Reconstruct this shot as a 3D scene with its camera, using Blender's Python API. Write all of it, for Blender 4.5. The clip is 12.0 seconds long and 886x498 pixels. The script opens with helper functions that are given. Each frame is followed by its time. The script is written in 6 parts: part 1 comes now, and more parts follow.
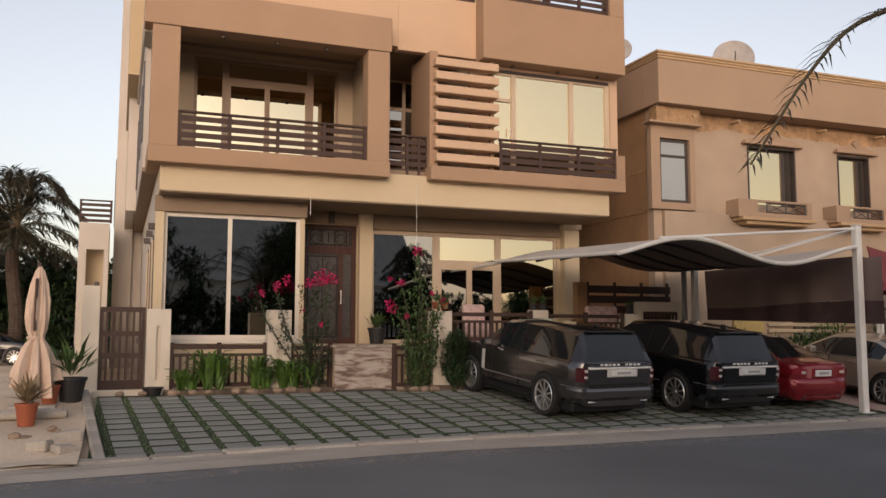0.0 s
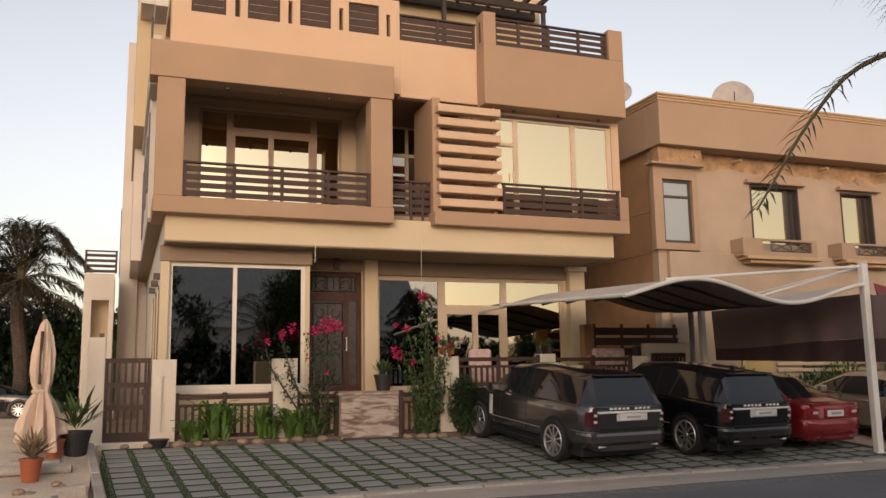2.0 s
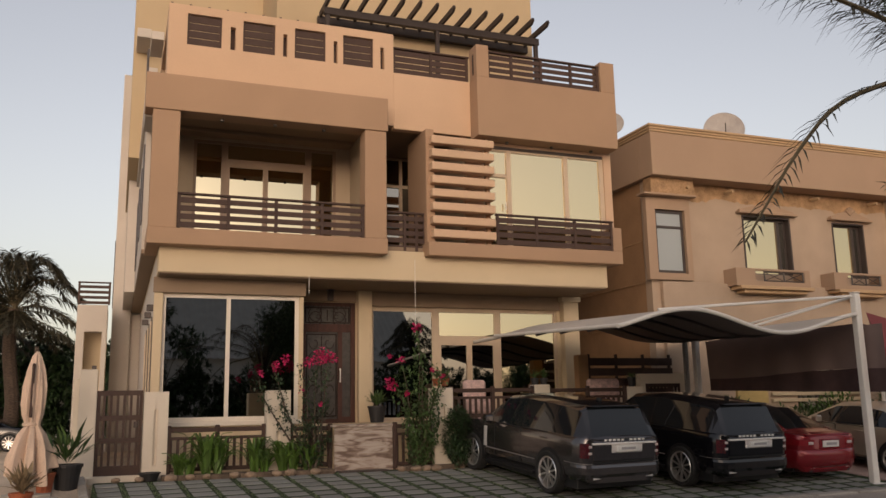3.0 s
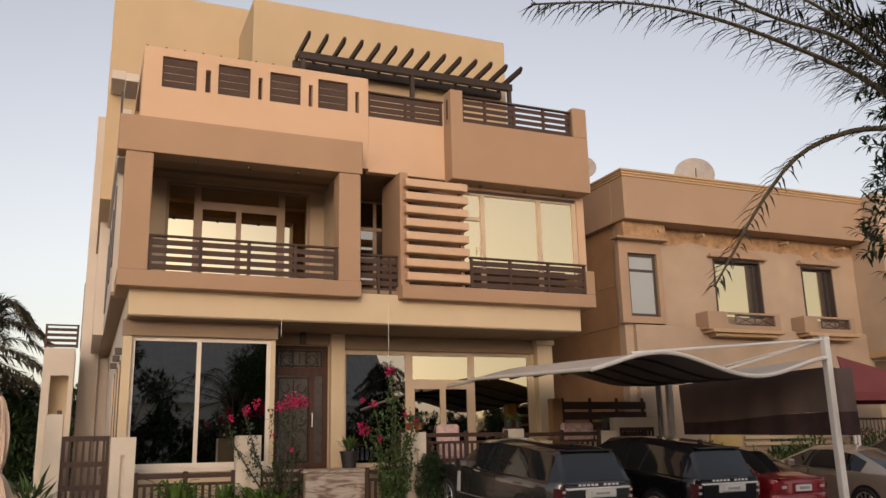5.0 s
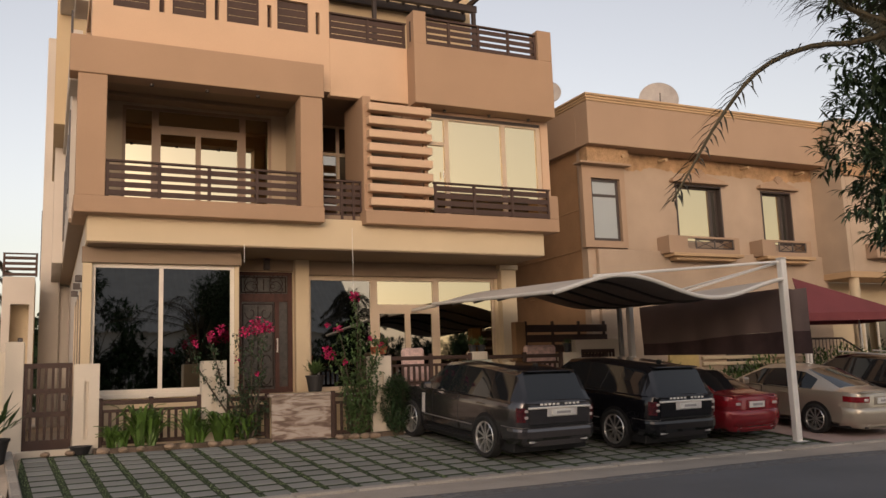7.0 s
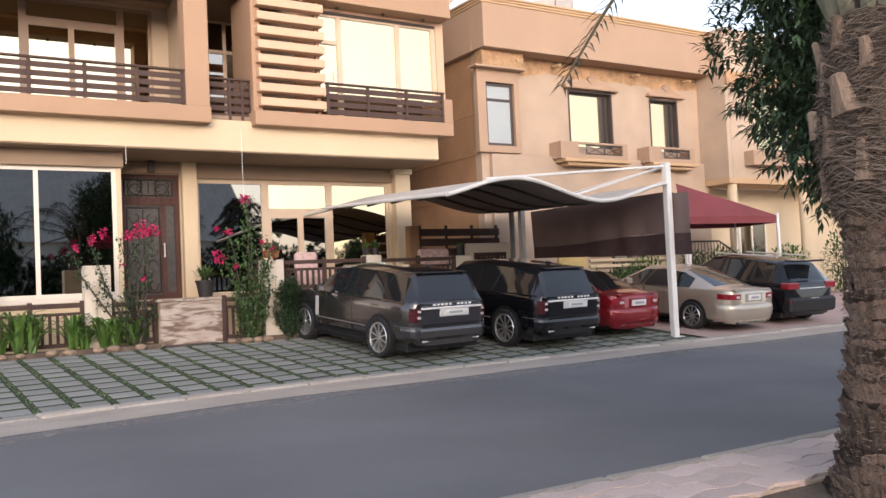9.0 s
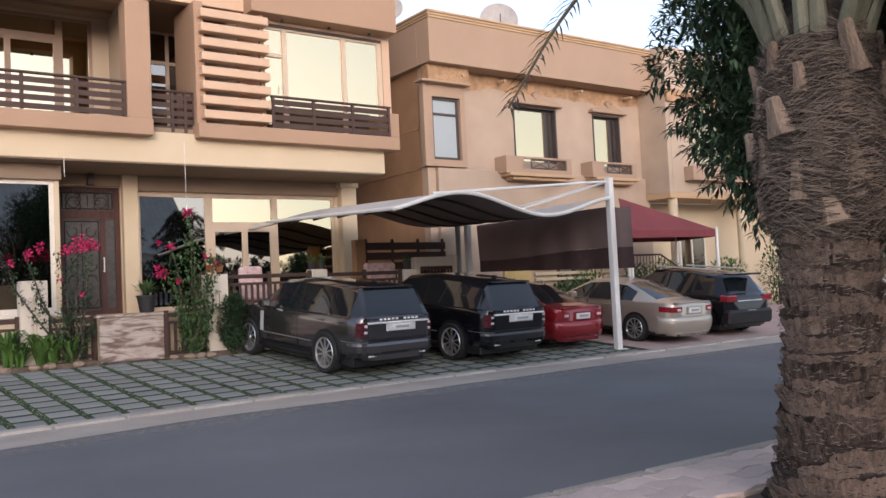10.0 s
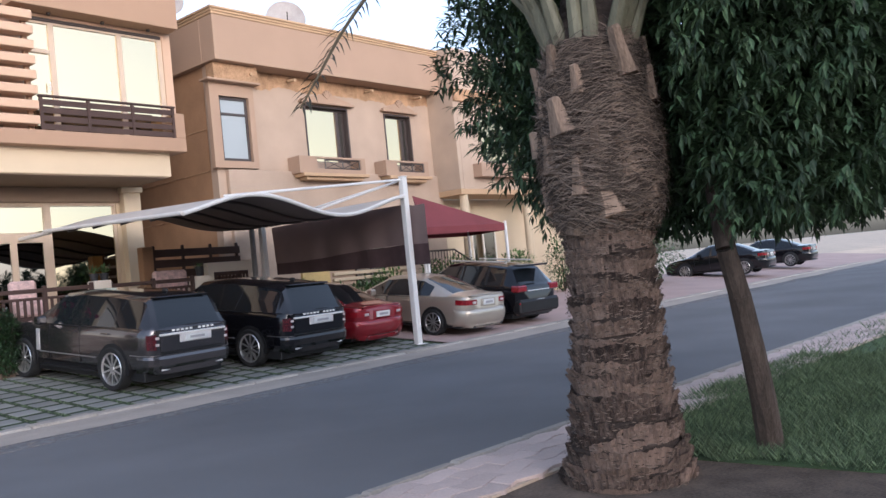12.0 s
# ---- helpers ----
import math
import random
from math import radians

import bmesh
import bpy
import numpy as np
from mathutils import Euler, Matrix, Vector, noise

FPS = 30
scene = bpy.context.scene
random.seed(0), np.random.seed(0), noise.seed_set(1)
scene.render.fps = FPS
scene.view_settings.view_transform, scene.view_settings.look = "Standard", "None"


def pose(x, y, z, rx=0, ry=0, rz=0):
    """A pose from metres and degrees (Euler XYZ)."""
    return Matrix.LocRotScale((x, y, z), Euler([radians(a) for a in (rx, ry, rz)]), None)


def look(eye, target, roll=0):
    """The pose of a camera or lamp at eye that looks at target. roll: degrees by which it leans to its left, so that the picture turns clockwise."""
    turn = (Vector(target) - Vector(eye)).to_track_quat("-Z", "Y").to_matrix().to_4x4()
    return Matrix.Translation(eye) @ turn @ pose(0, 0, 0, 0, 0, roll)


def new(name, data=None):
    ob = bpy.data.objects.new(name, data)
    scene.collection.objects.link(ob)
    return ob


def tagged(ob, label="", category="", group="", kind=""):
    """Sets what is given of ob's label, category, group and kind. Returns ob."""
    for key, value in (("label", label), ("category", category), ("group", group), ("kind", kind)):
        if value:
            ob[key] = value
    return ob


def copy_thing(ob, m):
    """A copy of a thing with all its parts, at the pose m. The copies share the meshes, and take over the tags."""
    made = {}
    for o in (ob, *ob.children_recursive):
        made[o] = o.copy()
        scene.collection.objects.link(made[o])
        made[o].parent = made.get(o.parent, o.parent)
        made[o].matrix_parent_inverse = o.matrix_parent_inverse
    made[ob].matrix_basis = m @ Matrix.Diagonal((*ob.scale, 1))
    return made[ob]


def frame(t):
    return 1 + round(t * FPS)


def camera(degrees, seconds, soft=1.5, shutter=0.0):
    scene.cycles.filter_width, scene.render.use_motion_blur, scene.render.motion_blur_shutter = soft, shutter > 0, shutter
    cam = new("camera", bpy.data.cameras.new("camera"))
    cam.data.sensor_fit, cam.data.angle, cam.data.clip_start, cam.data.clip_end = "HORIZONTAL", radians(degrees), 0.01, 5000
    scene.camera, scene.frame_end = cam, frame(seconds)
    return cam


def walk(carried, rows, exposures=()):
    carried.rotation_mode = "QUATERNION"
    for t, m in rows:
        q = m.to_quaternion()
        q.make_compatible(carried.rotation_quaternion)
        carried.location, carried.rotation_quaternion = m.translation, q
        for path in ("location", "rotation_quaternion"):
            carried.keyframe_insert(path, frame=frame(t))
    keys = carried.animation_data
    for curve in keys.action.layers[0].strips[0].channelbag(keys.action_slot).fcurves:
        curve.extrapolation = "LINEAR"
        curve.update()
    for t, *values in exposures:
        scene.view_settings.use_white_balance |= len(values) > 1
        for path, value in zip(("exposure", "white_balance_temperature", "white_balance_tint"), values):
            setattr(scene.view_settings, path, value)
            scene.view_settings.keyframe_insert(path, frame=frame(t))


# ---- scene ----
cam = camera(55.3, 12.0)
PATH = [
    (0, look((0.022, 0.281, 1.75), (0.734, 2.139, 1.945), 0.1)),
    (0.5, look((0.014, 0.279, 1.759), (0.717, 2.139, 1.975), -0.3)),
    (1, look((0.026, 0.271, 1.776), (0.724, 2.128, 2.025), -0.7)),
    (1.5, look((0.017, 0.274, 1.801), (0.714, 2.129, 2.071), -0.9)),
    (2, look((0.012, 0.298, 1.797), (0.711, 2.148, 2.093), -0.9)),
    (2.5, look((0.005, 0.259, 1.789), (0.707, 2.103, 2.117), -1.0)),
    (3, look((0.016, 0.258, 1.806), (0.724, 2.092, 2.172), -1.1)),
    (3.5, look((0.033, 0.231, 1.808), (0.75, 2.052, 2.22), -1.3)),
    (5.5, look((0.038, 0.262, 1.815), (0.809, 2.048, 2.278), -1.5)),
    (6, look((0.069, 0.258, 1.793), (0.855, 2.047, 2.223), -1.7)),
    (6.5, look((0.086, 0.261, 1.802), (0.895, 2.051, 2.174), -1.7)),
    (7, look((0.086, 0.286, 1.752), (0.927, 2.076, 2.046), -2.0)),
    (9, look((0.16, 0.349, 1.621), (1.219, 2.044, 1.692), -2.6)),
    (9.5, look((0.141, 0.343, 1.653), (1.257, 2.002, 1.728), -2.7)),
    (10, look((0.131, 0.332, 1.661), (1.297, 1.954, 1.755), -2.8)),
    (10.5, look((0.152, 0.344, 1.651), (1.36, 1.933, 1.765), -3.0)),
    (11, look((0.152, 0.34, 1.664), (1.398, 1.9, 1.784), -3.4)),
    (11.5, look((0.126, 0.367, 1.677), (1.448, 1.864, 1.786), -4.2)),
    (12, look((0.155, 0.371, 1.677), (1.672, 1.673, 1.734), -5.7)),
]
walk(cam, PATH, exposures=[(0.0, 1.25, 6950, 20), (1.0, 1.32, 7100, 20), (2.0, 1.34, 7300, 20), (2.5, 1.20, 7300, 20), (3.0, 0.98, 7250, 20), (3.5, 0.98, 7250, 20), (5.5, 1.26, 7200, 20), (6.0, 1.28, 7200, 20), (6.5, 1.16, 7300, 20), (7.2, 1.22, 7350, 20), (9.0, 2.28, 6150, 18), (9.5, 1.92, 5950, 18), (11.0, 1.86, 5500, 18), (12.0, 2.05, 5400, 17)])

# ---- light: dusk sky, the low sun behind the camera ----
world = bpy.data.worlds.new("dusk")
scene.world = world
world.use_nodes = True
wn = world.node_tree
sky = wn.nodes.new("ShaderNodeTexSky")
sky.sky_type = "NISHITA"
sky.sun_disc = False
sky.sun_elevation = radians(6)
sky.sun_rotation = radians(200)
sky.air_density, sky.dust_density, sky.ozone_density = 1.0, 2.5, 1.5
wn.nodes["Background"].inputs["Strength"].default_value = 0.15
haze = wn.nodes.new("ShaderNodeHueSaturation")
haze.inputs["Saturation"].default_value = 0.5
wn.links.new(sky.outputs[0], haze.inputs["Color"])
wn.links.new(haze.outputs[0], wn.nodes["Background"].inputs[0])
sun = new("sun", bpy.data.lights.new("sun", "SUN"))
sun.data.energy = 0.12
sun.data.angle = radians(40)
sun.data.color = (1.0, 0.76, 0.52)
sun.matrix_world = look((-6, -16, 8), (0, 0, 0))
scene.view_settings.exposure = 0.0


# ---- materials ----
def material(name, base, rough=0.8, var=0.12, scale=3.0, fine=40.0, bump=0.15, metal=0.0, dark=None, coat=0.0, spec=0.5, per_object=0.0, island=0.0, stretch=(1, 1, 1)):
    """Two scales of colour variation and a fine relief on one base colour."""
    m = bpy.data.materials.new(name)
    m.use_nodes = True
    nt = m.node_tree
    n, l = nt.nodes, nt.links
    b = n["Principled BSDF"]
    b.inputs["Roughness"].default_value = rough
    b.inputs["Metallic"].default_value = metal
    b.inputs["Coat Weight"].default_value = coat
    b.inputs["Specular IOR Level"].default_value = spec
    tc = n.new("ShaderNodeTexCoord")
    mp = n.new("ShaderNodeMapping")
    mp.inputs["Scale"].default_value = stretch
    l.new(tc.outputs["Object"], mp.inputs[0])
    big = n.new("ShaderNodeTexNoise")
    big.inputs["Scale"].default_value = scale
    big.inputs["Detail"].default_value = 6
    small = n.new("ShaderNodeTexNoise")
    small.inputs["Scale"].default_value = fine
    small.inputs["Detail"].default_value = 4
    l.new(mp.outputs[0], big.inputs[0])
    l.new(mp.outputs[0], small.inputs[0])
    c0 = dark or tuple(c * (1 - var * 2.2) for c in base)
    c1 = tuple(min(1, c * (1 + var)) for c in base)
    ramp = n.new("ShaderNodeValToRGB")
    ramp.color_ramp.elements[0].position, ramp.color_ramp.elements[1].position = 0.3, 0.7
    ramp.color_ramp.elements[0].color, ramp.color_ramp.elements[1].color = (*c0, 1), (*c1, 1)
    mix = n.new("ShaderNodeMath")
    mix.operation = "MULTIPLY_ADD"
    mix.inputs[1].default_value = 0.4
    l.new(small.outputs[0], mix.inputs[0])
    sc = n.new("ShaderNodeMath")
    sc.operation = "MULTIPLY"
    sc.inputs[1].default_value = 0.6
    l.new(big.outputs[0], sc.inputs[0])
    l.new(sc.outputs[0], mix.inputs[2])
    src = mix.outputs[0]
    if per_object or island:
        info = n.new("ShaderNodeObjectInfo") if per_object else n.new("ShaderNodeNewGeometry")
        ad = n.new("ShaderNodeMath")
        ad.operation = "MULTIPLY_ADD"
        ad.inputs[1].default_value = per_object or island
        l.new(info.outputs["Random"] if per_object else info.outputs["Random Per Island"], ad.inputs[0])
        su = n.new("ShaderNodeMath")
        su.operation = "SUBTRACT"
        su.inputs[1].default_value = (per_object or island) / 2
        l.new(src, ad.inputs[2])
        l.new(ad.outputs[0], su.inputs[0])
        src = su.outputs[0]
    l.new(src, ramp.inputs[0])
    l.new(ramp.outputs[0], b.inputs["Base Color"])
    if bump:
        bp = n.new("ShaderNodeBump")
        bp.inputs["Strength"].default_value = bump
        bp.inputs["Distance"].default_value = 0.02
        l.new(small.outputs[0], bp.inputs["Height"])
        l.new(bp.outputs[0], b.inputs["Normal"])
    return m


def glass_dark(name, tint=(0.012, 0.014, 0.016), rough=0.015, spec=0.9, metal=0.0):
    """Tinted window glass: nearly black, mirror-smooth, slightly wavy."""
    m = bpy.data.materials.new(name)
    m.use_nodes = True
    n, l = m.node_tree.nodes, m.node_tree.links
    b = n["Principled BSDF"]
    b.inputs["Base Color"].default_value = (*tint, 1)
    b.inputs["Roughness"].default_value = rough
    b.inputs["Specular IOR Level"].default_value = spec
    b.inputs["Metallic"].default_value = metal
    ns = n.new("ShaderNodeTexNoise")
    ns.inputs["Scale"].default_value = 0.9
    tc = n.new("ShaderNodeTexCoord")
    l.new(tc.outputs["Object"], ns.inputs[0])
    bp = n.new("ShaderNodeBump")
    bp.inputs["Strength"].default_value = 0.03
    bp.inputs["Distance"].default_value = 0.05
    l.new(ns.outputs[0], bp.inputs["Height"])
    l.new(bp.outputs[0], b.inputs["Normal"])
    return m


PEACH = material("peach_render", (0.59, 0.405, 0.275), 0.9, 0.05, 0.7, 90, 0.12)
TAN = material("tan_render", (0.385, 0.25, 0.162), 0.9, 0.05, 0.7, 90, 0.12)
CREAM = material("cream_render", (0.60, 0.485, 0.33), 0.9, 0.05, 0.7, 90, 0.1)
SIDEWALL = material("pale_render", (0.54, 0.49, 0.435), 0.9, 0.06, 0.6, 90, 0.12)
WHITEWALL = material("white_wall_paint", (0.66, 0.59, 0.49), 0.85, 0.06, 1.0, 60, 0.1)
ROOFBLOCK = material("sand_render", (0.48, 0.37, 0.235), 0.9, 0.04, 0.6, 90, 0.1)
BROWN = material("brown_slat_paint", (0.060, 0.032, 0.024), 0.72, 0.12, 3, 60, 0.08)
PERGOLA = material("dark_timber", (0.035, 0.023, 0.02), 0.6, 0.15, 3, 50, 0.1, stretch=(4, 0.6, 4))
FRAME = material("beige_aluminium", (0.56, 0.44, 0.32), 0.45, 0.04, 2, 60, 0.03)
WHITEFRAME = material("pale_aluminium", (0.70, 0.64, 0.55), 0.4, 0.04, 2, 60, 0.03)
# duller copy of the wall render: the deep recess's shade is in its colour
SHADEDWALL = material("shaded_recess_render", (0.42, 0.34, 0.25), 0.9, 0.05, 0.8, 80, 0.1)
VERGE = material("verge_green", (0.075, 0.125, 0.045), 0.95, 0.3, 5, 60, 0.5)
# shade under the overhangs is put into this darkened render colour
SHADEDSOFFIT = material("shaded_soffit_render", (0.27, 0.195, 0.135), 0.9, 0.05, 0.8, 80, 0.1)
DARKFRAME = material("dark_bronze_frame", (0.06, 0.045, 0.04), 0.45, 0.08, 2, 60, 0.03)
DOORWOOD = material("red_brown_wood", (0.065, 0.020, 0.012), 0.65, 0.25, 2.5, 30, 0.25, stretch=(3, 3, 0.6))
DOORPANEL = material("dim_leaded_glass", (0.055, 0.048, 0.042), 0.35, 0.3, 9, 40, 0.5)
CARVING = material("dark_scrollwork", (0.028, 0.016, 0.012), 0.85, 0.2, 6, 40, 0.3)
FRAMEBROWN = material("brown_aluminium", (0.27, 0.19, 0.135), 0.45, 0.05, 2, 60, 0.03)
GLASS = glass_dark("tinted_window_glass", (0.27, 0.26, 0.24), 0.015, 0.5, 1.0)
# the yellow of the mirrored dusk sky is put into these two tints
BALCONYGLASS = glass_dark("dim_sky_toned_glass", (0.50, 0.455, 0.33), 0.02, 0.5, 1.0)
SKYGLASS = glass_dark("warm_sky_toned_glass", (0.80, 0.66, 0.42), 0.02, 0.5, 0.95)


def veined_stone(name):
    """Polished slab with long wavy brown veins in a pale grey-pink ground."""
    m = material(name, (0.50, 0.41, 0.36), 0.4, 0.12, 1.2, 14, 0.04)
    n, l = m.node_tree.nodes, m.node_tree.links
    tc = n.new("ShaderNodeTexCoord")
    mp = n.new("ShaderNodeMapping")
    mp.inputs["Rotation"].default_value = (0, radians(-8), 0)
    mp.inputs["Scale"].default_value = (0.55, 1.0, 2.6)
    l.new(tc.outputs["Object"], mp.inputs[0])
    warp = n.new("ShaderNodeTexNoise")
    warp.inputs["Scale"].default_value = 3.2
    warp.inputs["Detail"].default_value = 8
    warp.inputs["Distortion"].default_value = 1.6
    l.new(mp.outputs[0], warp.inputs[0])
    ramp = n.new("ShaderNodeValToRGB")
    e = ramp.color_ramp.elements
    e[0].position, e[0].color = 0.34, (0.15, 0.10, 0.078, 1)
    e[1].position, e[1].color = 0.62, (0.48, 0.42, 0.37, 1)
    mid = e.new(0.45)
    mid.color = (0.28, 0.21, 0.17, 1)
    mid2 = e.new(0.50)
    mid2.color = (0.40, 0.33, 0.28, 1)
    l.new(warp.outputs[0], ramp.inputs[0])
    l.new(ramp.outputs[0], n["Principled BSDF"].inputs["Base Color"])
    return m


MARBLE = veined_stone("veined_marble")
NEIGHBOUR = material("orange_tan_render", (0.46, 0.348, 0.258), 0.92, 0.09, 0.9, 70, 0.25)
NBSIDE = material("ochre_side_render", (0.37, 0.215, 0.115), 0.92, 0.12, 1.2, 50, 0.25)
NBROUGH = material("rough_ochre_frieze", (0.47, 0.29, 0.16), 0.95, 0.25, 3.5, 30, 0.6)
NBFASCIA = material("fascia_render", (0.40, 0.275, 0.19), 0.9, 0.05, 0.7, 80, 0.12)
NBCORNICE = material("cornice_render", (0.50, 0.34, 0.20), 0.9, 0.06, 1, 80, 0.1)
ASPHALT = material("worn_asphalt", (0.168, 0.168, 0.172), 0.92, 0.16, 0.35, 160, 0.35)
DUST = material("dusty_concrete", (0.46, 0.40, 0.34), 0.95, 0.14, 0.8, 45, 0.3)
KERB = material("concrete_kerb", (0.42, 0.38, 0.33), 0.95, 0.16, 1.1, 30, 0.35, per_object=0.2)
SLAB = material("grey_green_slab", (0.245, 0.25, 0.235), 0.9, 0.10, 1.5, 45, 0.25, per_object=0.35)
SLABFAR = material("grey_green_slab_far", (0.245, 0.25, 0.235), 0.9, 0.10, 1.5, 45, 0.25, island=0.35)
TURF = material("short_turf", (0.026, 0.050, 0.016), 0.95, 0.35, 6, 80, 0.5)
SAND = material("sandy_soil", (0.64, 0.52, 0.40), 0.97, 0.16, 0.5, 22, 0.5)
PINKPAVE = material("pink_paver", (0.60, 0.48, 0.43), 0.92, 0.10, 1.2, 50, 0.3, per_object=0.3)
PINKFAR = material("pink_brick_paving", (0.42, 0.31, 0.28), 0.92, 0.10, 0.8, 35, 0.3, island=0.3)
SOIL = material("dark_garden_soil", (0.15, 0.11, 0.08), 0.97, 0.3, 4, 40, 0.6)
STEELWHITE = material("white_painted_steel", (0.78, 0.76, 0.72), 0.45, 0.05, 1.5, 40, 0.05)


# ---- mesh helpers ----
def obj(name, bm, mat, parent=None, label="", smooth=False):
    me = bpy.data.meshes.new(name)
    bmesh.ops.recalc_face_normals(bm, faces=bm.faces)
    bm.to_mesh(me)
    bm.free()
    me.materials.append(mat)
    if smooth:
        me.polygons.foreach_set("use_smooth", [True] * len(me.polygons))
        me.set_sharp_from_angle(angle=radians(38))
    ob = new(name, me)
    if parent is not None:
        ob.parent = parent
    if label:
        ob["label"] = label
    return ob


def thing(name, label, category, x=0, y=0, z=0, rz=0, group="", kind=""):
    e = new(name)
    e.matrix_world = pose(x, y, z, 0, 0, rz)
    e.empty_display_size = 0.2
    return tagged(e, label, category, group, kind)


def part(name, bm, mat, parent, label="", smooth=False):
    return obj(name, bm, mat, parent, label, smooth)


def box(bm, x0, x1, y0, y1, z0, z1, bevel=0.0, m=None):
    """An axis-aligned box with softened edges."""
    t = bmesh.new()
    bmesh.ops.create_cube(t, size=1)
    bmesh.ops.scale(t, vec=(abs(x1 - x0), abs(y1 - y0), abs(z1 - z0)), verts=t.verts)
    bmesh.ops.translate(t, vec=((x0 + x1) / 2, (y0 + y1) / 2, (z0 + z1) / 2), verts=t.verts)
    if bevel:
        bmesh.ops.bevel(t, geom=t.edges[:], offset=bevel, segments=1, affect="EDGES")
    join(bm, t, m)
    return bm


def join(bm, t, m=None):
    if m is not None:
        bmesh.ops.transform(t, matrix=m, verts=t.verts)
    vs = [bm.verts.new(v.co) for v in t.verts]
    t.verts.index_update()
    for f in t.faces:
        bm.faces.new([vs[v.index] for v in f.verts])
    t.free()


def bx(x0, x1, y0, y1, z0, z1, bevel=0.012):
    return box(bmesh.new(), x0, x1, y0, y1, z0, z1, bevel)


def tube(bm, a, b, r0, r1=None, n=10, caps=True):
    a, b = Vector(a), Vector(b)
    t = bmesh.new()
    bmesh.ops.create_cone(t, cap_ends=caps, segments=n, radius1=r0, radius2=r0 if r1 is None else r1, depth=(b - a).length)
    q = (b - a).to_track_quat("Z", "Y").to_matrix().to_4x4()
    join(bm, t, Matrix.Translation((a + b) / 2) @ q)
    return bm


def loft(bm, rings, closed=True, caps=True):
    vs = [[bm.verts.new(p) for p in r] for r in rings]
    n = len(rings[0])
    for i in range(len(vs) - 1):
        for j in range(n if closed else n - 1):
            bm.faces.new((vs[i][j], vs[i][(j + 1) % n], vs[i + 1][(j + 1) % n], vs[i + 1][j]))
    if caps and closed:
        bm.faces.new(vs[0])
        bm.faces.new(vs[-1][::-1])
    return bm


def wall_grid(bm, xs, zs, holes, y0, y1):
    """A wall in the x-z plane of thickness y0..y1, with rectangular openings given as (x0, x1, z0, z1)."""
    X = sorted(set(list(xs) + [v for h in holes for v in h[:2]]))
    Z = sorted(set(list(zs) + [v for h in holes for v in h[2:]]))
    X = [v for v in X if xs[0] <= v <= xs[1]]
    Z = [v for v in Z if zs[0] <= v <= zs[1]]
    solid = {}
    for i in range(len(X) - 1):
        for k in range(len(Z) - 1):
            cx, cz = (X[i] + X[i + 1]) / 2, (Z[k] + Z[k + 1]) / 2
            solid[i, k] = not any(h[0] < cx < h[1] and h[2] < cz < h[3] for h in holes)
    V = {}

    def v(i, j, k):
        if (i, j, k) not in V:
            V[i, j, k] = bm.verts.new((X[i], (y0, y1)[j], Z[k]))
        return V[i, j, k]
    for (i, k), s in solid.items():
        if not s:
            continue
        bm.faces.new((v(i, 0, k), v(i + 1, 0, k), v(i + 1, 0, k + 1), v(i, 0, k + 1)))
        bm.faces.new((v(i, 1, k), v(i, 1, k + 1), v(i + 1, 1, k + 1), v(i + 1, 1, k)))
        if not solid.get((i - 1, k)):
            bm.faces.new((v(i, 0, k), v(i, 0, k + 1), v(i, 1, k + 1), v(i, 1, k)))
        if not solid.get((i + 1, k)):
            bm.faces.new((v(i + 1, 0, k), v(i + 1, 1, k), v(i + 1, 1, k + 1), v(i + 1, 0, k + 1)))
        if not solid.get((i, k - 1)):
            bm.faces.new((v(i, 0, k), v(i, 1, k), v(i + 1, 1, k), v(i + 1, 0, k)))
        if not solid.get((i, k + 1)):
            bm.faces.new((v(i, 0, k + 1), v(i + 1, 0, k + 1), v(i + 1, 1, k + 1), v(i, 1, k + 1)))
    return bm


# ---- ground, road, paving ----
SLOPE, Y_KERB, Y_FENCE = 0.1, 13.4, 18.2


def ground_z(y):
    return SLOPE * (min(max(y, Y_KERB), Y_FENCE) - Y_KERB)


def kerb_y(x):
    """The street edge of the drive, which swings forward beside the sandy plot."""
    return 13.5 - 0.62 * max(0.0, 1 - max(x, -4.0) / 7) ** 2


def profile_strip(x0, x1, ys, dz=0.0, step=2.0, bumps=0.0, inner=None):
    """A strip of ground from x0 to x1 that follows the slope between the street and the houses."""
    bm = bmesh.new()
    n = max(1, int((x1 - x0) / step))
    rows = []
    for y in ys:
        base = ground_z(y)
        rows.append([bm.verts.new((x0 + (x1 - x0) * i / n, y, base + dz + bumps * noise.noise((x0 + (x1 - x0) * i / n, y * 1.3, 0)))) for i in range(n + 1)])
    for a, b in zip(rows, rows[1:]):
        for i in range(n):
            bm.faces.new((a[i], a[i + 1], b[i + 1], b[i]))
    return bm


gb = bmesh.new()
prof = [(-1500, -0.02), (2.0, -0.02), (5.0, -0.08), (13.0, -0.08), (13.4, -0.06), (18.2, 0.42), (40, 0.44), (2500, 0.44)]
gv = [[gb.verts.new((x, y, z)) for x in (-2000, -60, 60, 2000)] for y, z in prof]
for a, b in zip(gv, gv[1:]):
    for i in range(3):
        gb.faces.new((a[i], a[i + 1], b[i + 1], b[i]))
tagged(obj("ground", gb, SAND), "bare sandy ground reaching to the horizon", "ground", kind="structure")

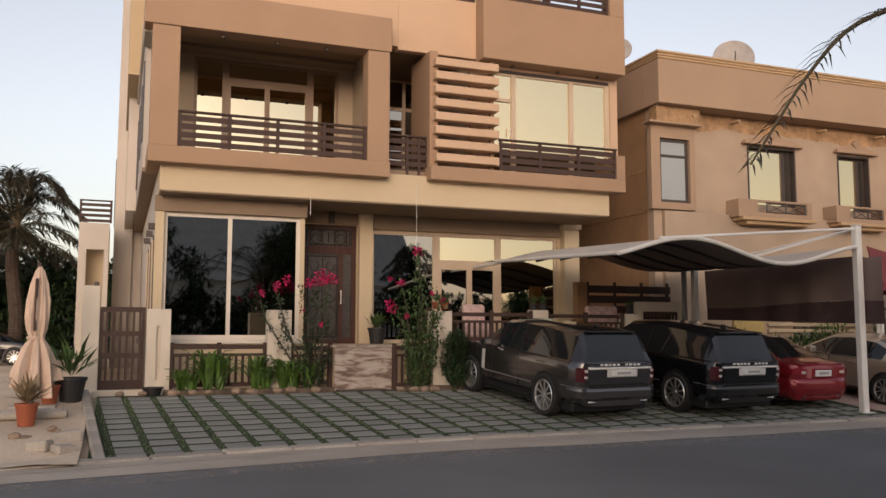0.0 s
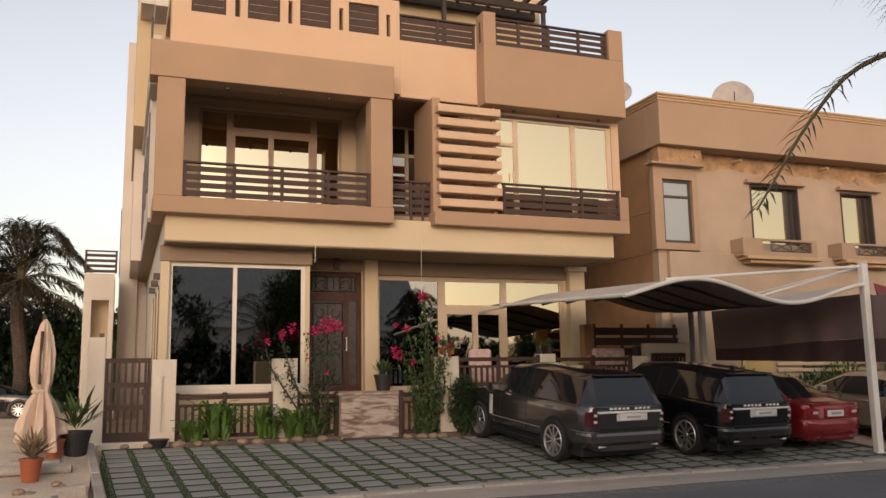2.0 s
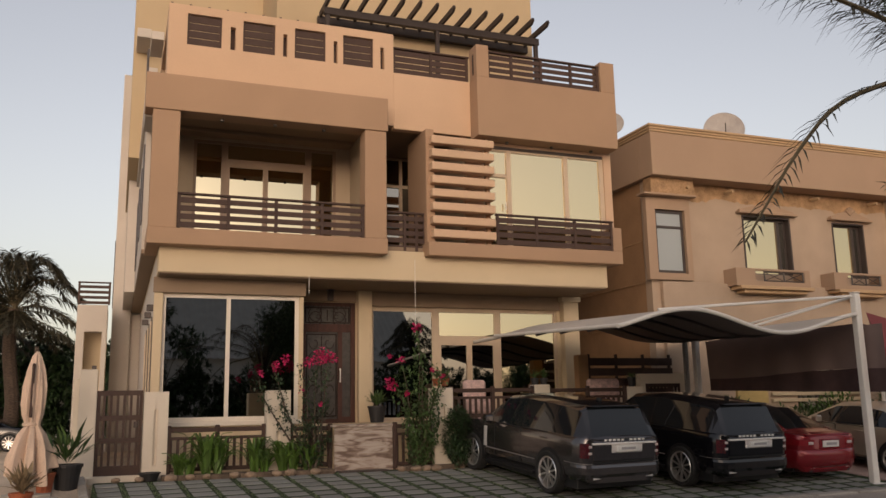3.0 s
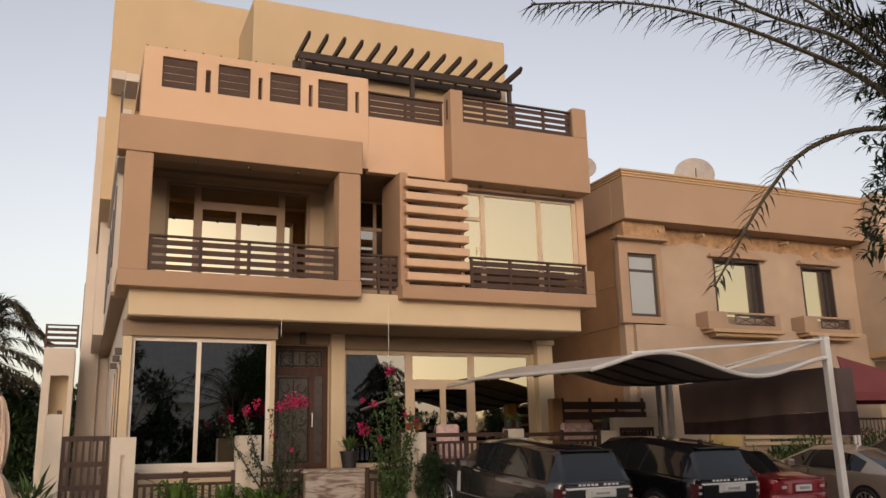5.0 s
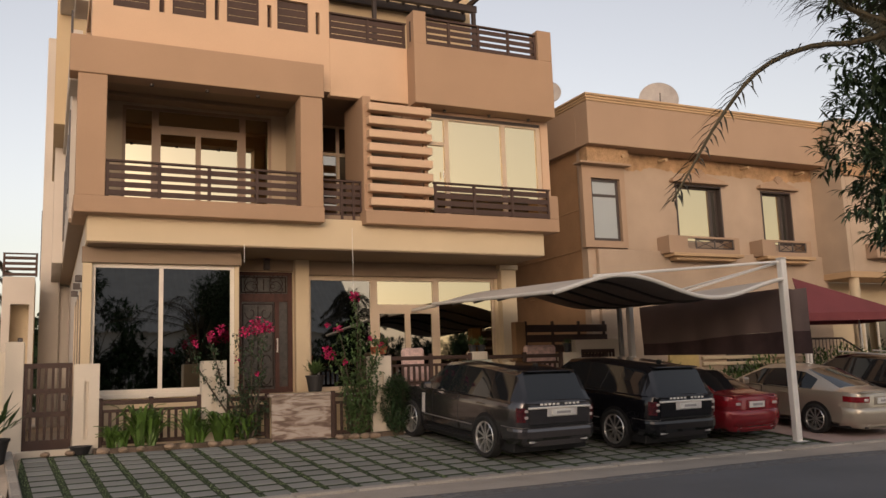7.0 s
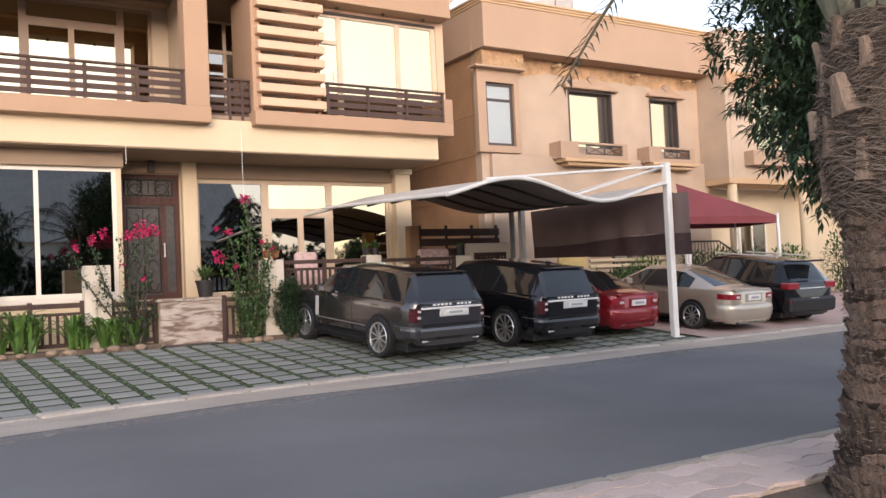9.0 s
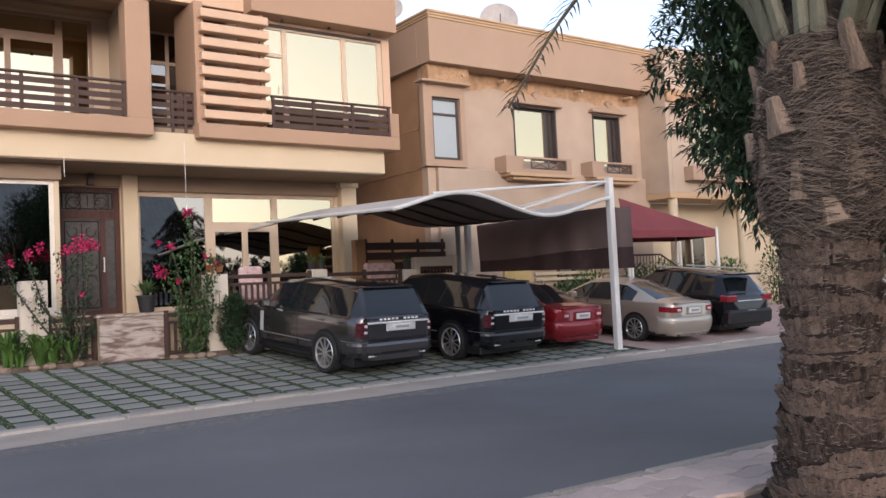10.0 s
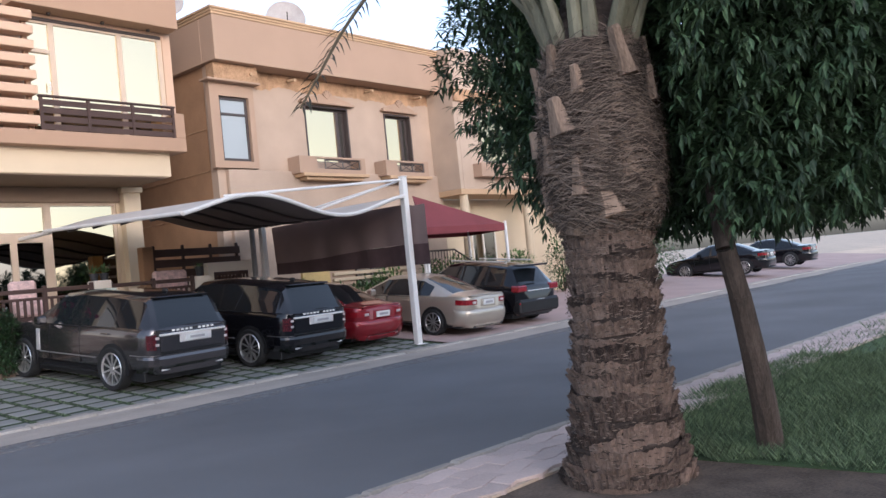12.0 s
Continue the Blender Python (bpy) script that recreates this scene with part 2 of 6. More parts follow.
tagged(obj("road", profile_strip(-150, 250, [3.6, 5.3, 7, 9, 11, 12.9], 0.0, 10), ASPHALT), "worn grey asphalt street without markings", "road", kind="structure")
db = bmesh.new()
rows = []
for i in range(161):
    x = -40 + i
    w = 0.22 * noise.noise((x * 0.35, 2.0, 0)) + 0.12 * noise.noise((x * 1.7, 5.0, 0))
    k = kerb_y(x)
    rows.append([db.verts.new((x, k + e, z)) for e, z in ((-1.4 + w, 0.006), (-0.75, 0.009), (-0.3, 0.012))])
for a, b in zip(rows, rows[1:]):
    for j in range(2):
        db.faces.new((a[j], b[j], b[j + 1], a[j + 1]))
tagged(obj("dusty_road_edge", db, DUST), "sandy dust strip along the street's edge", "road edge", kind="structure")

# thin patchy dust drifting out over the asphalt
THINDUST = material("thin_road_dust", (0.40, 0.36, 0.32), 0.95, 0.14, 0.8, 45, 0.2)
tn, tl = THINDUST.node_tree.nodes, THINDUST.node_tree.links
patch = tn.new("ShaderNodeTexNoise")
patch.inputs["Scale"].default_value = 5.0
patch.inputs["Detail"].default_value = 9
patch.inputs["Roughness"].default_value = 0.7
cut = tn.new("ShaderNodeMapRange")
cut.inputs["From Min"].default_value, cut.inputs["From Max"].default_value = 0.44, 0.66
cut.inputs["To Max"].default_value = 0.75
tl.new(tn["Texture Coordinate"].outputs["Object"], patch.inputs[0])
tl.new(patch.outputs[0], cut.inputs[0])
tl.new(cut.outputs[0], tn["Principled BSDF"].inputs["Alpha"])
tb2 = bmesh.new()
loft(tb2, [[(x * 0.5, kerb_y(x * 0.5) + e + 0.3 * noise.noise((x * 0.4, e, 0)), z) for x in range(-40, 120)] for e, z in ((-2.0, 0.003), (-1.3, 0.004))], closed=False)
tagged(obj("drifted_dust", tb2, THINDUST), "thin patchy dust over the asphalt edge", "dust", kind="structure")

# sandy plot beside the drive
pl = bmesh.new()
R0 = []
for i in range(41):
    x = -20 + 19.6 * i / 40
    R0.append([pl.verts.new((x, y, ground_z(y) + 0.05 + 0.07 * noise.noise((x * 0.8, y * 0.8, 3)) + 0.03 * noise.noise((x * 3, y * 3, 7)))) for y in [12.3 + 0.35 * k for k in range(52)]])
for a, b in zip(R0, R0[1:]):
    for j in range(51):
        pl.faces.new((a[j], b[j], b[j + 1], a[j + 1]))
tagged(obj("sandy_plot", pl, SAND, smooth=True), "uneven sandy plot with rubble", "sand", kind="structure")

# turf bed of the drive, on which the slabs lie
tagged(obj("drive_bed", profile_strip(-0.3, 15.3, [12.85, 13.4, 15, 16.6, 18.3], 0.0, 4), TURF), "turf bed between the slabs of the drive", "turf", kind="structure")
# neighbour's brick drive
tagged(obj("neighbour_drive", profile_strip(15.3, 60, [13.2, 15, 16.6, 18.2, 20.4], 0.012, 4), PINKFAR), "pinkish brick paving before the next house", "paving", kind="structure")

# ---- the villa ----
villa = thing("villa", "three-storey peach villa with framed balconies and roof terrace", "house", 6.4, 20, 0.5)
villa.matrix_world = Matrix.Identity(4)


def slat_rail(name, parent, x0, x1, y, z0, z1, posts, slats=4, top=True, t=0.03, gap=0.45, mat=None, along="x"):
    """A railing of wide flat boards between posts, with a cap rail."""
    mat = mat or BROWN
    b = bx(x0 - 0.02, x1 + 0.02, y - 0.05, y + 0.05, z1 - 0.045, z1, 0.006) if along == "x" else bx(y - 0.05, y + 0.05, x0, x1, z1 - 0.045, z1, 0.006)
    rail = part(name, b, mat, parent)
    for p in posts:
        a = x0 + (x1 - x0) * p
        if along == "x":
            part("post", bx(a - 0.035, a + 0.035, y - 0.035, y + 0.035, z0, z1 - 0.05, 0.004), mat, rail)
        else:
            part("post", bx(y - 0.035, y + 0.035, a - 0.035, a + 0.035, z0, z1 - 0.05, 0.004), mat, rail)
    h = (z1 - 0.06 - z0) / slats
    for k in range(slats):
        s0 = z0 + 0.02 + k * h
        s1 = s0 + h * (1 - gap)
        b = bx(x0, x1, y - t / 2, y + t / 2, s0, s1, 0.004) if along == "x" else bx(y - t / 2, y + t / 2, x0, x1, s0, s1, 0.004)
        part("slat", b, mat, rail)
    return rail


def window(parent, x0, x1, z0, z1, y, mulls=(), trans=(), fw=0.07, frame_mat=None, glass_mat=None, depth=0.08, name="window"):
    """A glazed opening: frame and one pane for each field. y is the outer face of the frame."""
    fm, gm = frame_mat or FRAME, glass_mat or GLASS
    xs = [x0] + list(mulls) + [x1]
    zs = [z0] + list(trans) + [z1]
    def edge(v, k, n):
        return (v, v + fw) if k == 0 else (v - fw, v) if k == n else (v - fw / 2, v + fw / 2)
    ex = [edge(v, k, len(xs) - 1) for k, v in enumerate(xs)]
    ez = [edge(v, k, len(zs) - 1) for k, v in enumerate(zs)]
    fields = [(ex[i][1], ex[i + 1][0], ez[k][1], ez[k + 1][0]) for i in range(len(xs) - 1) for k in range(len(zs) - 1)]
    bm = wall_grid(bmesh.new(), (x0, x1), (z0, z1), fields, y, y + depth)
    w = part(name, bm, fm, parent)
    for i in range(len(xs) - 1):
        for k in range(len(zs) - 1):
            part("pane", bx(xs[i] + fw / 2, xs[i + 1] - fw / 2, y + depth * 0.45, y + depth * 0.45 + 0.012, zs[k] + fw / 2, zs[k + 1] - fw / 2, 0), gm, w)
    return w


# ground floor
part("wall", wall_grid(bmesh.new(), (0.76, 4.08), (0.4, 4.77), [(0.9, 3.98, 1.58, 4.42)], 20.0, 20.25), CREAM, villa, "cream ground-floor wall")
part("wall", wall_grid(bmesh.new(), (4.08, 12.07), (0.4, 4.77), [(4.25, 5.70, 1.45, 4.47), (6.08, 11.52, 1.45, 4.38)], 21.3, 21.55), CREAM, villa)
part("wall", bx(3.88, 4.08, 20.25, 21.3, 0.4, 4.77), CREAM, villa)
part("wall_left", wall_grid(bmesh.new(), (0, 1), (0, 1), [], 0, 1), SIDEWALL, villa).matrix_world = Matrix(((0.2, 0, 0, 0.76), (0, 13, 0, 20.25), (0, 0, 4.9, 0.4), (0, 0, 0, 1)))
part("wall_right", bx(11.87, 12.07, 21.55, 34, 0.4, 8.4), SIDEWALL, villa)
part("wall_back", bx(0.96, 11.87, 33.3, 33.5, 0.4, 14, 0), SIDEWALL, villa)
# added dark strips for the shade on the recessed wall above the openings
part("head_shade_strip", bx(4.1, 5.70, 21.24, 21.297, 4.48, 4.76), SHADEDSOFFIT, villa)
part("head_shade_strip", bx(6.1, 11.6, 21.2, 21.297, 4.39, 4.76), SHADEDSOFFIT, villa)
part("header", bx(0.70, 4.12, 19.9, 20.0, 4.42, 4.77), SHADEDSOFFIT, villa)
part("pilaster", bx(0.72, 0.92, 19.93, 20.0, 0.5, 4.42), CREAM, villa)
part("pilaster", bx(5.72, 6.08, 21.1, 21.3, 1.45, 4.77), CREAM, villa)
part("corner_column", bx(11.62, 12.1, 21.05, 21.3, 1.45, 4.77), CREAM, villa)
part("column_head", bx(11.55, 12.14, 20.98, 21.3, 4.62, 4.76), CREAM, villa)
window(villa, 0.9, 3.98, 1.58, 4.42, 20.04, (2.36,), (), 0.09, WHITEFRAME)
part("window_sill", bx(0.86, 4.05, 19.92, 20.04, 1.47, 1.58), WHITEFRAME, villa)
window(villa, 6.08, 7.90, 1.45, 4.38, 21.34, (), (), 0.10, FRAME)
# brighter warm glass paints in the sky reflection of the upper and right panes
window(villa, 7.90, 9.72, 3.56, 4.38, 21.34, (), (), 0.10, FRAME, BALCONYGLASS)
window(villa, 7.90, 9.72, 1.45, 3.56, 21.34, (8.86,), (), 0.15, FRAME)
window(villa, 9.72, 11.52, 1.45, 4.38, 21.34, (), (), 0.08, FRAME, BALCONYGLASS)
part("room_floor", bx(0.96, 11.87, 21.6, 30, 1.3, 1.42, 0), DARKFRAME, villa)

# front door with carved leaf and fretwork light above
door = part("front_door", wall_grid(bmesh.new(), (4.25, 5.70), (1.45, 4.47), [(4.42, 5.25, 1.55, 3.72), (4.38, 5.58, 3.92, 4.38), (5.36, 5.58, 1.6, 3.72)], 21.36, 21.46), DOORWOOD, villa, "carved dark red-brown wooden door")
part("door_leaf", bx(4.42, 5.25, 21.40, 21.44, 1.55, 3.72, 0), DOORPANEL, door)
part("side_panel", bx(5.36, 5.58, 21.40, 21.44, 1.6, 3.72, 0), DOORPANEL, door)
part("fanlight", bx(4.38, 5.58, 21.40, 21.44, 3.92, 4.38, 0), DOORPANEL, door)


def scrollwork(x0, x1, z0, z1, y, seed):
    """Raised carved scrolls on a panel."""
    bm = bmesh.new()
    cx = (x0 + x1) / 2
    n = 5
    for k in range(n):
        zc = z0 + (z1 - z0) * (k + 0.5) / n
        for s in (-1, 1):
            prev = None
            for i in range(13):
                a = i / 12 * 5.0
                r = (x1 - x0) * 0.22 * (1 - i / 15)
                p = Vector((cx + s * ((x1 - x0) * 0.24 + r * math.cos(a) * 0.9), y, zc + r * 1.3 * math.sin(a) * (1 if (k + seed) % 2 else -1)))
                if prev is not None:
                    tube(bm, prev, p, 0.012, n=5)
                prev = p
    tube(bm, (cx, y, z0 + 0.05), (cx, y, z1 - 0.05), 0.014, n=6)
    for a, b in (((x0, z0), (x1, z0)), ((x1, z0), (x1, z1)), ((x1, z1), (x0, z1)), ((x0, z1), (x0, z0))):
        tube(bm, (a[0], y, a[1]), (b[0], y, b[1]), 0.018, n=5)
    return bm


part("carving", scrollwork(4.46, 5.21, 1.62, 3.66, 21.395, 0), CARVING, door)
part("carving", scrollwork(4.42, 5.54, 3.96, 4.34, 21.395, 1), CARVING, door)
hb = tube(bmesh.new(), (5.30, 21.30, 2.45), (5.30, 21.30, 2.8), 0.015)
box(hb, 5.285, 5.315, 21.30, 21.37, 2.46, 2.49)
box(hb, 5.285, 5.315, 21.30, 21.37, 2.76, 2.79)
part("door_handle", hb, STEELWHITE, door, "polished bar handle")

# porch, terrace
part("porch_floor", bx(4.10, 11.9, 18.75, 21.3, 0.4, 1.45), CREAM, villa)
part("garden_plinth", bx(0.96, 3.9, 20.25, 33, 0.4, 1.4, 0), CREAM, villa)
# slab over the ground floor with cream band
part("band", bx(0.76, 12.0, 19.3, 33.3, 4.79, 5.5), CREAM, villa, "cream band under the balconies")
part("soffit", bx(0.80, 11.96, 19.34, 21.3, 4.765, 4.787, 0), SHADEDSOFFIT, villa)

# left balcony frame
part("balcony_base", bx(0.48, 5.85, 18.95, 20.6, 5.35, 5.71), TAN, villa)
part("balcony_floor", bx(0.9, 6.9, 19.4, 22.5, 5.5, 5.62, 0), SHADEDSOFFIT, villa)
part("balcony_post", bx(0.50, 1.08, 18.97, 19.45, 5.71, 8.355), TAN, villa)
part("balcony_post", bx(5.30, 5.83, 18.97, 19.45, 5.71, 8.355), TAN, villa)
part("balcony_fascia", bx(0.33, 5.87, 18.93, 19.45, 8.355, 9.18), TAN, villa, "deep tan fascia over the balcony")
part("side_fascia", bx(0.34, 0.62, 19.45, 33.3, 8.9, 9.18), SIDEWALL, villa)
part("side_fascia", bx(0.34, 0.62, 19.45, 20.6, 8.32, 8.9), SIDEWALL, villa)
part("balcony_ceiling", bx(0.62, 5.87, 19.45, 21.6, 8.74, 8.84, 0), SHADEDSOFFIT, villa)
part("ceiling_trim", bx(0.64, 5.6, 21.15, 21.6, 8.64, 8.74), SHADEDSOFFIT, villa)
part("balcony_wall", wall_grid(bmesh.new(), (0.62, 5.85), (5.5, 8.74), [(1.58, 5.24, 5.62, 8.58)], 21.6, 21.8), SHADEDWALL, villa)
window(villa, 1.58, 2.35, 5.62, 8.58, 21.64, (), (), 0.08, FRAMEBROWN, BALCONYGLASS)
window(villa, 2.35, 4.50, 5.62, 8.05, 21.64, (3.39,), (), 0.13, FRAMEBROWN, BALCONYGLASS)
window(villa, 2.35, 4.50, 8.05, 8.58, 21.64, (), (), 0.08, FRAMEBROWN, BALCONYGLASS)
window(villa, 4.50, 5.24, 5.62, 8.58, 21.64, (), (), 0.08, FRAMEBROWN, BALCONYGLASS)
bh = tube(bmesh.new(), (2.40, 21.56, 6.75), (2.40, 21.56, 6.95), 0.013)
box(bh, 2.39, 2.41, 21.56, 21.64, 6.84, 6.86)
part("door_handle", bh, DARKFRAME, villa)
part("balcony_wall", bx(5.62, 5.83, 19.45, 21.6, 5.62, 8.74), SHADEDWALL, villa)
part("wall_left", wall_grid(bmesh.new(), (0, 1), (0, 1), [], 0, 1), SIDEWALL, villa).matrix_world = Matrix(((0.2, 0, 0, 0.42), (0, 12.7, 0, 20.6), (0, 0, 3.4, 5.5), (0, 0, 0, 1)))
slat_rail("balcony_railing", villa, 1.08, 5.30, 19.05, 5.73, 6.52, (0.01, 0.26, 0.51, 0.76, 0.99), 4, gap=0.36)
slat_rail("side_railing", villa, 19.46, 20.58, 0.6, 5.73, 6.52, (0.05, 0.95), 4, along="y", gap=0.36)

# recess between the boxes
part("recess_wall", bx(5.83, 8.3, 22.3, 22.5, 5.5, 9.0), SHADEDWALL, villa)
window(villa, 6.15, 8.1, 5.62, 8.75, 22.2, (6.75, 7.25, 7.65), (7.9,), 0.09, FRAME, GLASS)
part("recess_wall", bx(8.1, 8.3, 19.7, 22.3, 5.5, 8.7), SHADEDWALL, villa)
part("recess_wall", bx(5.83, 6.0, 19.5, 22.3, 5.5, 8.6), SHADEDWALL, villa)
part("recess_ceiling", bx(5.9, 8.3, 19.7, 22.5, 8.72, 8.82, 0), SHADEDSOFFIT, villa)
slat_rail("recess_railing", villa, 5.88, 6.95, 19.42, 5.53, 6.5, (0.04, 0.5, 0.78, 0.97), 5, gap=0.34)
# right balcony
part("balcony_base", bx(6.88, 12.31, 18.98, 20.2, 5.38, 5.72), TAN, villa)
part("end_upstand", bx(12.04, 12.31, 18.98, 20.2, 5.72, 6.35), TAN, villa)
part("screen_pier", bx(6.92, 7.14, 19.2, 20.6, 5.70, 8.62), TAN, villa)
for k in range(8):
    z = 5.84 + k * 0.338
    part("louvre", bx(7.0 if k else 7.02, 8.68, 18.98, 19.24, z, z + 0.195), PEACH, villa)
part("louvre_post", bx(8.55, 8.66, 19.24, 19.36, 5.70, 8.6), TAN, villa)
part("bay_wall", wall_grid(bmesh.new(), (8.1, 12.42), (5.5, 8.53), [(8.6, 12.19, 5.62, 8.45)], 19.5, 19.7), PEACH, villa)
window(villa, 8.6, 12.19, 5.62, 8.45, 19.54, (9.34, 11.03), (), 0.13, FRAME, SKYGLASS)
part("blind_housing", bx(8.62, 12.17, 19.505, 19.54, 8.37, 8.45), DARKFRAME, villa)
part("mid_transom", bx(8.72, 9.26, 19.525, 19.6, 7.62, 7.72), FRAME, villa)
hb = tube(bmesh.new(), (9.2, 19.47, 6.75), (9.2, 19.47, 6.95), 0.013)
box(hb, 9.19, 9.21, 19.47, 19.53, 6.84, 6.86)
part("door_handle", hb, STEELWHITE, villa)
slat_rail("balcony_railing", villa, 8.70, 12.05, 19.03, 5.72, 6.52, (0.01, 0.335, 0.665, 0.99), 4, gap=0.3)
part("wall_right", bx(12.1, 12.33, 20.15, 33.3, 5.5, 8.6), SIDEWALL, villa)

# front wall of the second storey and the roof parapet
holes = [(1.18, 1.96, 10.15, 10.92), (2.45, 3.21, 10.15, 10.92), (3.68, 4.44, 10.15, 10.92), (4.88, 5.65, 10.15, 10.92),
         (2.16, 2.28, 10.15, 10.72), (3.40, 3.50, 10.15, 10.72), (4.64, 4.74, 10.15, 10.72), (5.84, 5.94, 10.15, 10.72)]
part("parapet", wall_grid(bmesh.new(), (0.76, 6.18), (8.7, 11.12), holes, 19.45, 19.68), PEACH, villa, "peach parapet with square slatted openings")
part("front_wall", bx(6.18, 8.26, 19.45, 19.68, 8.62, 10.1), PEACH, villa)
for h in holes[:4]:
    bm = bmesh.new()
    n = 4
    for k in range(n):
        z = h[2] + 0.03 + k * (h[3] - h[2] - 0.03) / n
        box(bm, h[0], h[1], 19.52, 19.55, z, z + 0.165, 0.003)
    box(bm, h[0], h[0] + 0.05, 19.50, 19.52, h[2], h[3])
    box(bm, h[1] - 0.05, h[1], 19.50, 19.52, h[2], h[3])
    part("slat_panel", bm, BROWN, villa)
for h in holes[4:]:
    part("slot_panel", bx(h[0], h[1], 19.62, 19.66, h[2], h[3], 0), BROWN, villa)
for i in range(8):
    part("parapet_spike", bx(0.80 + i * 0.42, 0.85 + i * 0.42, 19.54, 19.59, 11.12, 11.19, 0), DARKFRAME, villa)
part("parapet_side", wall_grid(bmesh.new(), (0, 1), (0, 1), [(0.1, 0.75, 0.42, 0.92)], 0, 1), PEACH, villa).matrix_world = Matrix(((0, -0.2, 0, 0.96), (4.5, 0, 0, 19.68), (0, 0, 2.4, 8.7), (0, 0, 0, 1)))
slat_rail("terrace_railing", villa, 6.18, 8.26, 19.55, 10.1, 10.82, (0.02, 0.5, 0.98), 4, gap=0.18)

# upper right box
part("terrace_box", bx(8.26, 12.36, 18.98, 19.5, 8.53, 10.1), TAN, villa, "projecting tan box of the roof terrace")
part("box_ceiling", bx(8.28, 12.34, 19.5, 20.2, 8.53, 8.6), SHADEDSOFFIT, villa)
part("box_side", bx(12.15, 12.38, 19.5, 24, 8.6, 10.1), PEACH, villa)
part("terrace_pier", wall_grid(bmesh.new(), (8.26, 8.60), (10.1, 10.96), [], 18.98, 19.44), TAN, villa)
part("terrace_pier", bx(11.92, 12.36, 18.98, 19.4, 10.1, 10.96), TAN, villa)
part("pier_slot", bx(8.252, 8.26, 19.17, 19.25, 10.2, 10.75, 0), BROWN, villa)
slat_rail("terrace_railing", villa, 8.60, 11.92, 19.1, 10.12, 10.86, (0.01, 0.21, 0.47, 0.74, 0.99), 4, gap=0.36)
part("roof_deck", bx(0.9, 12.2, 19.7, 33.3, 8.9, 9.1, 0), SHADEDSOFFIT, villa)

# penthouse
part("penthouse", bx(3.82, 12.0, 23.0, 32, 9.1, 14.86), ROOFBLOCK, villa, "set-back sand-coloured roof block")
part("stair_tower", bx(0.05, 4.3, 25.6, 33, 9.1, 15.9), ROOFBLOCK, villa)
part("ledge", bx(0.12, 0.5, 24.4, 25.6, 12.35, 12.62), SIDEWALL, villa)
part("ledge", bx(0.45, 0.76, 21.8, 23.0, 11.2, 11.42), SIDEWALL, villa)
part("wall_left", bx(0.42, 0.7, 24.0, 33.3, 8.9, 11.3), SIDEWALL, villa)

# the plain left flank: rear volumes, tall arched windows, sconces
part("rear_volume", bx(-0.22, 0.42, 33.3, 43, 0.4, 14.6), SIDEWALL, villa)
part("rear_volume", bx(0.42, 11.9, 33.5, 43, 0.4, 11.0, 0), SIDEWALL, villa)
part("middle_volume", bx(0.12, 0.42, 28.2, 33.3, 5.5, 12.5), SIDEWALL, villa)
part("overhang_soffit", bx(0.42, 0.9, 20.6, 33.3, 5.40, 5.5), SHADEDSOFFIT, villa)
for yy, z0, z1 in ((22.0, 9.3, 11.0), (26.6, 6.0, 8.0), (35.0, 5.8, 8.4), (38.0, 5.8, 8.4)):
    part("side_slit", bx((-0.26 if yy > 33 else 0.38), (-0.21 if yy > 33 else 0.43), yy, yy + 0.6, z0, z1), DARKFRAME, villa)
for yy, z0, z1 in ((21.2, 6.3, 8.2), (23.4, 6.3, 8.2), (25.6, 6.3, 8.2)):
    part("side_window", bx(0.39, 0.43, yy, yy + 0.6, z0, z1), DARKFRAME, villa)
for yy in (21.2, 23.0, 24.8):
    bm = bmesh.new()
    pts = [(yy + 0.35 + 0.35 * math.cos(a), 3.7 + 0.35 * math.sin(a)) for a in [math.pi * k / 10 for k in range(11)]] + [(yy, 1.6), (yy + 0.7, 1.6)]
    loft(bm, [[(0.735, p, q) for p, q in pts], [(0.78, p, q) for p, q in pts]])
    part("arched_window", bm, GLASS, villa)
    part("arch_trim", bx(0.70, 0.735, yy - 0.1, yy - 0.02, 1.5, 3.9), FRAME, villa)
for yy in (20.8, 22.4, 24.2):
    part("sconce", bx(0.6, 0.76, yy, yy + 0.14, 4.1, 4.25), DARKFRAME, villa)
annex = thing("annex", "low cream side building with a roof railing", "building")
part("wall", wall_grid(bmesh.new(), (-1.3, -0.35), (0.4, 5.4), [(-1.05, -0.5, 1.0, 4.5)], 31.0, 31.3), SIDEWALL, annex)
part("body", bx(-1.3, -0.35, 31.9, 33.3, 0.4, 5.38), CREAM, annex)
part("wall_side", bx(-1.3, -1.1, 31.3, 31.9, 0.4, 5.4), CREAM, annex)
slat_rail("railing", annex, -1.3, -0.3, 31.1, 5.42, 6.2, (0.02, 0.98), 4)

# pergola on the roof terrace
pergola = thing("pergola", "dark timber pergola with slanted rafter ends on the roof terrace", "pergola")
part("back_beam", bx(4.98, 11.75, 22.82, 22.98, 12.78, 13.02), PERGOLA, pergola)
part("front_beam", bx(5.0, 11.75, 22.05, 22.2, 12.72, 12.94), PERGOLA, pergola)
for i in range(14):
    x = 5.06 + i * 0.505
    rb = bmesh.new()
    side = [(22.85, 12.97), (21.3, 12.97), (21.18, 13.06), (21.2, 13.14), (22.85, 13.14)]
    loft(rb, [[(x - 0.035, a, b) for a, b in side], [(x + 0.035, a, b) for a, b in side]])
    part("rafter", rb, PERGOLA, pergola)
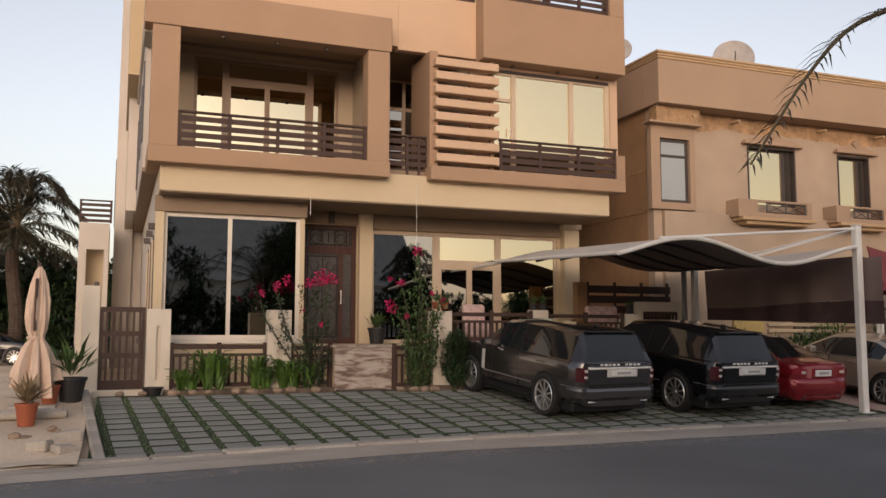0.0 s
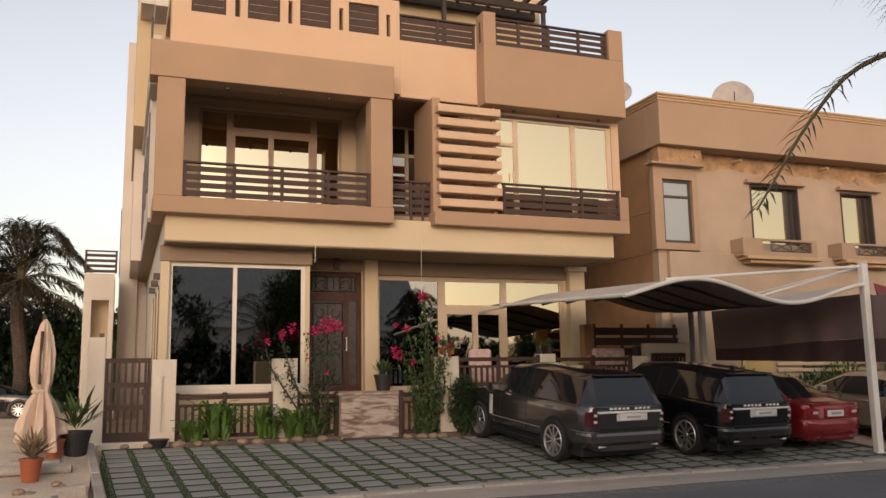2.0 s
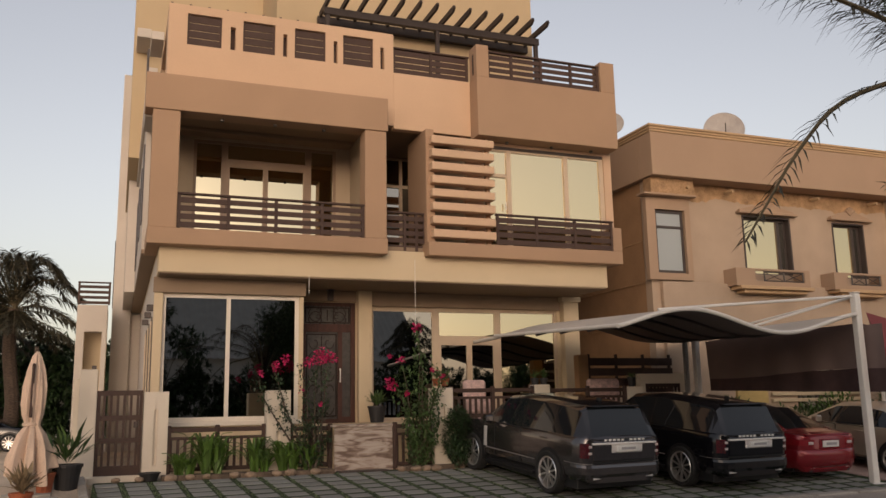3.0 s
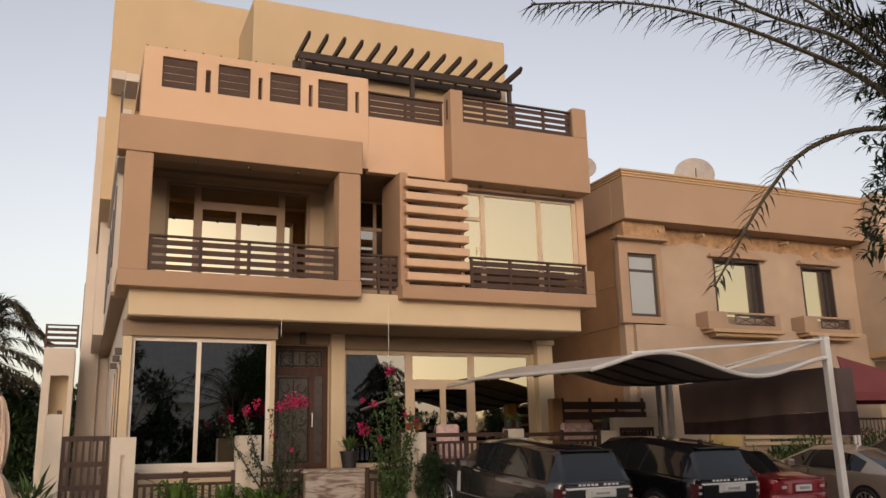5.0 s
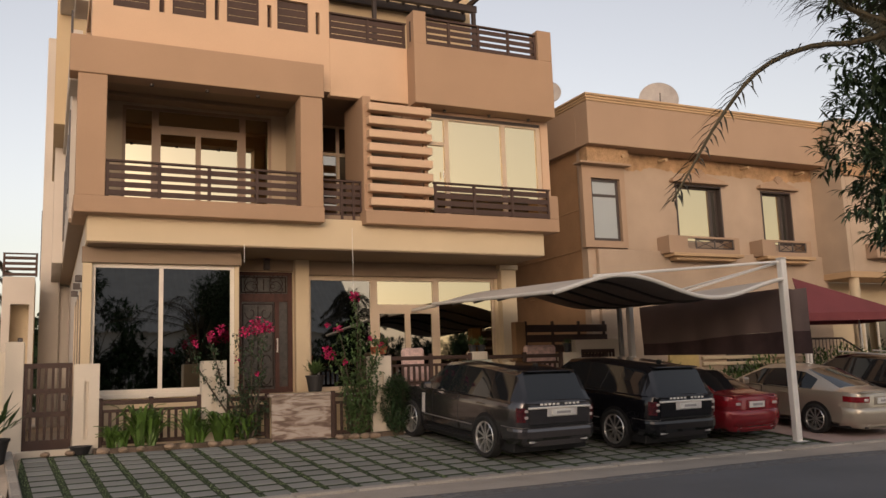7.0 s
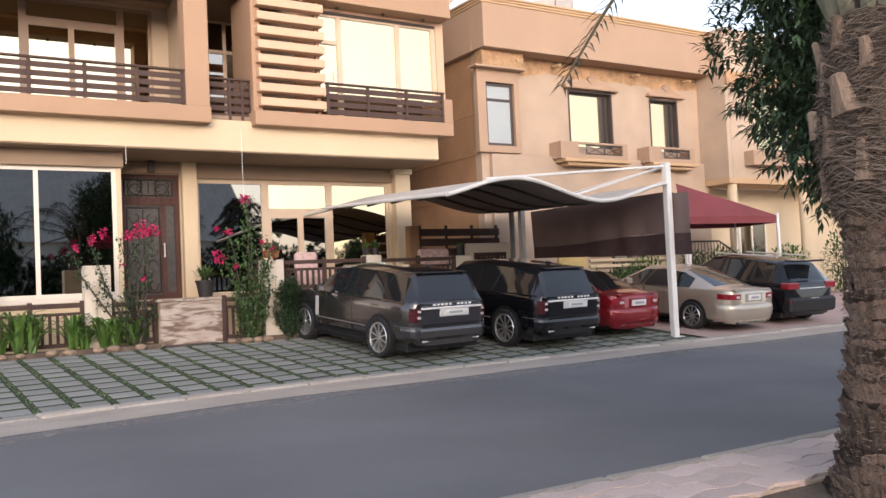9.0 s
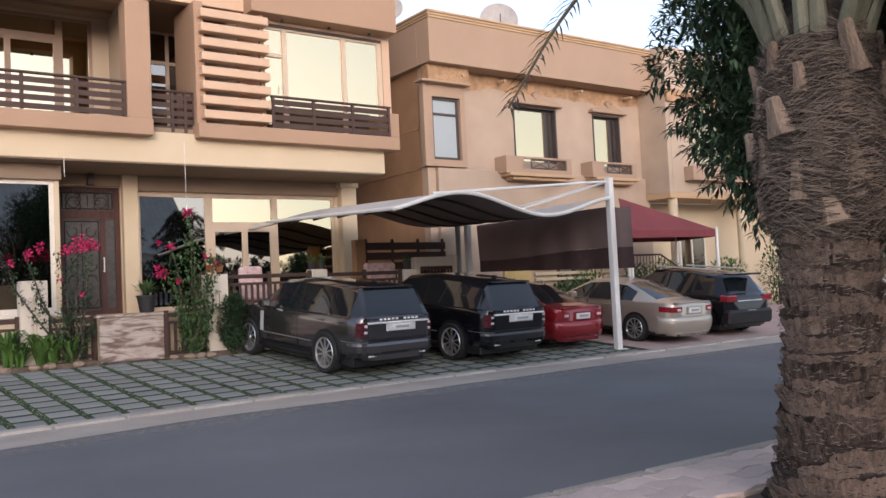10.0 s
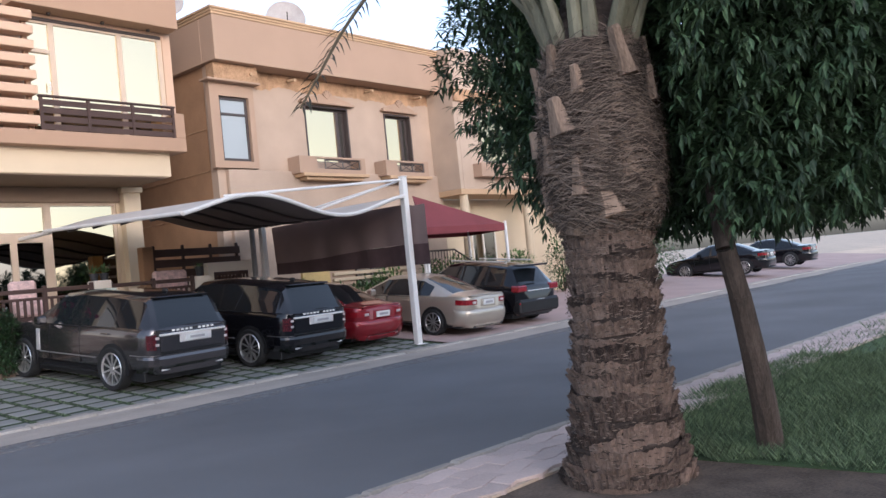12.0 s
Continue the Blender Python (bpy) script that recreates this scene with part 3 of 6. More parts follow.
for x in (5.1, 8.4, 11.65):
    part("post", bx(x - 0.06, x + 0.06, 22.06, 22.18, 9.1, 12.72), PERGOLA, pergola)

# soffit lamps and wall lantern
for x, y, z in ((2.0, 19.2, 8.31), (3.2, 19.2, 8.31), (4.35, 19.2, 8.31), (9.2, 19.3, 8.49), (10.5, 19.3, 8.49), (11.7, 19.3, 8.49)):
    tagged(obj("downlight", tube(bmesh.new(), (x, y, z - 0.03), (x, y, z + 0.02), 0.045, n=12), DARKFRAME), "small dark recessed soffit downlight, unlit", "light", "soffit downlights")
lan = thing("wall_lantern", "black metal wall lantern over the front door", "lantern", 4.95, 21.0, 4.45)
lan.matrix_world = Matrix.Identity(4)
part("cage", bx(4.90, 5.04, 20.95, 21.1, 4.48, 4.74), DARKFRAME, lan)
part("cap", tube(bmesh.new(), (4.97, 21.02, 4.74), (4.97, 21.02, 4.765), 0.12, 0.04, 8), DARKFRAME, lan)
part("bracket", bx(4.95, 4.99, 21.1, 21.3, 4.66, 4.70), DARKFRAME, lan)
for x in (4.05, 6.62):
    tagged(obj("hanging_wire", tube(bmesh.new(), (x, 19.27, 5.3 if x > 6 else 4.82), (x, 19.27, 3.5 if x > 6 else 4.40), 0.006, n=5), STEELWHITE), "thin wire hanging down the front of the villa", "wire")

# ---- fence, gate, planters ----
def gate_post(x0, x1, y0, y1, z0, z1, label):
    t = thing("gate_post", label, "post")
    slot = ((x0 + x1) / 2 - 0.04, (x0 + x1) / 2 + 0.04, z0 + 0.35, z1 - 0.35)
    part("shaft", wall_grid(bmesh.new(), (x0, x1), (z0, z1), [slot], y0, y0 + 0.06), WHITEWALL, t)
    part("core", bx(x0, x1, y0 + 0.063, y1, z0, z1), WHITEWALL, t)
    return t


gate_post(0.58, 1.05, 18.62, 19.0, 0.4, 2.21, "cream rendered gate post with a sunk slot")
gate_post(3.03, 3.53, 18.55, 18.9, 0.4, 2.21, "cream rendered fence post among bougainvillea")
gate_post(6.66, 7.12, 18.22, 18.6, 0.4, 2.22, "cream rendered fence post behind bougainvillea")
bw = thing("boundary_wall", "cream boundary wall running back beside the villa", "wall")
part("pier", bx(-0.66, -0.32, 18.95, 19.3, 0.3, 2.68), WHITEWALL, bw)
part("wall", bx(-0.78, -0.5, 19.3, 31, 0.3, 2.5), WHITEWALL, bw)
part("cap", bx(-0.45, -0.36, 19.0, 19.1, 2.68, 2.76), DARKFRAME, bw)
gate = thing("garden_gate", "closed brown slatted metal garden gate", "gate")
part("gate_frame", wall_grid(bmesh.new(), (-0.32, 0.56), (0.55, 2.25), [(-0.25, 0.5, 0.75, 1.2), (-0.25, 0.5, 1.3, 1.65), (-0.25, 0.5, 1.75, 2.15)], 19.0, 19.06), BROWN, gate)
for i in range(6):
    x = -0.2 + i * 0.128
    part("bar", bx(x, x + 0.05, 19.01, 19.05, 0.7, 2.2, 0.004), BROWN, gate)
part("lock", bx(0.40, 0.48, 18.96, 19.0, 1.5, 1.62), DARKFRAME, gate)
part("threshold", bx(-0.66, 0.58, 18.85, 19.3, 0.38, 0.56), WHITEWALL, gate)


def picket(name, x0, x1, y, z0, z1, label, mid=True):
    t = thing(name, label, "fence", group="low brown garden fences")
    part("top_rail", bx(x0, x1, y - 0.03, y + 0.03, z1 - 0.09, z1), BROWN, t)
    part("bottom_rail", bx(x0, x1, y - 0.025, y + 0.025, z0, z0 + 0.08), BROWN, t)
    part("middle_rail", bx(x0, x1, y - 0.025, y + 0.025, z1 - 0.24, z1 - 0.18), BROWN, t)
    n = max(2, round((x1 - x0) / 0.14))
    for i in range(n):
        x = x0 + (i + 0.5) * (x1 - x0) / n
        part("bar", bx(x - 0.03, x + 0.03, y - 0.015, y + 0.015, z0 + 0.08, z1 - 0.24, 0.003), BROWN, t)
    if mid:
        for x in (x0 + 0.03, (x0 + x1) / 2, x1 - 0.03):
            part("post", bx(x - 0.045, x + 0.045, y - 0.045, y + 0.045, z0 - 0.06, z1 + 0.05), BROWN, t)
    return t


picket("garden_fence", 1.05, 3.03, 18.72, 0.6, 1.47, "low brown barred fence before the bay window")
picket("garden_fence", 3.53, 4.44, 18.66, 0.6, 1.44, "low brown barred fence behind bougainvillea")
picket("garden_fence", 5.78, 6.66, 18.42, 0.55, 1.44, "low brown barred fence behind bougainvillea")
picket("terrace_fence", 7.12, 9.24, 18.40, 1.52, 2.2, "low brown barred fence on the terrace edge")
picket("terrace_fence", 9.62, 11.78, 18.40, 1.52, 2.18, "low brown barred fence on the terrace edge")
tw = thing("terrace_wall", "cream retaining wall of the front terrace", "wall")
part("wall", bx(7.12, 12.3, 18.3, 18.75, 0.4, 1.5), WHITEWALL, tw)
part("pedestal", bx(9.24, 9.62, 18.28, 18.62, 1.5, 2.27), WHITEWALL, tw)
part("pedestal", bx(11.78, 12.2, 18.28, 18.62, 1.5, 2.2), WHITEWALL, tw)
mw = thing("marble_wall", "brown-veined marble wall of the entrance steps", "wall")
part("facing", bx(4.46, 5.78, 18.46, 18.52, 0.42, 1.4), MARBLE, mw)
part("core", bx(4.46, 5.78, 18.523, 18.75, 0.42, 1.4), CREAM, mw)
part("coping", bx(4.40, 5.84, 18.42, 18.75, 1.4, 1.46), MARBLE, mw)
part("step", bx(4.5, 5.6, 18.16, 18.46, 0.4, 0.5), DARKFRAME, mw)
bed = tagged(obj("flower_bed", bx(0.95, 4.4, 18.15, 18.62, 0.4, 0.56), SOIL), "dark earth bed along the garden fence", "flower bed", kind="structure")
tagged(obj("flower_bed", bx(5.85, 7.3, 18.0, 18.24, 0.4, 0.56), SOIL), "dark earth bed along the garden fence", "flower bed", kind="structure")

# side fence between the houses
sf = thing("slat_fence", "tall dark brown slatted fence between the houses", "fence")
for k in range(5):
    part("slat", bx(11.7, 14.36, 20.0, 20.04, 1.72 + k * 0.27, 1.92 + k * 0.27, 0.004), BROWN, sf)
for x in (11.75, 12.6, 13.45, 14.3):
    part("post", bx(x - 0.04, x + 0.04, 20.04, 20.1, 0.4, 3.1), BROWN, sf)
part("end_pillar", bx(11.38, 11.68, 19.95, 20.2, 0.4, 3.08), NBSIDE, sf, "ochre rendered pillar")
lw = thing("side_wall", "low pale wall with a barred opening beside the terrace", "wall")
part("wall", wall_grid(bmesh.new(), (12.95, 14.5), (0.4, 2.56), [(13.15, 14.15, 1.75, 2.26)], 19.5, 19.7), WHITEWALL, lw)
part("wall", bx(12.0, 12.9, 18.9, 19.1, 0.4, 2.0), WHITEWALL, lw)
for i in range(9):
    part("bar", bx(13.19 + i * 0.11, 13.235 + i * 0.11, 19.53, 19.58, 1.75, 2.26, 0.003), BROWN, lw)
part("bar_frame", wall_grid(bmesh.new(), (13.11, 14.19), (1.71, 2.30), [(13.18, 14.12, 1.78, 2.2)], 19.48, 19.497), BROWN, lw)

# ---- the next house ----
nb = thing("neighbour_house", "two-storey orange-tan rendered house with deep fascia", "house")
nholes = [(14.32, 15.30, 5.46, 7.28), (17.52, 19.36, 5.55, 7.36), (21.05, 22.38, 5.55, 7.34)]
part("wall", wall_grid(bmesh.new(), (14.15, 23.6), (0.4, 8.3), nholes, 20.4, 20.7), NEIGHBOUR, nb)
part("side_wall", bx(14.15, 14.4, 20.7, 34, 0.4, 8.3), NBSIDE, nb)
part("rear_wall", bx(14.4, 34, 33.7, 34, 0.4, 8.3, 0), NBSIDE, nb)
fz = bmesh.new()
top, low = [], []
for i in range(120):
    x = 15.5 + 8.0 * i / 119
    top.append((x, 20.394, 8.18))
    low.append((x, 20.394, 7.72 + 0.16 * noise.noise((x * 1.1, 4, 0)) + 0.09 * noise.noise((x * 6, 9, 0))))
loft(fz, [top, low], closed=False)
part("rough_band", fz, NBROUGH, nb, "flaking rough ochre band under the eaves")
part("fascia", bx(13.96, 23.4, 19.76, 20.4, 8.18, 9.45), NBFASCIA, nb)
part("side_fascia", bx(13.96, 14.4, 20.4, 34, 8.18, 9.45), NBFASCIA, nb)
for k, (o, z) in enumerate(((0.03, 9.45), (0.06, 9.52), (0.1, 9.59))):
    part("cornice", bx(13.96 - o, 23.4, 19.76 - o, 20.4, z, z + 0.07), NBCORNICE, nb)
    part("side_cornice", bx(13.96 - o, 14.4, 20.4, 34, z, z + 0.07), NBCORNICE, nb)
part("roof", bx(14.2, 34, 20.4, 34, 8.3, 8.5, 0), NBFASCIA, nb)
part("window_surround", wall_grid(bmesh.new(), (14.0, 15.5), (5.24, 7.7), [(14.30, 15.32, 5.44, 7.30)], 20.24, 20.4), NBFASCIA, nb)
part("surround_head", bx(14.05, 15.55, 20.02, 20.4, 7.72, 8.18), NBROUGH, nb)
part("surround_ledge", bx(13.8, 15.6, 19.98, 20.4, 7.66, 7.72), NBFASCIA, nb)
part("lower_wall", bx(14.42, 23.6, 20.25, 20.4, 0.4, 5.2), NEIGHBOUR, nb)
for k in range(5):
    part("side_joint", bx(14.13, 14.15, 20.75, 33.6, 1.6 + 1.2 * k, 1.63 + 1.2 * k, 0), NBROUGH, nb)
window(nb, 14.32, 15.30, 5.46, 7.28, 20.33, (), (6.80,), 0.07, DARKFRAME, glass_dark("curtained_glass", (0.35, 0.38, 0.38), 0.05, 0.8))
for wx0, wx1, wm, wz in ((17.52, 19.36, 19.0, 7.36), (21.05, 22.38, 22.02, 7.34)):
    # bright and dark reflections of the two panes are set by different glass tints
    window(nb, wx0 + 0.05, wm, 5.55, wz - 0.06, 20.56, (wx0 + 0.16,), (), 0.05, DARKFRAME, SKYGLASS)
    window(nb, wm, wx1 - 0.06, 5.55, wz - 0.06, 20.56, (), (), 0.07, DARKFRAME, GLASS)
    part("reveal", bx(wx1 - 0.055, wx1 - 0.004, 20.38, 20.64, 5.55, wz - 0.06, 0), DARKFRAME, nb)
    part("reveal", bx(wx0 + 0.004, wx0 + 0.05, 20.38, 20.64, 5.55, wz - 0.06, 0), DARKFRAME, nb)
    part("reveal_head", bx(wx0 + 0.004, wx1 - 0.004, 20.38, 20.64, wz - 0.056, wz - 0.004, 0), DARKFRAME, nb)


def pediment(xc, w, z):
    bm = bmesh.new()
    tri = [(-w / 2 - 0.12, 0), (w / 2 + 0.12, 0), (w / 2 + 0.12, 0.05), (0, 0.30), (-w / 2 - 0.12, 0.05)]
    loft(bm, [[(xc + a, 20.28, z + b) for a, b in tri], [(xc + a, 20.4, z + b) for a, b in tri]])
    p = part("pediment", bm, NBFASCIA, nb, "plaster window head with shell ornament")
    part("head_moulding", bx(xc - w / 2 - 0.2, xc + w / 2 + 0.2, 20.2, 20.4, z - 0.08, z), NBFASCIA, p)
    sh = bmesh.new()
    for k in range(5):
        a = radians(30 + 30 * k)
        tube(sh, (xc, 20.27, z + 0.12), (xc + 0.2 * math.cos(a), 20.26, z + 0.16 + 0.22 * math.sin(a)), 0.02, 0.045, 6)
    part("shell", sh, NBFASCIA, p)


def window_box(x0, x1, z0):
    p = part("window_balcony", wall_grid(bmesh.new(), (x0, x1), (z0, z0 + 0.52), [((x0 + x1) / 2 - 0.42 * (x1 - x0) / 1.3 * 0.75, x1 - 0.2, z0 + 0.14, z0 + 0.46)], 19.85, 19.95), NBFASCIA, nb)
    part("tray", bx(x0, x1, 19.95, 20.4, z0, z0 + 0.1), NBFASCIA, p)
    part("cheek", bx(x0, x0 + 0.12, 19.95, 20.4, z0 + 0.1, z0 + 0.52), NBFASCIA, p)
    part("cheek", bx(x1 - 0.12, x1, 19.95, 20.4, z0 + 0.1, z0 + 0.52), NBFASCIA, p)
    part("moulding", bx(x0 + 0.1, x1 + 0.1, 19.78, 20.4, z0 - 0.1, z0), NBCORNICE, p)
    part("moulding", bx(x0 + 0.3, x1 - 0.1, 19.9, 20.4, z0 - 0.2, z0 - 0.1), NBCORNICE, p)
    g = bmesh.new()
    a, b = (x0 + x1) / 2 - 0.3, x1 - 0.22
    for zz in (z0 + 0.17, z0 + 0.43):
        tube(g, (a, 19.9, zz), (b, 19.9, zz), 0.02, n=6)
    for k in range(3):
        xx = a + (b - a) * k / 2
        tube(g, (xx, 19.9, z0 + 0.12), (xx, 19.9, z0 + 0.47), 0.025, n=6)
    for k in range(2):
        xx = a + (b - a) * k / 2
        tube(g, (xx, 19.9, z0 + 0.17), (xx + (b - a) / 2, 19.9, z0 + 0.43), 0.012, n=5)
        tube(g, (xx, 19.9, z0 + 0.43), (xx + (b - a) / 2, 19.9, z0 + 0.17), 0.012, n=5)
    part("grille", g, DARKFRAME, p)


pediment(18.42, 1.84, 7.46)
pediment(21.75, 1.33, 7.46)
window_box(16.68, 19.42, 5.10)
window_box(20.38, 22.5, 5.10)
for x in (15.3, 16.9, 20.2, 22.6):
    part("water_spout", tube(bmesh.new(), (x, 20.3, 7.98), (x, 19.95, 7.95), 0.05, n=8), NBCORNICE, nb)
# projecting wing
PALEWING = material("pale_wing_render", (0.50, 0.385, 0.285), 0.92, 0.09, 0.9, 70, 0.25)
part("wing", wall_grid(bmesh.new(), (23.6, 34), (4.6, 9.7), [(24.9, 27.2, 5.6, 7.3), (29, 31, 5.6, 7.3)], 19.2, 19.5), PALEWING, nb)
part("wing_side", bx(23.4, 23.6, 19.2, 20.4, 4.6, 9.7), PALEWING, nb)
part("wing_floor", bx(23.4, 34, 19.2, 20.7, 4.4, 4.6), NBCORNICE, nb)
part("wing_back", bx(23.6, 34, 20.7, 20.9, 0.4, 4.4), CREAM, nb)
part("wing_column", tube(bmesh.new(), (23.75, 19.4, 0.4), (23.75, 19.4, 4.4), 0.16, n=16), CREAM, nb)
part("wing_column", tube(bmesh.new(), (27.6, 19.4, 0.4), (27.6, 19.4, 4.4), 0.16, n=16), CREAM, nb)
window(nb, 24.9, 27.2, 5.6, 7.3, 19.3, (26.0,), (), 0.07, DARKFRAME, SKYGLASS)
window(nb, 29, 31, 5.6, 7.3, 19.3, (30,), (), 0.07, DARKFRAME, SKYGLASS)
window(nb, 25.5, 27.0, 1.4, 3.2, 20.6, (26.2,), (), 0.07, WHITEFRAME, GLASS)
part("frieze", bx(23.4, 34, 19.1, 19.2, 7.75, 8.2), NBROUGH, nb)
part("wing_window_box", bx(24.2, 27.5, 18.8, 19.2, 5.0, 5.5), NBFASCIA, nb)
# ground floor of the next house seen under the shade roof
window(nb, 18.9, 20.3, 1.5, 2.9, 20.18, (19.6,), (), 0.08, DARKFRAME, GLASS)
dd = bmesh.new()
pts = [(0.55 * math.cos(math.pi * k / 12), 2.0 + 0.55 * math.sin(math.pi * k / 12)) for k in range(13)] + [(-0.55, 0.5), (0.55, 0.5)]
loft(dd, [[(17.2 + a, 20.17, b) for a, b in pts], [(17.2 + a, 20.25, b) for a, b in pts]])
part("arched_door", dd, material("yellow_arch", (0.55, 0.40, 0.16), 0.7), nb, "yellow arched doorway")
for k in range(3):
    part("string_course", bx(17.9, 21.5, 20.15, 20.25, 1.75 + 0.18 * k, 1.85 + 0.18 * k), CREAM, nb)


def dish(x, y, z, r, rz, tilt, label):
    t = thing("satellite_dish", label, "satellite dish")
    bm = bmesh.new()
    rings = []
    for k in range(7):
        q = max(0.02, k / 6)
        rings.append([(r * q * math.cos(a), r * q * math.sin(a), 0.28 * r * q * q) for a in [2 * math.pi * j / 28 for j in range(28)]])
    rings += [[(p[0] * 0.985, p[1] * 0.985, p[2] + 0.015) for p in q] for q in rings[::-1]]
    loft(bm, rings)
    bowl = part("bowl", bm, material("grey_dish_paint", (0.40, 0.37, 0.35), 0.6, 0.12, 3, 30), t, smooth=True)
    bowl.matrix_world = pose(x, y, z, tilt, 0, rz)
    part("mast", tube(bmesh.new(), (x, y + 0.1, 8.45), (x, y + 0.1, z), 0.05), DARKFRAME, t)
    f = part("feed_arm", tube(bmesh.new(), (0, -r, 0.25 * r), (0, 0, r * 0.9), 0.02, n=6), DARKFRAME, t)
    f.matrix_world = bowl.matrix_world.copy()


dish(20.17, 24.0, 11.38, 0.72, -32, 76, "large grey satellite dish on the next roof")
dish(15.75, 24.5, 11.35, 0.45, -32, 76, "grey satellite dish behind the villa's corner")
part("roof_parapet", bx(14.3, 23.4, 26, 26.2, 8.5, 9.95), NBFASCIA, nb)

# ---- carport ----
CURTAINMAT = material("mauve_shade_fabric", (0.23, 0.165, 0.15), 0.95, 0.08, 1.2, 120, 0.15)
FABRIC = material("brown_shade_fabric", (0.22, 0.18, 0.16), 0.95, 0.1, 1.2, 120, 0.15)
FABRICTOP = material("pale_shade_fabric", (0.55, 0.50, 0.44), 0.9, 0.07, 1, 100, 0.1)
PVC = material("white_edge_trim", (0.74, 0.71, 0.66), 0.6, 0.05, 2, 60, 0.05)
MAROON = material("maroon_shade_fabric", (0.20, 0.045, 0.05), 0.9, 0.1, 1, 100, 0.12)
carport = thing("carport", "cantilevered shade carport with a wavy pale fabric roof", "carport")


def roof_z(x, v):
    """Height of the waved sheet: v runs from the street edge (0) to the back edge (1), which stands higher."""
    front = 3.40 + 0.22 * math.cos(2 * math.pi * (x - 10.55) / 4.6)
    back = 3.655 + 0.235 * math.cos(2 * math.pi * (x - 10.8) / 5.6)
    return front * (1 - v) + back * v


def roof_sheet(dz, nx=48, ny=14):
    return [[(8.87 + 5.98 * i / nx, 14.05 + 5.65 * j / ny, roof_z(8.87 + 5.98 * i / nx, j / ny) + dz) for i in range(nx + 1)] for j in range(ny + 1)]


part("roof_fabric", loft(bmesh.new(), roof_sheet(0.0), closed=False), FABRICTOP, carport, "pale fabric", True)
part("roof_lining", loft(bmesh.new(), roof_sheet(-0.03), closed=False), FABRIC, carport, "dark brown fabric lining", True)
er = bmesh.new()
prev = None
for i in range(41):
    p = Vector((8.87 + 5.98 * i / 40, 14.05, roof_z(8.87 + 5.98 * i / 40, 0) - 0.01))
    if prev is not None:
        tube(er, prev, p + (p - prev) * 0.06, 0.045, n=10, caps=False)
    prev = p
part("edge_rail", er, PVC, carport, "white edge trim", True)
part("side_rail", tube(bmesh.new(), (8.87, 14.05, roof_z(8.87, 0)), (8.87, 19.7, roof_z(8.87, 1)), 0.04), PVC, carport)
for k in range(1, 5):
    rb = bmesh.new()
    prev = None
    for i in range(21):
        u, v = i / 20, k / 5
        p = Vector((8.87 + 5.98 * u, 14.05 + 5.65 * v, roof_z(8.87 + 5.98 * u, v) - 0.06))
        if prev is not None:
            tube(rb, prev, p, 0.03, n=6)
        prev = p
    part("roof_rib", rb, DARKFRAME, carport)
part("front_post", bx(14.84, 15.00, 14.02, 14.17, 0.0, 4.06, 0.015), STEELWHITE, carport, "white square steel post")
part("post_cap", bx(14.83, 15.01, 14.01, 14.18, 4.06, 4.08), STEELWHITE, carport)
part("base_plate", bx(14.75, 15.09, 13.95, 14.24, 0.03, 0.07), STEELWHITE, carport)
part("back_post", bx(14.55, 14.70, 19.2, 19.35, 0.4, 3.46), STEELWHITE, carport)
part("back_post", bx(14.2, 14.32, 19.2, 19.3, 0.4, 3.46), material("grey_steel", (0.25, 0.24, 0.23), 0.5), carport)
part("wall_bracket", bx(8.95, 9.05, 19.69, 21.3, 3.46, 3.54), STEELWHITE, carport)
part("stay", tube(bmesh.new(), (14.95, 14.1, 4.0), (10.3, 14.75, 3.67), 0.03), STEELWHITE, carport)
part("stay", tube(bmesh.new(), (14.95, 14.1, 4.0), (13.1, 15.6, 3.38), 0.025), STEELWHITE, carport)
part("stay", tube(bmesh.new(), (14.95, 14.1, 4.0), (14.6, 19.25, 3.5), 0.025), STEELWHITE, carport)
cu = bmesh.new()
rows = []
for k in range(9):
    v = k / 8
    rows.append([(15.06 + 0.05 * math.sin(i * 1.1) * v, 13.6 + 5.8 * i / 30, (3.42 if i > 2 else 3.36) * (1 - v) + (2.42 + 0.04 * math.sin(i * 0.2)) * v) for i in range(31)])
part("side_curtain", loft(cu, rows, closed=False), CURTAINMAT, carport, "mauve-brown hanging side curtain", True)
cu = bmesh.new()
rows = []
for k in range(5):
    v = k / 4
    rows.append([(15.07 + 0.05 * math.sin(i * 1.1), 13.6 + 5.8 * i / 30, 2.45 * (1 - v) + (1.93 + 0.16 * i / 30) * v) for i in range(31)])
part("curtain_hem", loft(cu, rows, closed=False), material("dark_curtain_hem", (0.085, 0.05, 0.05), 0.95), carport, "darker hem band", True)

# maroon tent canopy before the next house
tent = thing("tent_canopy", "maroon pyramid shade canopy on a white post", "canopy")
apex = (19.7, 18.2, 4.19)
cs = [(18.8, 17.0, 3.08), (22.8, 17.0, 3.12), (23.3, 19.0, 3.1), (20.9, 19.0, 3.08)]
tb = bmesh.new()
for a, b in zip(cs, cs[1:] + cs[:1]):
    vs = [tb.verts.new(p) for p in (a, b, apex)]
    tb.faces.new(vs)
    vs = [tb.verts.new(p) for p in (a, b, (b[0], b[1], b[2] - 0.22), (a[0], a[1], a[2] - 0.22))]
    tb.faces.new(vs)
part("fabric", tb, MAROON, tent)
for c in cs:
    part("pole", tube(bmesh.new(), (c[0], c[1], ground_z(c[1])), (c[0], c[1], c[2] + 0.08), 0.05), STEELWHITE, tent)

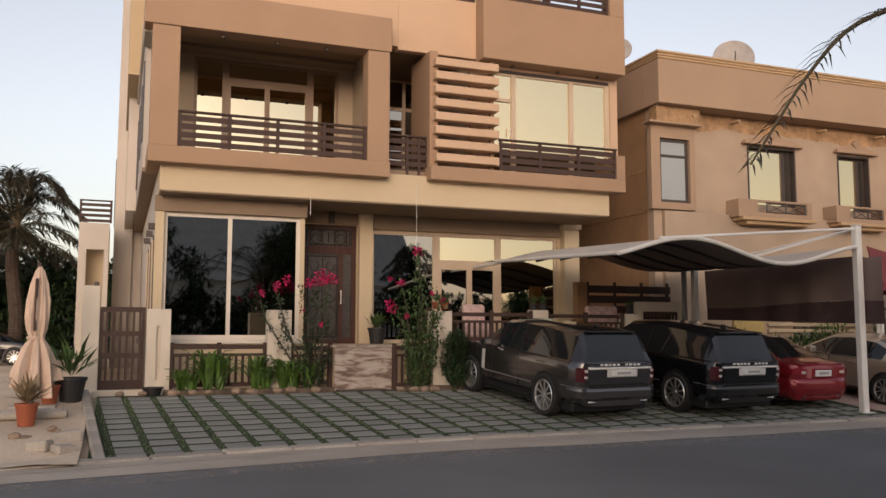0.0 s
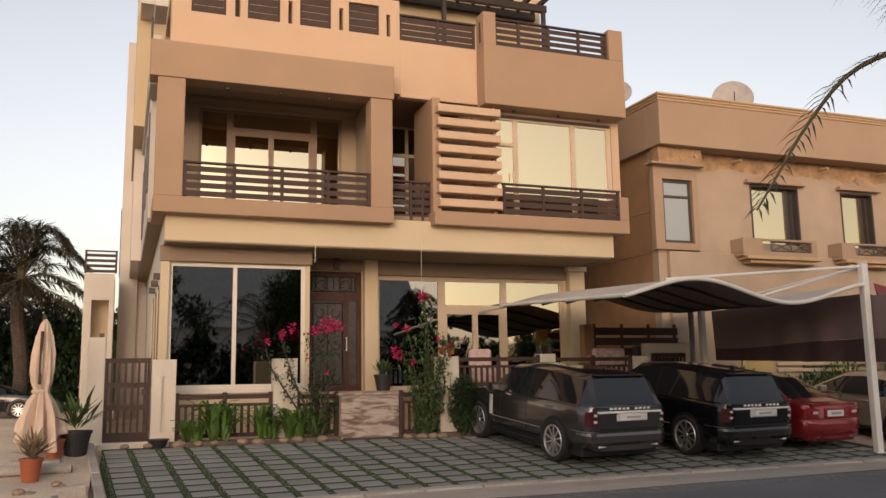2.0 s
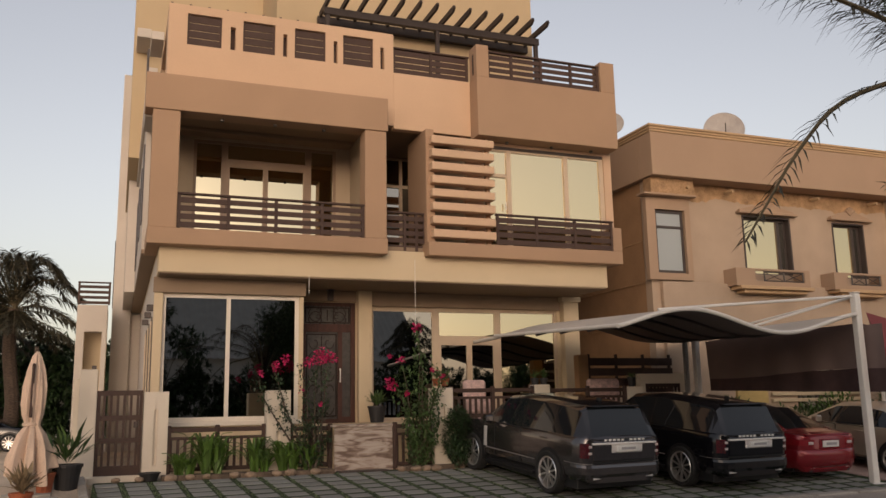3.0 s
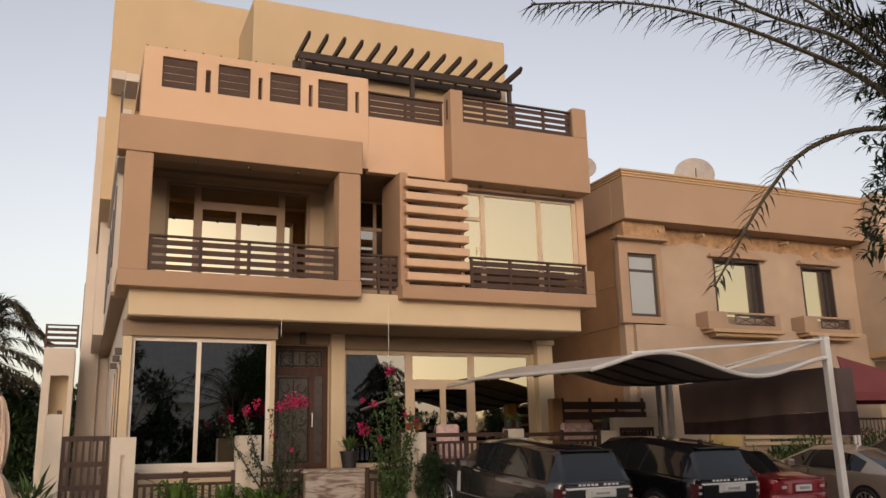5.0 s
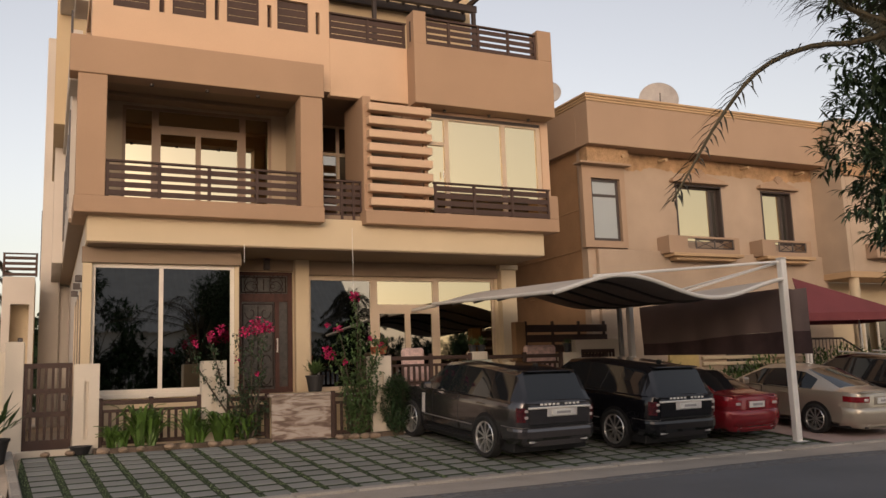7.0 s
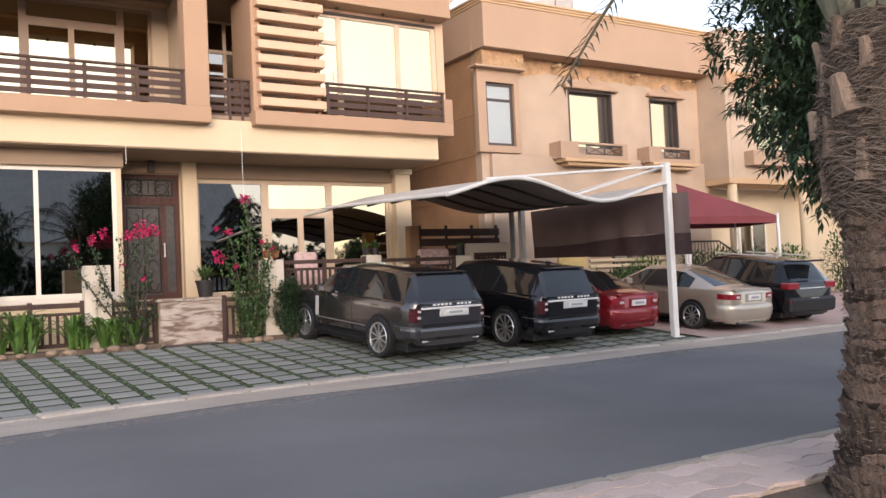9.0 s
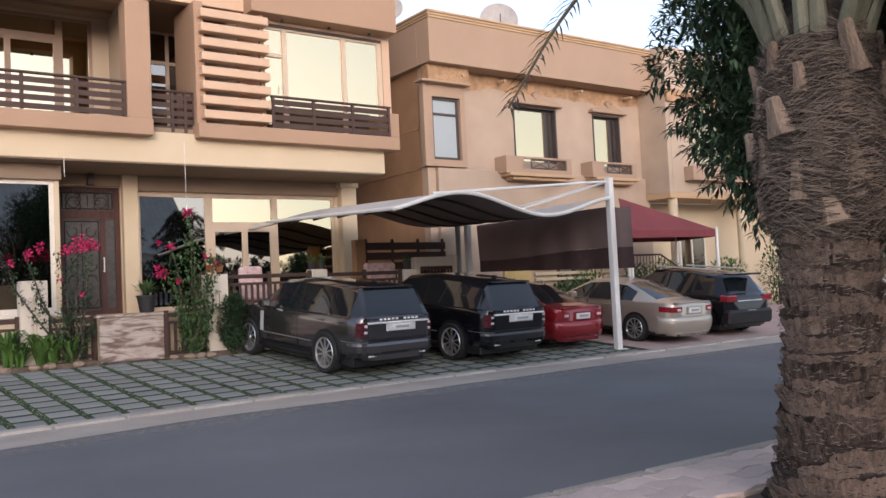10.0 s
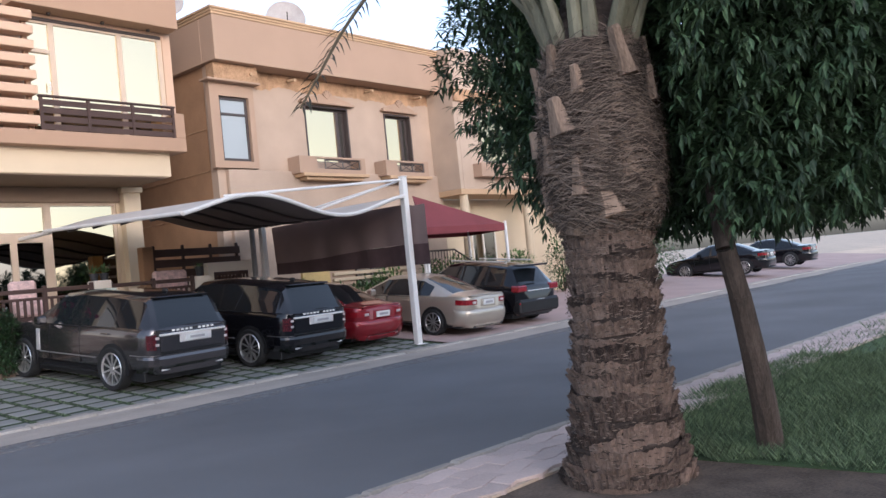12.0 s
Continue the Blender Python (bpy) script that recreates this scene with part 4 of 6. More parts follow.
stair = thing("entrance_stair", "cream entrance stair with a dark metal handrail", "stairs")
for k in range(6):
    part("step", bx(22.4 + 0.3 * k, 24.4, 18.9, 20.2, 0.45 if k == 0 else 1.35 - 0.15 * k, 1.5 - 0.15 * k), CREAM, stair)
part("landing", bx(20.9, 22.4, 18.9, 20.2, 0.45, 1.5), CREAM, stair)
part("handrail", tube(tube(bmesh.new(), (20.9, 18.95, 2.45), (22.4, 18.95, 2.45), 0.03, n=8), (22.4, 18.95, 2.45), (24.2, 18.95, 1.55), 0.03, n=8), DARKFRAME, stair)
for k in range(22):
    x = 20.95 + k * 0.15
    zt = 2.45 if x < 22.4 else 2.45 - 0.5 * (x - 22.4)
    part("baluster", tube(bmesh.new(), (x, 18.95, zt - 0.92), (x, 18.95, zt), 0.012, n=6), DARKFRAME, stair)

# ---- cars ----
TYRE = material("tyre_rubber", (0.018, 0.018, 0.018), 0.85, 0.15, 6, 60, 0.2)
ALLOY = material("alloy_rim", (0.80, 0.79, 0.78), 0.28, 0.06, 4, 60, 0.03, metal=0.9)
BLACKTRIM = material("black_trim", (0.012, 0.012, 0.013), 0.5, 0.1, 4, 60, 0.05)
# only half metallic: the pale base carries part of the bright reflection
CHROME = material("satin_chrome", (0.80, 0.78, 0.76), 0.3, 0.04, 3, 40, 0.02, metal=0.45)
CARGLASS = glass_dark("car_glass", (0.012, 0.015, 0.018), 0.02, 0.5)
CARGLASS.node_tree.nodes["Principled BSDF"].inputs["IOR"].default_value = 1.6
REDLAMP = material("red_tail_lamp", (0.26, 0.012, 0.018), 0.12, 0.1, 5, 40, 0.02, coat=1.0)
DARKLAMP = material("smoked_red_lamp", (0.075, 0.008, 0.012), 0.12, 0.1, 5, 40, 0.02, coat=1.0)
CLEARLAMP = material("clear_lamp", (0.6, 0.52, 0.50), 0.1, 0.06, 5, 40, 0.02, coat=1.0)
GREYTRIM = material("dull_metal_trim", (0.36, 0.34, 0.33), 0.35, 0.05, 4, 40, 0.02, metal=0.5)
PLATE = material("white_number_plate", (0.72, 0.72, 0.70), 0.5, 0.04, 5, 40, 0.02)
BLACKROOF = material("gloss_black_roof", (0.012, 0.011, 0.013), 0.2, 0.08, 2, 60, 0.0, coat=0.8)
INK = material("plate_bars", (0.34, 0.34, 0.35), 0.6, 0.1, 5, 40, 0)


def car_paint(name, c, metal=0.4, rough=0.28, coat=0.8):
    return material(name, c, rough, 0.04, 0.8, 200, 0.0, metal=metal, coat=coat)


def lerp_table(tab, y, k):
    for a, b in zip(tab, tab[1:]):
        if y <= b[0]:
            f = (y - a[0]) / (b[0] - a[0])
            f = max(0.0, f)
            return a[k] + (b[k] - a[k]) * f
    return tab[-1][k]


def wheel(parent, x, y, r, side, spokes=10):
    """Tyre, rim with spokes, brake disc; side is -1 for the left wheel."""
    b = bmesh.new()
    prof = [(0.70 * r, -0.10), (0.76 * r, -0.12), (0.93 * r, -0.125), (r, -0.09), (r, 0.09), (0.94 * r, 0.122), (0.80 * r, 0.12), (0.74 * r, 0.10)]
    n = 28
    rings = [[(x + side * h, y + q * math.cos(2 * math.pi * i / n), r + q * math.sin(2 * math.pi * i / n)) for q, h in prof] for i in range(n)]
    loft(b, rings + rings[:1], closed=True, caps=False)
    w = part("wheel", b, TYRE, parent, "black rubber tyre with alloy rim", True)
    bmesh_rim = bmesh.new()
    pr = [(0.68 * r, -0.09), (0.765 * r, 0.105), (0.72 * r, 0.118), (0.67 * r, 0.06)]
    rings = [[(x + side * h, y + q * math.cos(2 * math.pi * i / n), r + q * math.sin(2 * math.pi * i / n)) for q, h in pr] for i in range(n)]
    loft(bmesh_rim, rings + rings[:1], closed=True, caps=False)
    part("rim", bmesh_rim, ALLOY, w, "", True)
    part("brake_disc", tube(bmesh.new(), (x - side * 0.06, y, r), (x - side * 0.03, y, r), 0.70 * r, n=24), BLACKTRIM, w)
    for i in range(spokes):
        a = 2 * math.pi * i / spokes
        c, s = math.cos(a), math.sin(a)
        b = bmesh.new()
        t = 0.036 * r
        q0 = [(-t * 1.3, 0.14 * r), (t * 1.3, 0.14 * r), (t, 0.72 * r), (-t, 0.72 * r)]
        loft(b, [[(x + side * (0.10 - 0.012 * (v < 0.3 * r)), y + u * c - v * s, r + u * s + v * c) for u, v in q0], [(x + side * 0.045, y + u * c - v * s, r + u * s + v * c) for u, v in q0]])
        part("spoke", b, ALLOY, w)
    part("hub_cap", tube(bmesh.new(), (x + side * 0.05, y, r), (x + side * 0.1, y, r), 0.15 * r, 0.11 * r, 12), ALLOY, w)
    return w


def car(name, label, paint, tab, windows, wscreen, rscreen, W, axles, r, zb, x, y, rz, rear, roofmat=None, arch=BLACKTRIM, spokes=10, size=1.0, pillars=None):
    """tab rows: y, half width factor, belt z, roof z, roof half width factor. windows: (y0, y1) side panes."""
    t = new(name)
    ys = sorted(set([a[0] for a in tab] + [v for w in windows for v in w] + list(wscreen) + list(rscreen)))
    ring = []
    hw = W / 2
    for v in ys:
        wf, zs, zr, rf = (lerp_table(tab, v, k) for k in (1, 2, 3, 4))
        w, wr = hw * wf, hw * rf
        raised = min(1.0, max(0.0, (zr - zs) / 0.3))
        ring.append([(0, zb), (0.82 * w, zb), (0.97 * w, zb + 0.10), (w, 0.45 * zs + 0.55 * zb), (1.0 * w, zs - 0.16), (0.975 * w, zs - 0.02), (0.95 * w, zs + 0.01), (wr, zr - 0.015 - 0.075 * raised), (0.86 * wr, zr - 0.01 - 0.015 * raised), (0.5 * wr, zr + 0.01), (0, zr + 0.015)])
    nseg = len(ring[0]) - 1
    buckets = {}

    def put(key, quad):
        buckets.setdefault(key, []).append(quad)
    for i in range(len(ys) - 1):
        mid = (ys[i] + ys[i + 1]) / 2
        for j in range(nseg):
            key = "body"
            if j == 6:
                if (windows[0][0] if pillars is None else rscreen[0] + 0.06) < mid < wscreen[1] - 0.25:
                    key = "pillar%d" % sum(1 for q in windows if q[0] <= mid)
                for wi, (a, b) in enumerate(windows):
                    if a - 1e-6 < mid < b + 1e-6:
                        key = "side_window%d" % wi
            if j in (7, 8, 9):
                if wscreen[0] < mid < wscreen[1]:
                    key = "windscreen" if j > 7 else "body"
                elif rscreen[0] < mid < rscreen[1]:
                    key = "rear_window" if j > 7 else "body" if pillars is None else "tail_pillar"
                elif rscreen[1] <= mid <= wscreen[0]:
                    key = "roof"
            for s in (1, -1):
                q = [(s * p[0], yy, p[1]) for p, yy in ((ring[i][j], ys[i]), (ring[i][j + 1], ys[i]), (ring[i + 1][j + 1], ys[i + 1]), (ring[i + 1][j], ys[i + 1]))]
                k2 = key + ("L" if s < 0 else "R") if key.startswith(("side", "pillar", "tail")) else key
                put(k2, q)
    for key, quads in buckets.items():
        bm = bmesh.new()
        V = {}
        for q in quads:
            vs = []
            for p in q:
                kk = tuple(round(c, 4) for c in p)
                if kk not in V:
                    V[kk] = bm.verts.new(p)
                if V[kk] not in vs:
                    vs.append(V[kk])
            if len(vs) > 2:
                bm.faces.new(vs)
        if key == "body":
            for ri, yy in ((ring[0], ys[0]), (ring[-1], ys[-1])):
                pts = [(p[0], yy, p[1]) for p in ri] + [(-p[0], yy, p[1]) for p in ri[::-1][1:-1]]
                vs = []
                for p in pts:
                    kk = tuple(round(c, 4) for c in p)
                    if V.get(kk) is None:
                        V[kk] = bm.verts.new(p)
                    if V[kk] not in vs:
                        vs.append(V[kk])
                bm.faces.new(vs)
        g = key.startswith("side") or key in ("windscreen", "rear_window")
        nm = "side_window" if key.startswith("side") else "pillar" if key.startswith("pillar") else "tail_pillar" if key.startswith("tail") else key
        part(nm, bm, CARGLASS if g else (pillars or BLACKTRIM) if nm in ("pillar", "tail_pillar") else (roofmat or paint) if key == "roof" else paint, t, "tinted glass" if g else "", True)
    # arches and wheels
    for ay in axles:
        for s in (-1, 1):
            b = bmesh.new()
            pts = [(ay + (r + 0.07) * math.cos(a), max(zb - 0.02, r + (r + 0.07) * math.sin(a))) for a in [math.pi * (k - 1) / 12 for k in range(15)]]
            loft(b, [[(s * (hw - 0.25), p, q) for p, q in pts], [(s * (hw + 0.004), p, q) for p, q in pts]])
            part("wheel_arch", b, arch, t)
            wheel(t, s * (hw - 0.075), ay, r, s, spokes)
    # shut lines of the doors
    for w0, w1 in windows[-2:]:
        for s in (-1, 1):
            zt = lerp_table(tab, w1, 2) - 0.02
            part("door_seam", box(bmesh.new(), s * (hw * 0.985 - 0.01), s * (hw + 0.0015), w1 + 0.02, w1 + 0.032, zb + 0.12, zt, 0), BLACKTRIM, t)
            part("window_trim", box(bmesh.new(), s * (hw * 0.96 - 0.01), s * (hw * 0.985), w0, w1, zt + 0.015, zt + 0.03, 0.003), BLACKTRIM, t)
    # mirrors
    for s in (-1, 1):
        b = box(bmesh.new(), s * (hw + 0.02), s * (hw + 0.22), wscreen[0] + 0.1, wscreen[0] + 0.28, lerp_table(tab, 0.8, 2), lerp_table(tab, 0.8, 2) + 0.16, 0.03)
        part("wing_mirror", b, paint, t)
        for w0, w1 in windows[:3]:
            if w1 - w0 > 0.6:
                part("door_handle", box(bmesh.new(), s * (hw - 0.01), s * (hw + 0.035), w0 + 0.05, w0 + 0.27, lerp_table(tab, w0, 2) - 0.13, lerp_table(tab, w0, 2) - 0.10, 0.01), paint, t)
    part("underbody", bx(-hw + 0.1, hw - 0.1, ys[0] + 0.25, ys[-1] - 0.25, 0.2, zb + 0.05), BLACKTRIM, t)
    rear(t, hw, ys[0], paint)
    tilt = math.degrees(math.atan(SLOPE))
    t.matrix_world = pose(x, y, ground_z(y), 0, 0, rz) @ pose(0, 0, 0, tilt) @ Matrix.Scale(size, 4)
    return tagged(t, label, "car")


def plate(t, x, y, z, w=0.5, h=0.13):
    p = part("number_plate", bx(x - w / 2, x + w / 2, y - 0.02, y + 0.01, z - h / 2, z + h / 2, 0.004), PLATE, t, "white number plate with blurred figures")
    part("figures", bx(x - w * 0.3, x + w * 0.35, y - 0.024, y - 0.02, z - h * 0.2, z + h * 0.22, 0), INK, p)


RR_PLAN = [(-2.47, 0.62), (-2.455, 0.78), (-2.42, 0.88), (-2.36, 0.94), (-2.26, 0.98), (-2.10, 1.0), (-1.9, 1.0)]


def wrap(hw, rows, y1, y2, off, z0, z1, inset=0.0):
    """A band that follows the rounded rear corner in plan, from y1 to y2, on the side x > 0."""
    pts = []
    for k in range(9):
        y = y1 + (y2 - y1) * (k / 8) ** 1.6
        pts.append((hw * lerp_table(rows, y, 1), y))
    pts = [(pts[0][0] - inset, pts[0][1])] + pts if inset else pts
    return pts, off, z0, z1


def band(side, w):
    pts, off, z0, z1 = w
    b = bmesh.new()
    rings = []
    for x, y in pts:
        rings.append([(side * (x - 0.03), y + 0.03, z0), (side * (x + off), y - off, z0 + 0.008), (side * (x + off), y - off, z1 - 0.008), (side * (x - 0.03), y + 0.03, z1)])
    return loft(b, rings) or b


def rear_offroader(t, hw, y0, paint):
    part("tailgate_panel", bx(-hw + 0.26, hw - 0.26, y0 - 0.018, y0 + 0.05, 0.74, 1.03, 0.012), paint, t)
    part("tailgate_groove", bx(-hw + 0.25, hw - 0.25, y0 - 0.012, y0 + 0.03, 0.70, 0.735), BLACKTRIM, t)
    # chrome strip and letters in white paint, standing in for their bright reflection
    part("tailgate_strip", bx(-hw + 0.24, hw - 0.24, y0 - 0.045, y0 + 0.03, 1.04, 1.078, 0.01), STEELWHITE, t)
    b = bmesh.new()
    loft(b, [[(x, y0 - 0.022, 1.075), (x, y0 + 0.065, 1.185), (x, y0 + 0.12, 1.18), (x, y0 + 0.05, 1.07)] for x in (-hw + 0.27, hw - 0.27)])
    le = part("tailgate_band", b, paint, t)
    for i in range(10):
        if i != 5:
            part("letter_bar", bx(-0.48 + i * 0.1, -0.42 + i * 0.1, y0 - 0.012, y0 + 0.04, 1.105, 1.14, 0), STEELWHITE, le)
    part("plate_surround", bx(-0.32, 0.42, y0 - 0.03, y0 + 0.01, 0.885, 1.04, 0.012), CHROME, t, "chrome plate surround")
    plate(t, 0.05, y0 - 0.03, 0.965, 0.52, 0.11)
    for s in (-1, 1):
        l = part("tail_light", band(s, wrap(hw, RR_PLAN, -2.446, -2.33, 0.010, 0.79, 1.07)), DARKLAMP, t, "dark red wraparound tail light")
        for z in (0.86, 0.98):
            part("lamp_lens", bx(s * (hw - 0.20) - 0.035, s * (hw - 0.20) + 0.035, y0 - 0.006, y0 + 0.03, z, z + 0.05, 0.008), CLEARLAMP, l)
        part("side_vent", box(bmesh.new(), s * (hw - 0.01), s * (hw + 0.008), 0.93, 1.06, 0.60, 1.03, 0.01), CHROME, t, "pale side vent strip")
        part("sill_trim", box(bmesh.new(), s * (hw - 0.01), s * (hw + 0.012), -0.92, 0.96, 0.575, 0.597, 0.01), GREYTRIM, t)
        part("step_board", box(bmesh.new(), s * (hw - 0.16), s * (hw + 0.02), -0.9, 0.95, 0.30, 0.345, 0.015), BLACKTRIM, t)
        part("bumper_trim", band(s, wrap(hw, RR_PLAN, -2.46, -1.92, 0.012, 0.68, 0.70)), GREYTRIM, t)
        part("exhaust_tip", bx(s * 0.62 - 0.1, s * 0.62 + 0.1, y0 + 0.0, y0 + 0.1, 0.40, 0.44, 0.012), CHROME, t)
    b = bmesh.new()
    pl = [(hw * w, y) for y, w in RR_PLAN[:6]]
    outline = [(-x, y) for x, y in pl[::-1]] + pl
    loft(b, [[(x * q, y - d, z) for x, y in outline] for z, q, d in ((0.36, 0.93, -0.10), (0.44, 0.99, 0.0), (0.50, 1.004, 0.028), (0.62, 1.004, 0.032), (0.67, 0.998, 0.012))])
    part("rear_bumper", b, paint, t)
    part("bumper_skirt", bx(-hw + 0.22, hw - 0.22, y0 + 0.10, y0 + 0.5, 0.30, 0.40, 0.05), BLACKTRIM, t)
    part("roof_spoiler", bx(-0.60, 0.60, y0 + 0.26, y0 + 0.5, 1.705, 1.735, 0.012), BLACKROOF, t)
    part("aerial", bx(-0.03, 0.03, y0 + 0.7, y0 + 0.85, 1.77, 1.84, 0.02), BLACKTRIM, t)


def rear_saloon(hl, tail):
    def f(t, hw, y0, paint):
        plate(t, 0, y0 - 0.015, hl - 0.16, 0.46)
        part("plate_recess", bx(-0.32, 0.32, y0 - 0.012, y0 + 0.02, hl - 0.26, hl - 0.06), paint, t)
        for s in (-1, 1):
            l = part("tail_light", band(s, wrap(hw, [(y0 + a, q) for a, q in ((0, 0.64), (0.02, 0.79), (0.08, 0.90), (0.2, 0.96), (0.6, 0.99))], y0, y0 + 0.36, 0.012, hl - 0.20, hl - 0.06, 0.12)), tail, t, "red tail light")
            part("lamp_lens", box(bmesh.new(), s * (hw - 0.40), s * (hw - 0.26), y0 - 0.026, y0, hl - 0.17, hl - 0.11, 0.01), CLEARLAMP, l)
            part("exhaust_tip", box(bmesh.new(), s * 0.5 - 0.07, s * 0.5 + 0.07, y0 + 0.0, y0 + 0.1, 0.27, 0.33, 0.02), CHROME, t)
        plan = [(hw * q, y0 + a) for a, q in ((-0.01, 0.35), (0.0, 0.60), (0.03, 0.76), (0.09, 0.88), (0.2, 0.955), (0.42, 0.995))]
        outline = [(-px, py) for px, py in plan[::-1]] + plan
        bb = bmesh.new()
        loft(bb, [[(px * q, py - d, z) for px, py in outline] for z, q, d in ((0.24, 0.90, -0.10), (0.29, 0.955, -0.02), (0.36, 0.99, 0.035), (0.50, 1.003, 0.06), (0.60, 1.003, 0.055), (0.66, 0.998, 0.03), (0.69, 0.985, -0.01))])
        part("rear_bumper", bb, paint, t, "", True)
        part("bumper_skirt", bx(-hw + 0.3, hw - 0.3, y0 + 0.0, y0 + 0.2, 0.21, 0.28, 0.02), BLACKTRIM, t)
        part("boot_lip", bx(-hw + 0.25, hw - 0.25, y0 + 0.02, y0 + 0.14, hl + 0.01, hl + 0.04, 0.012), paint, t)
    return f


def rear_crossover(t, hw, y0, paint):
    plate(t, 0.05, y0 - 0.03, 0.62, 0.34, 0.16)
    part("tailgate_strip", bx(-0.5, 0.5, y0 - 0.02, y0 + 0.02, 0.93, 0.96), CHROME, t)
    for s in (-1, 1):
        part("tail_light", box(bmesh.new(), s * (hw - 0.42), s * (hw - 0.02), y0 - 0.02, y0 + 0.25, 0.92, 1.10, 0.03), REDLAMP, t, "red tail light")
        part("reflector", box(bmesh.new(), s * (hw - 0.35), s * (hw - 0.05), y0 - 0.05, y0 + 0.02, 0.58, 0.66, 0.02), REDLAMP, t)
        part("exhaust_tip", box(bmesh.new(), s * 0.6 - 0.14, s * 0.6 + 0.14, y0 - 0.05, y0 + 0.1, 0.36, 0.42, 0.02), CHROME, t)
        part("roof_rail", box(bmesh.new(), s * 0.62 - 0.02, s * 0.62 + 0.02, -1.6, 0.3, 1.70, 1.74, 0.01), CHROME, t)
    part("rear_bumper", bx(-hw + 0.05, hw - 0.05, y0 - 0.08, y0 + 0.25, 0.34, 0.72, 0.06), BLACKTRIM, t)
    part("roof_spoiler", bx(-0.6, 0.6, y0 + 0.1, y0 + 0.4, 1.60, 1.65, 0.015), paint, t)


RR = [(-2.47, 0.62, 1.13, 1.14, 0.60), (-2.455, 0.78, 1.14, 1.155, 0.75), (-2.42, 0.88, 1.15, 1.18, 0.82), (-2.36, 0.94, 1.16, 1.26, 0.815), (-2.26, 0.98, 1.16, 1.46, 0.79), (-2.14, 1.0, 1.16, 1.69, 0.755), (-2.02, 1.0, 1.16, 1.735, 0.75), (-1.2, 1.0, 1.16, 1.79, 0.75), (-0.3, 1.0, 1.15, 1.81, 0.75), (0.45, 1.0, 1.14, 1.755, 0.74), (0.8, 1.0, 1.14, 1.55, 0.77), (1.3, 1.0, 1.13, 1.17, 0.90), (1.9, 0.99, 1.08, 1.12, 0.88), (2.3, 0.94, 1.00, 1.05, 0.84), (2.48, 0.84, 0.90, 0.93, 0.76)]
rr_win = [(-2.12, -1.42), (-1.38, -0.42), (-0.36, 0.58)]
GREY = car_paint("grey_metallic", (0.105, 0.098, 0.102), 0.8, 0.2)
BLACKP = material("black_paint", (0.006, 0.006, 0.008), 0.1, 0.04, 0.8, 200, 0.0, coat=0.5, spec=0.4)
REDP = car_paint("red_metallic", (0.26, 0.014, 0.022), 0.3, 0.25)
BEIGE = car_paint("champagne_metallic", (0.52, 0.46, 0.38), 0.6, 0.3)
car("grey_offroader", "dark grey off-road car parked nose to the villa", GREY, RR, rr_win, (0.5, 1.32), (-2.42, -2.12), 1.99, (-1.42, 1.50), 0.405, 0.34, 8.50, 16.42, 7, rear_offroader, BLACKROOF, size=0.97, pillars=BLACKROOF)
car("black_offroader", "glossy black off-road car parked under the carport", BLACKP, RR, rr_win, (0.5, 1.32), (-2.42, -2.12), 1.99, (-1.42, 1.50), 0.405, 0.34, 11.45, 16.3, 6, rear_offroader, BLACKROOF, size=0.97, pillars=BLACKROOF)
SAL = [(-2.32, 0.66, 0.91, 0.92, 0.62), (-2.30, 0.80, 0.93, 0.95, 0.74), (-2.24, 0.90, 0.95, 0.985, 0.79), (-2.12, 0.96, 0.96, 1.01, 0.80), (-1.75, 0.99, 0.97, 1.02, 0.78), (-1.3, 1.0, 0.96, 1.22, 0.72), (-0.85, 1.0, 0.95, 1.39, 0.66), (-0.2, 1.0, 0.94, 1.44, 0.65), (0.35, 1.0, 0.93, 1.39, 0.66), (0.8, 1.0, 0.92, 1.18, 0.74), (1.25, 0.99, 0.90, 0.95, 0.84), (1.9, 0.97, 0.80, 0.84, 0.82), (2.2, 0.90, 0.68, 0.72, 0.76), (2.32, 0.80, 0.58, 0.6, 0.7)]
sal_win = [(-1.25, -0.72), (-0.66, 0.15), (0.2, 0.85)]
car("red_saloon", "red saloon car with a dark roof under the carport", REDP, SAL, sal_win, (0.4, 1.25), (-1.72, -0.85), 1.78, (-1.35, 1.35), 0.33, 0.22, 13.92, 16.75, 4, rear_saloon(0.95, REDLAMP), BLACKROOF)
SAL2 = [(a * 1.055, b, c * 1.03, d * 1.03, e) for a, b, c, d, e in SAL]
sal2_win = [(-1.25, -0.72), (-0.66, 0.15), (0.2, 0.9)]
car("beige_saloon", "champagne metallic saloon car on brick paving", BEIGE, SAL2, sal2_win, (0.42, 1.32), (-1.8, -0.9), 1.84, (-1.4, 1.42), 0.335, 0.22, 17.0, 16.1, 2, rear_saloon(0.99, REDLAMP))
CRS = [(-2.32, 0.70, 1.00, 1.02, 0.66), (-2.29, 0.84, 1.03, 1.06, 0.78), (-2.2, 0.95, 1.06, 1.12, 0.80), (-1.9, 1.0, 1.08, 1.54, 0.70), (-1.75, 1.0, 1.08, 1.62, 0.69), (-0.9, 1.0, 1.06, 1.68, 0.69), (-0.1, 1.0, 1.04, 1.68, 0.69), (0.4, 1.0, 1.03, 1.62, 0.69), (0.8, 1.0, 1.02, 1.40, 0.75), (1.3, 1.0, 1.0, 1.06, 0.86), (1.9, 0.98, 0.94, 0.98, 0.84), (2.25, 0.92, 0.84, 0.88, 0.80), (2.4, 0.82, 0.7, 0.74, 0.72)]
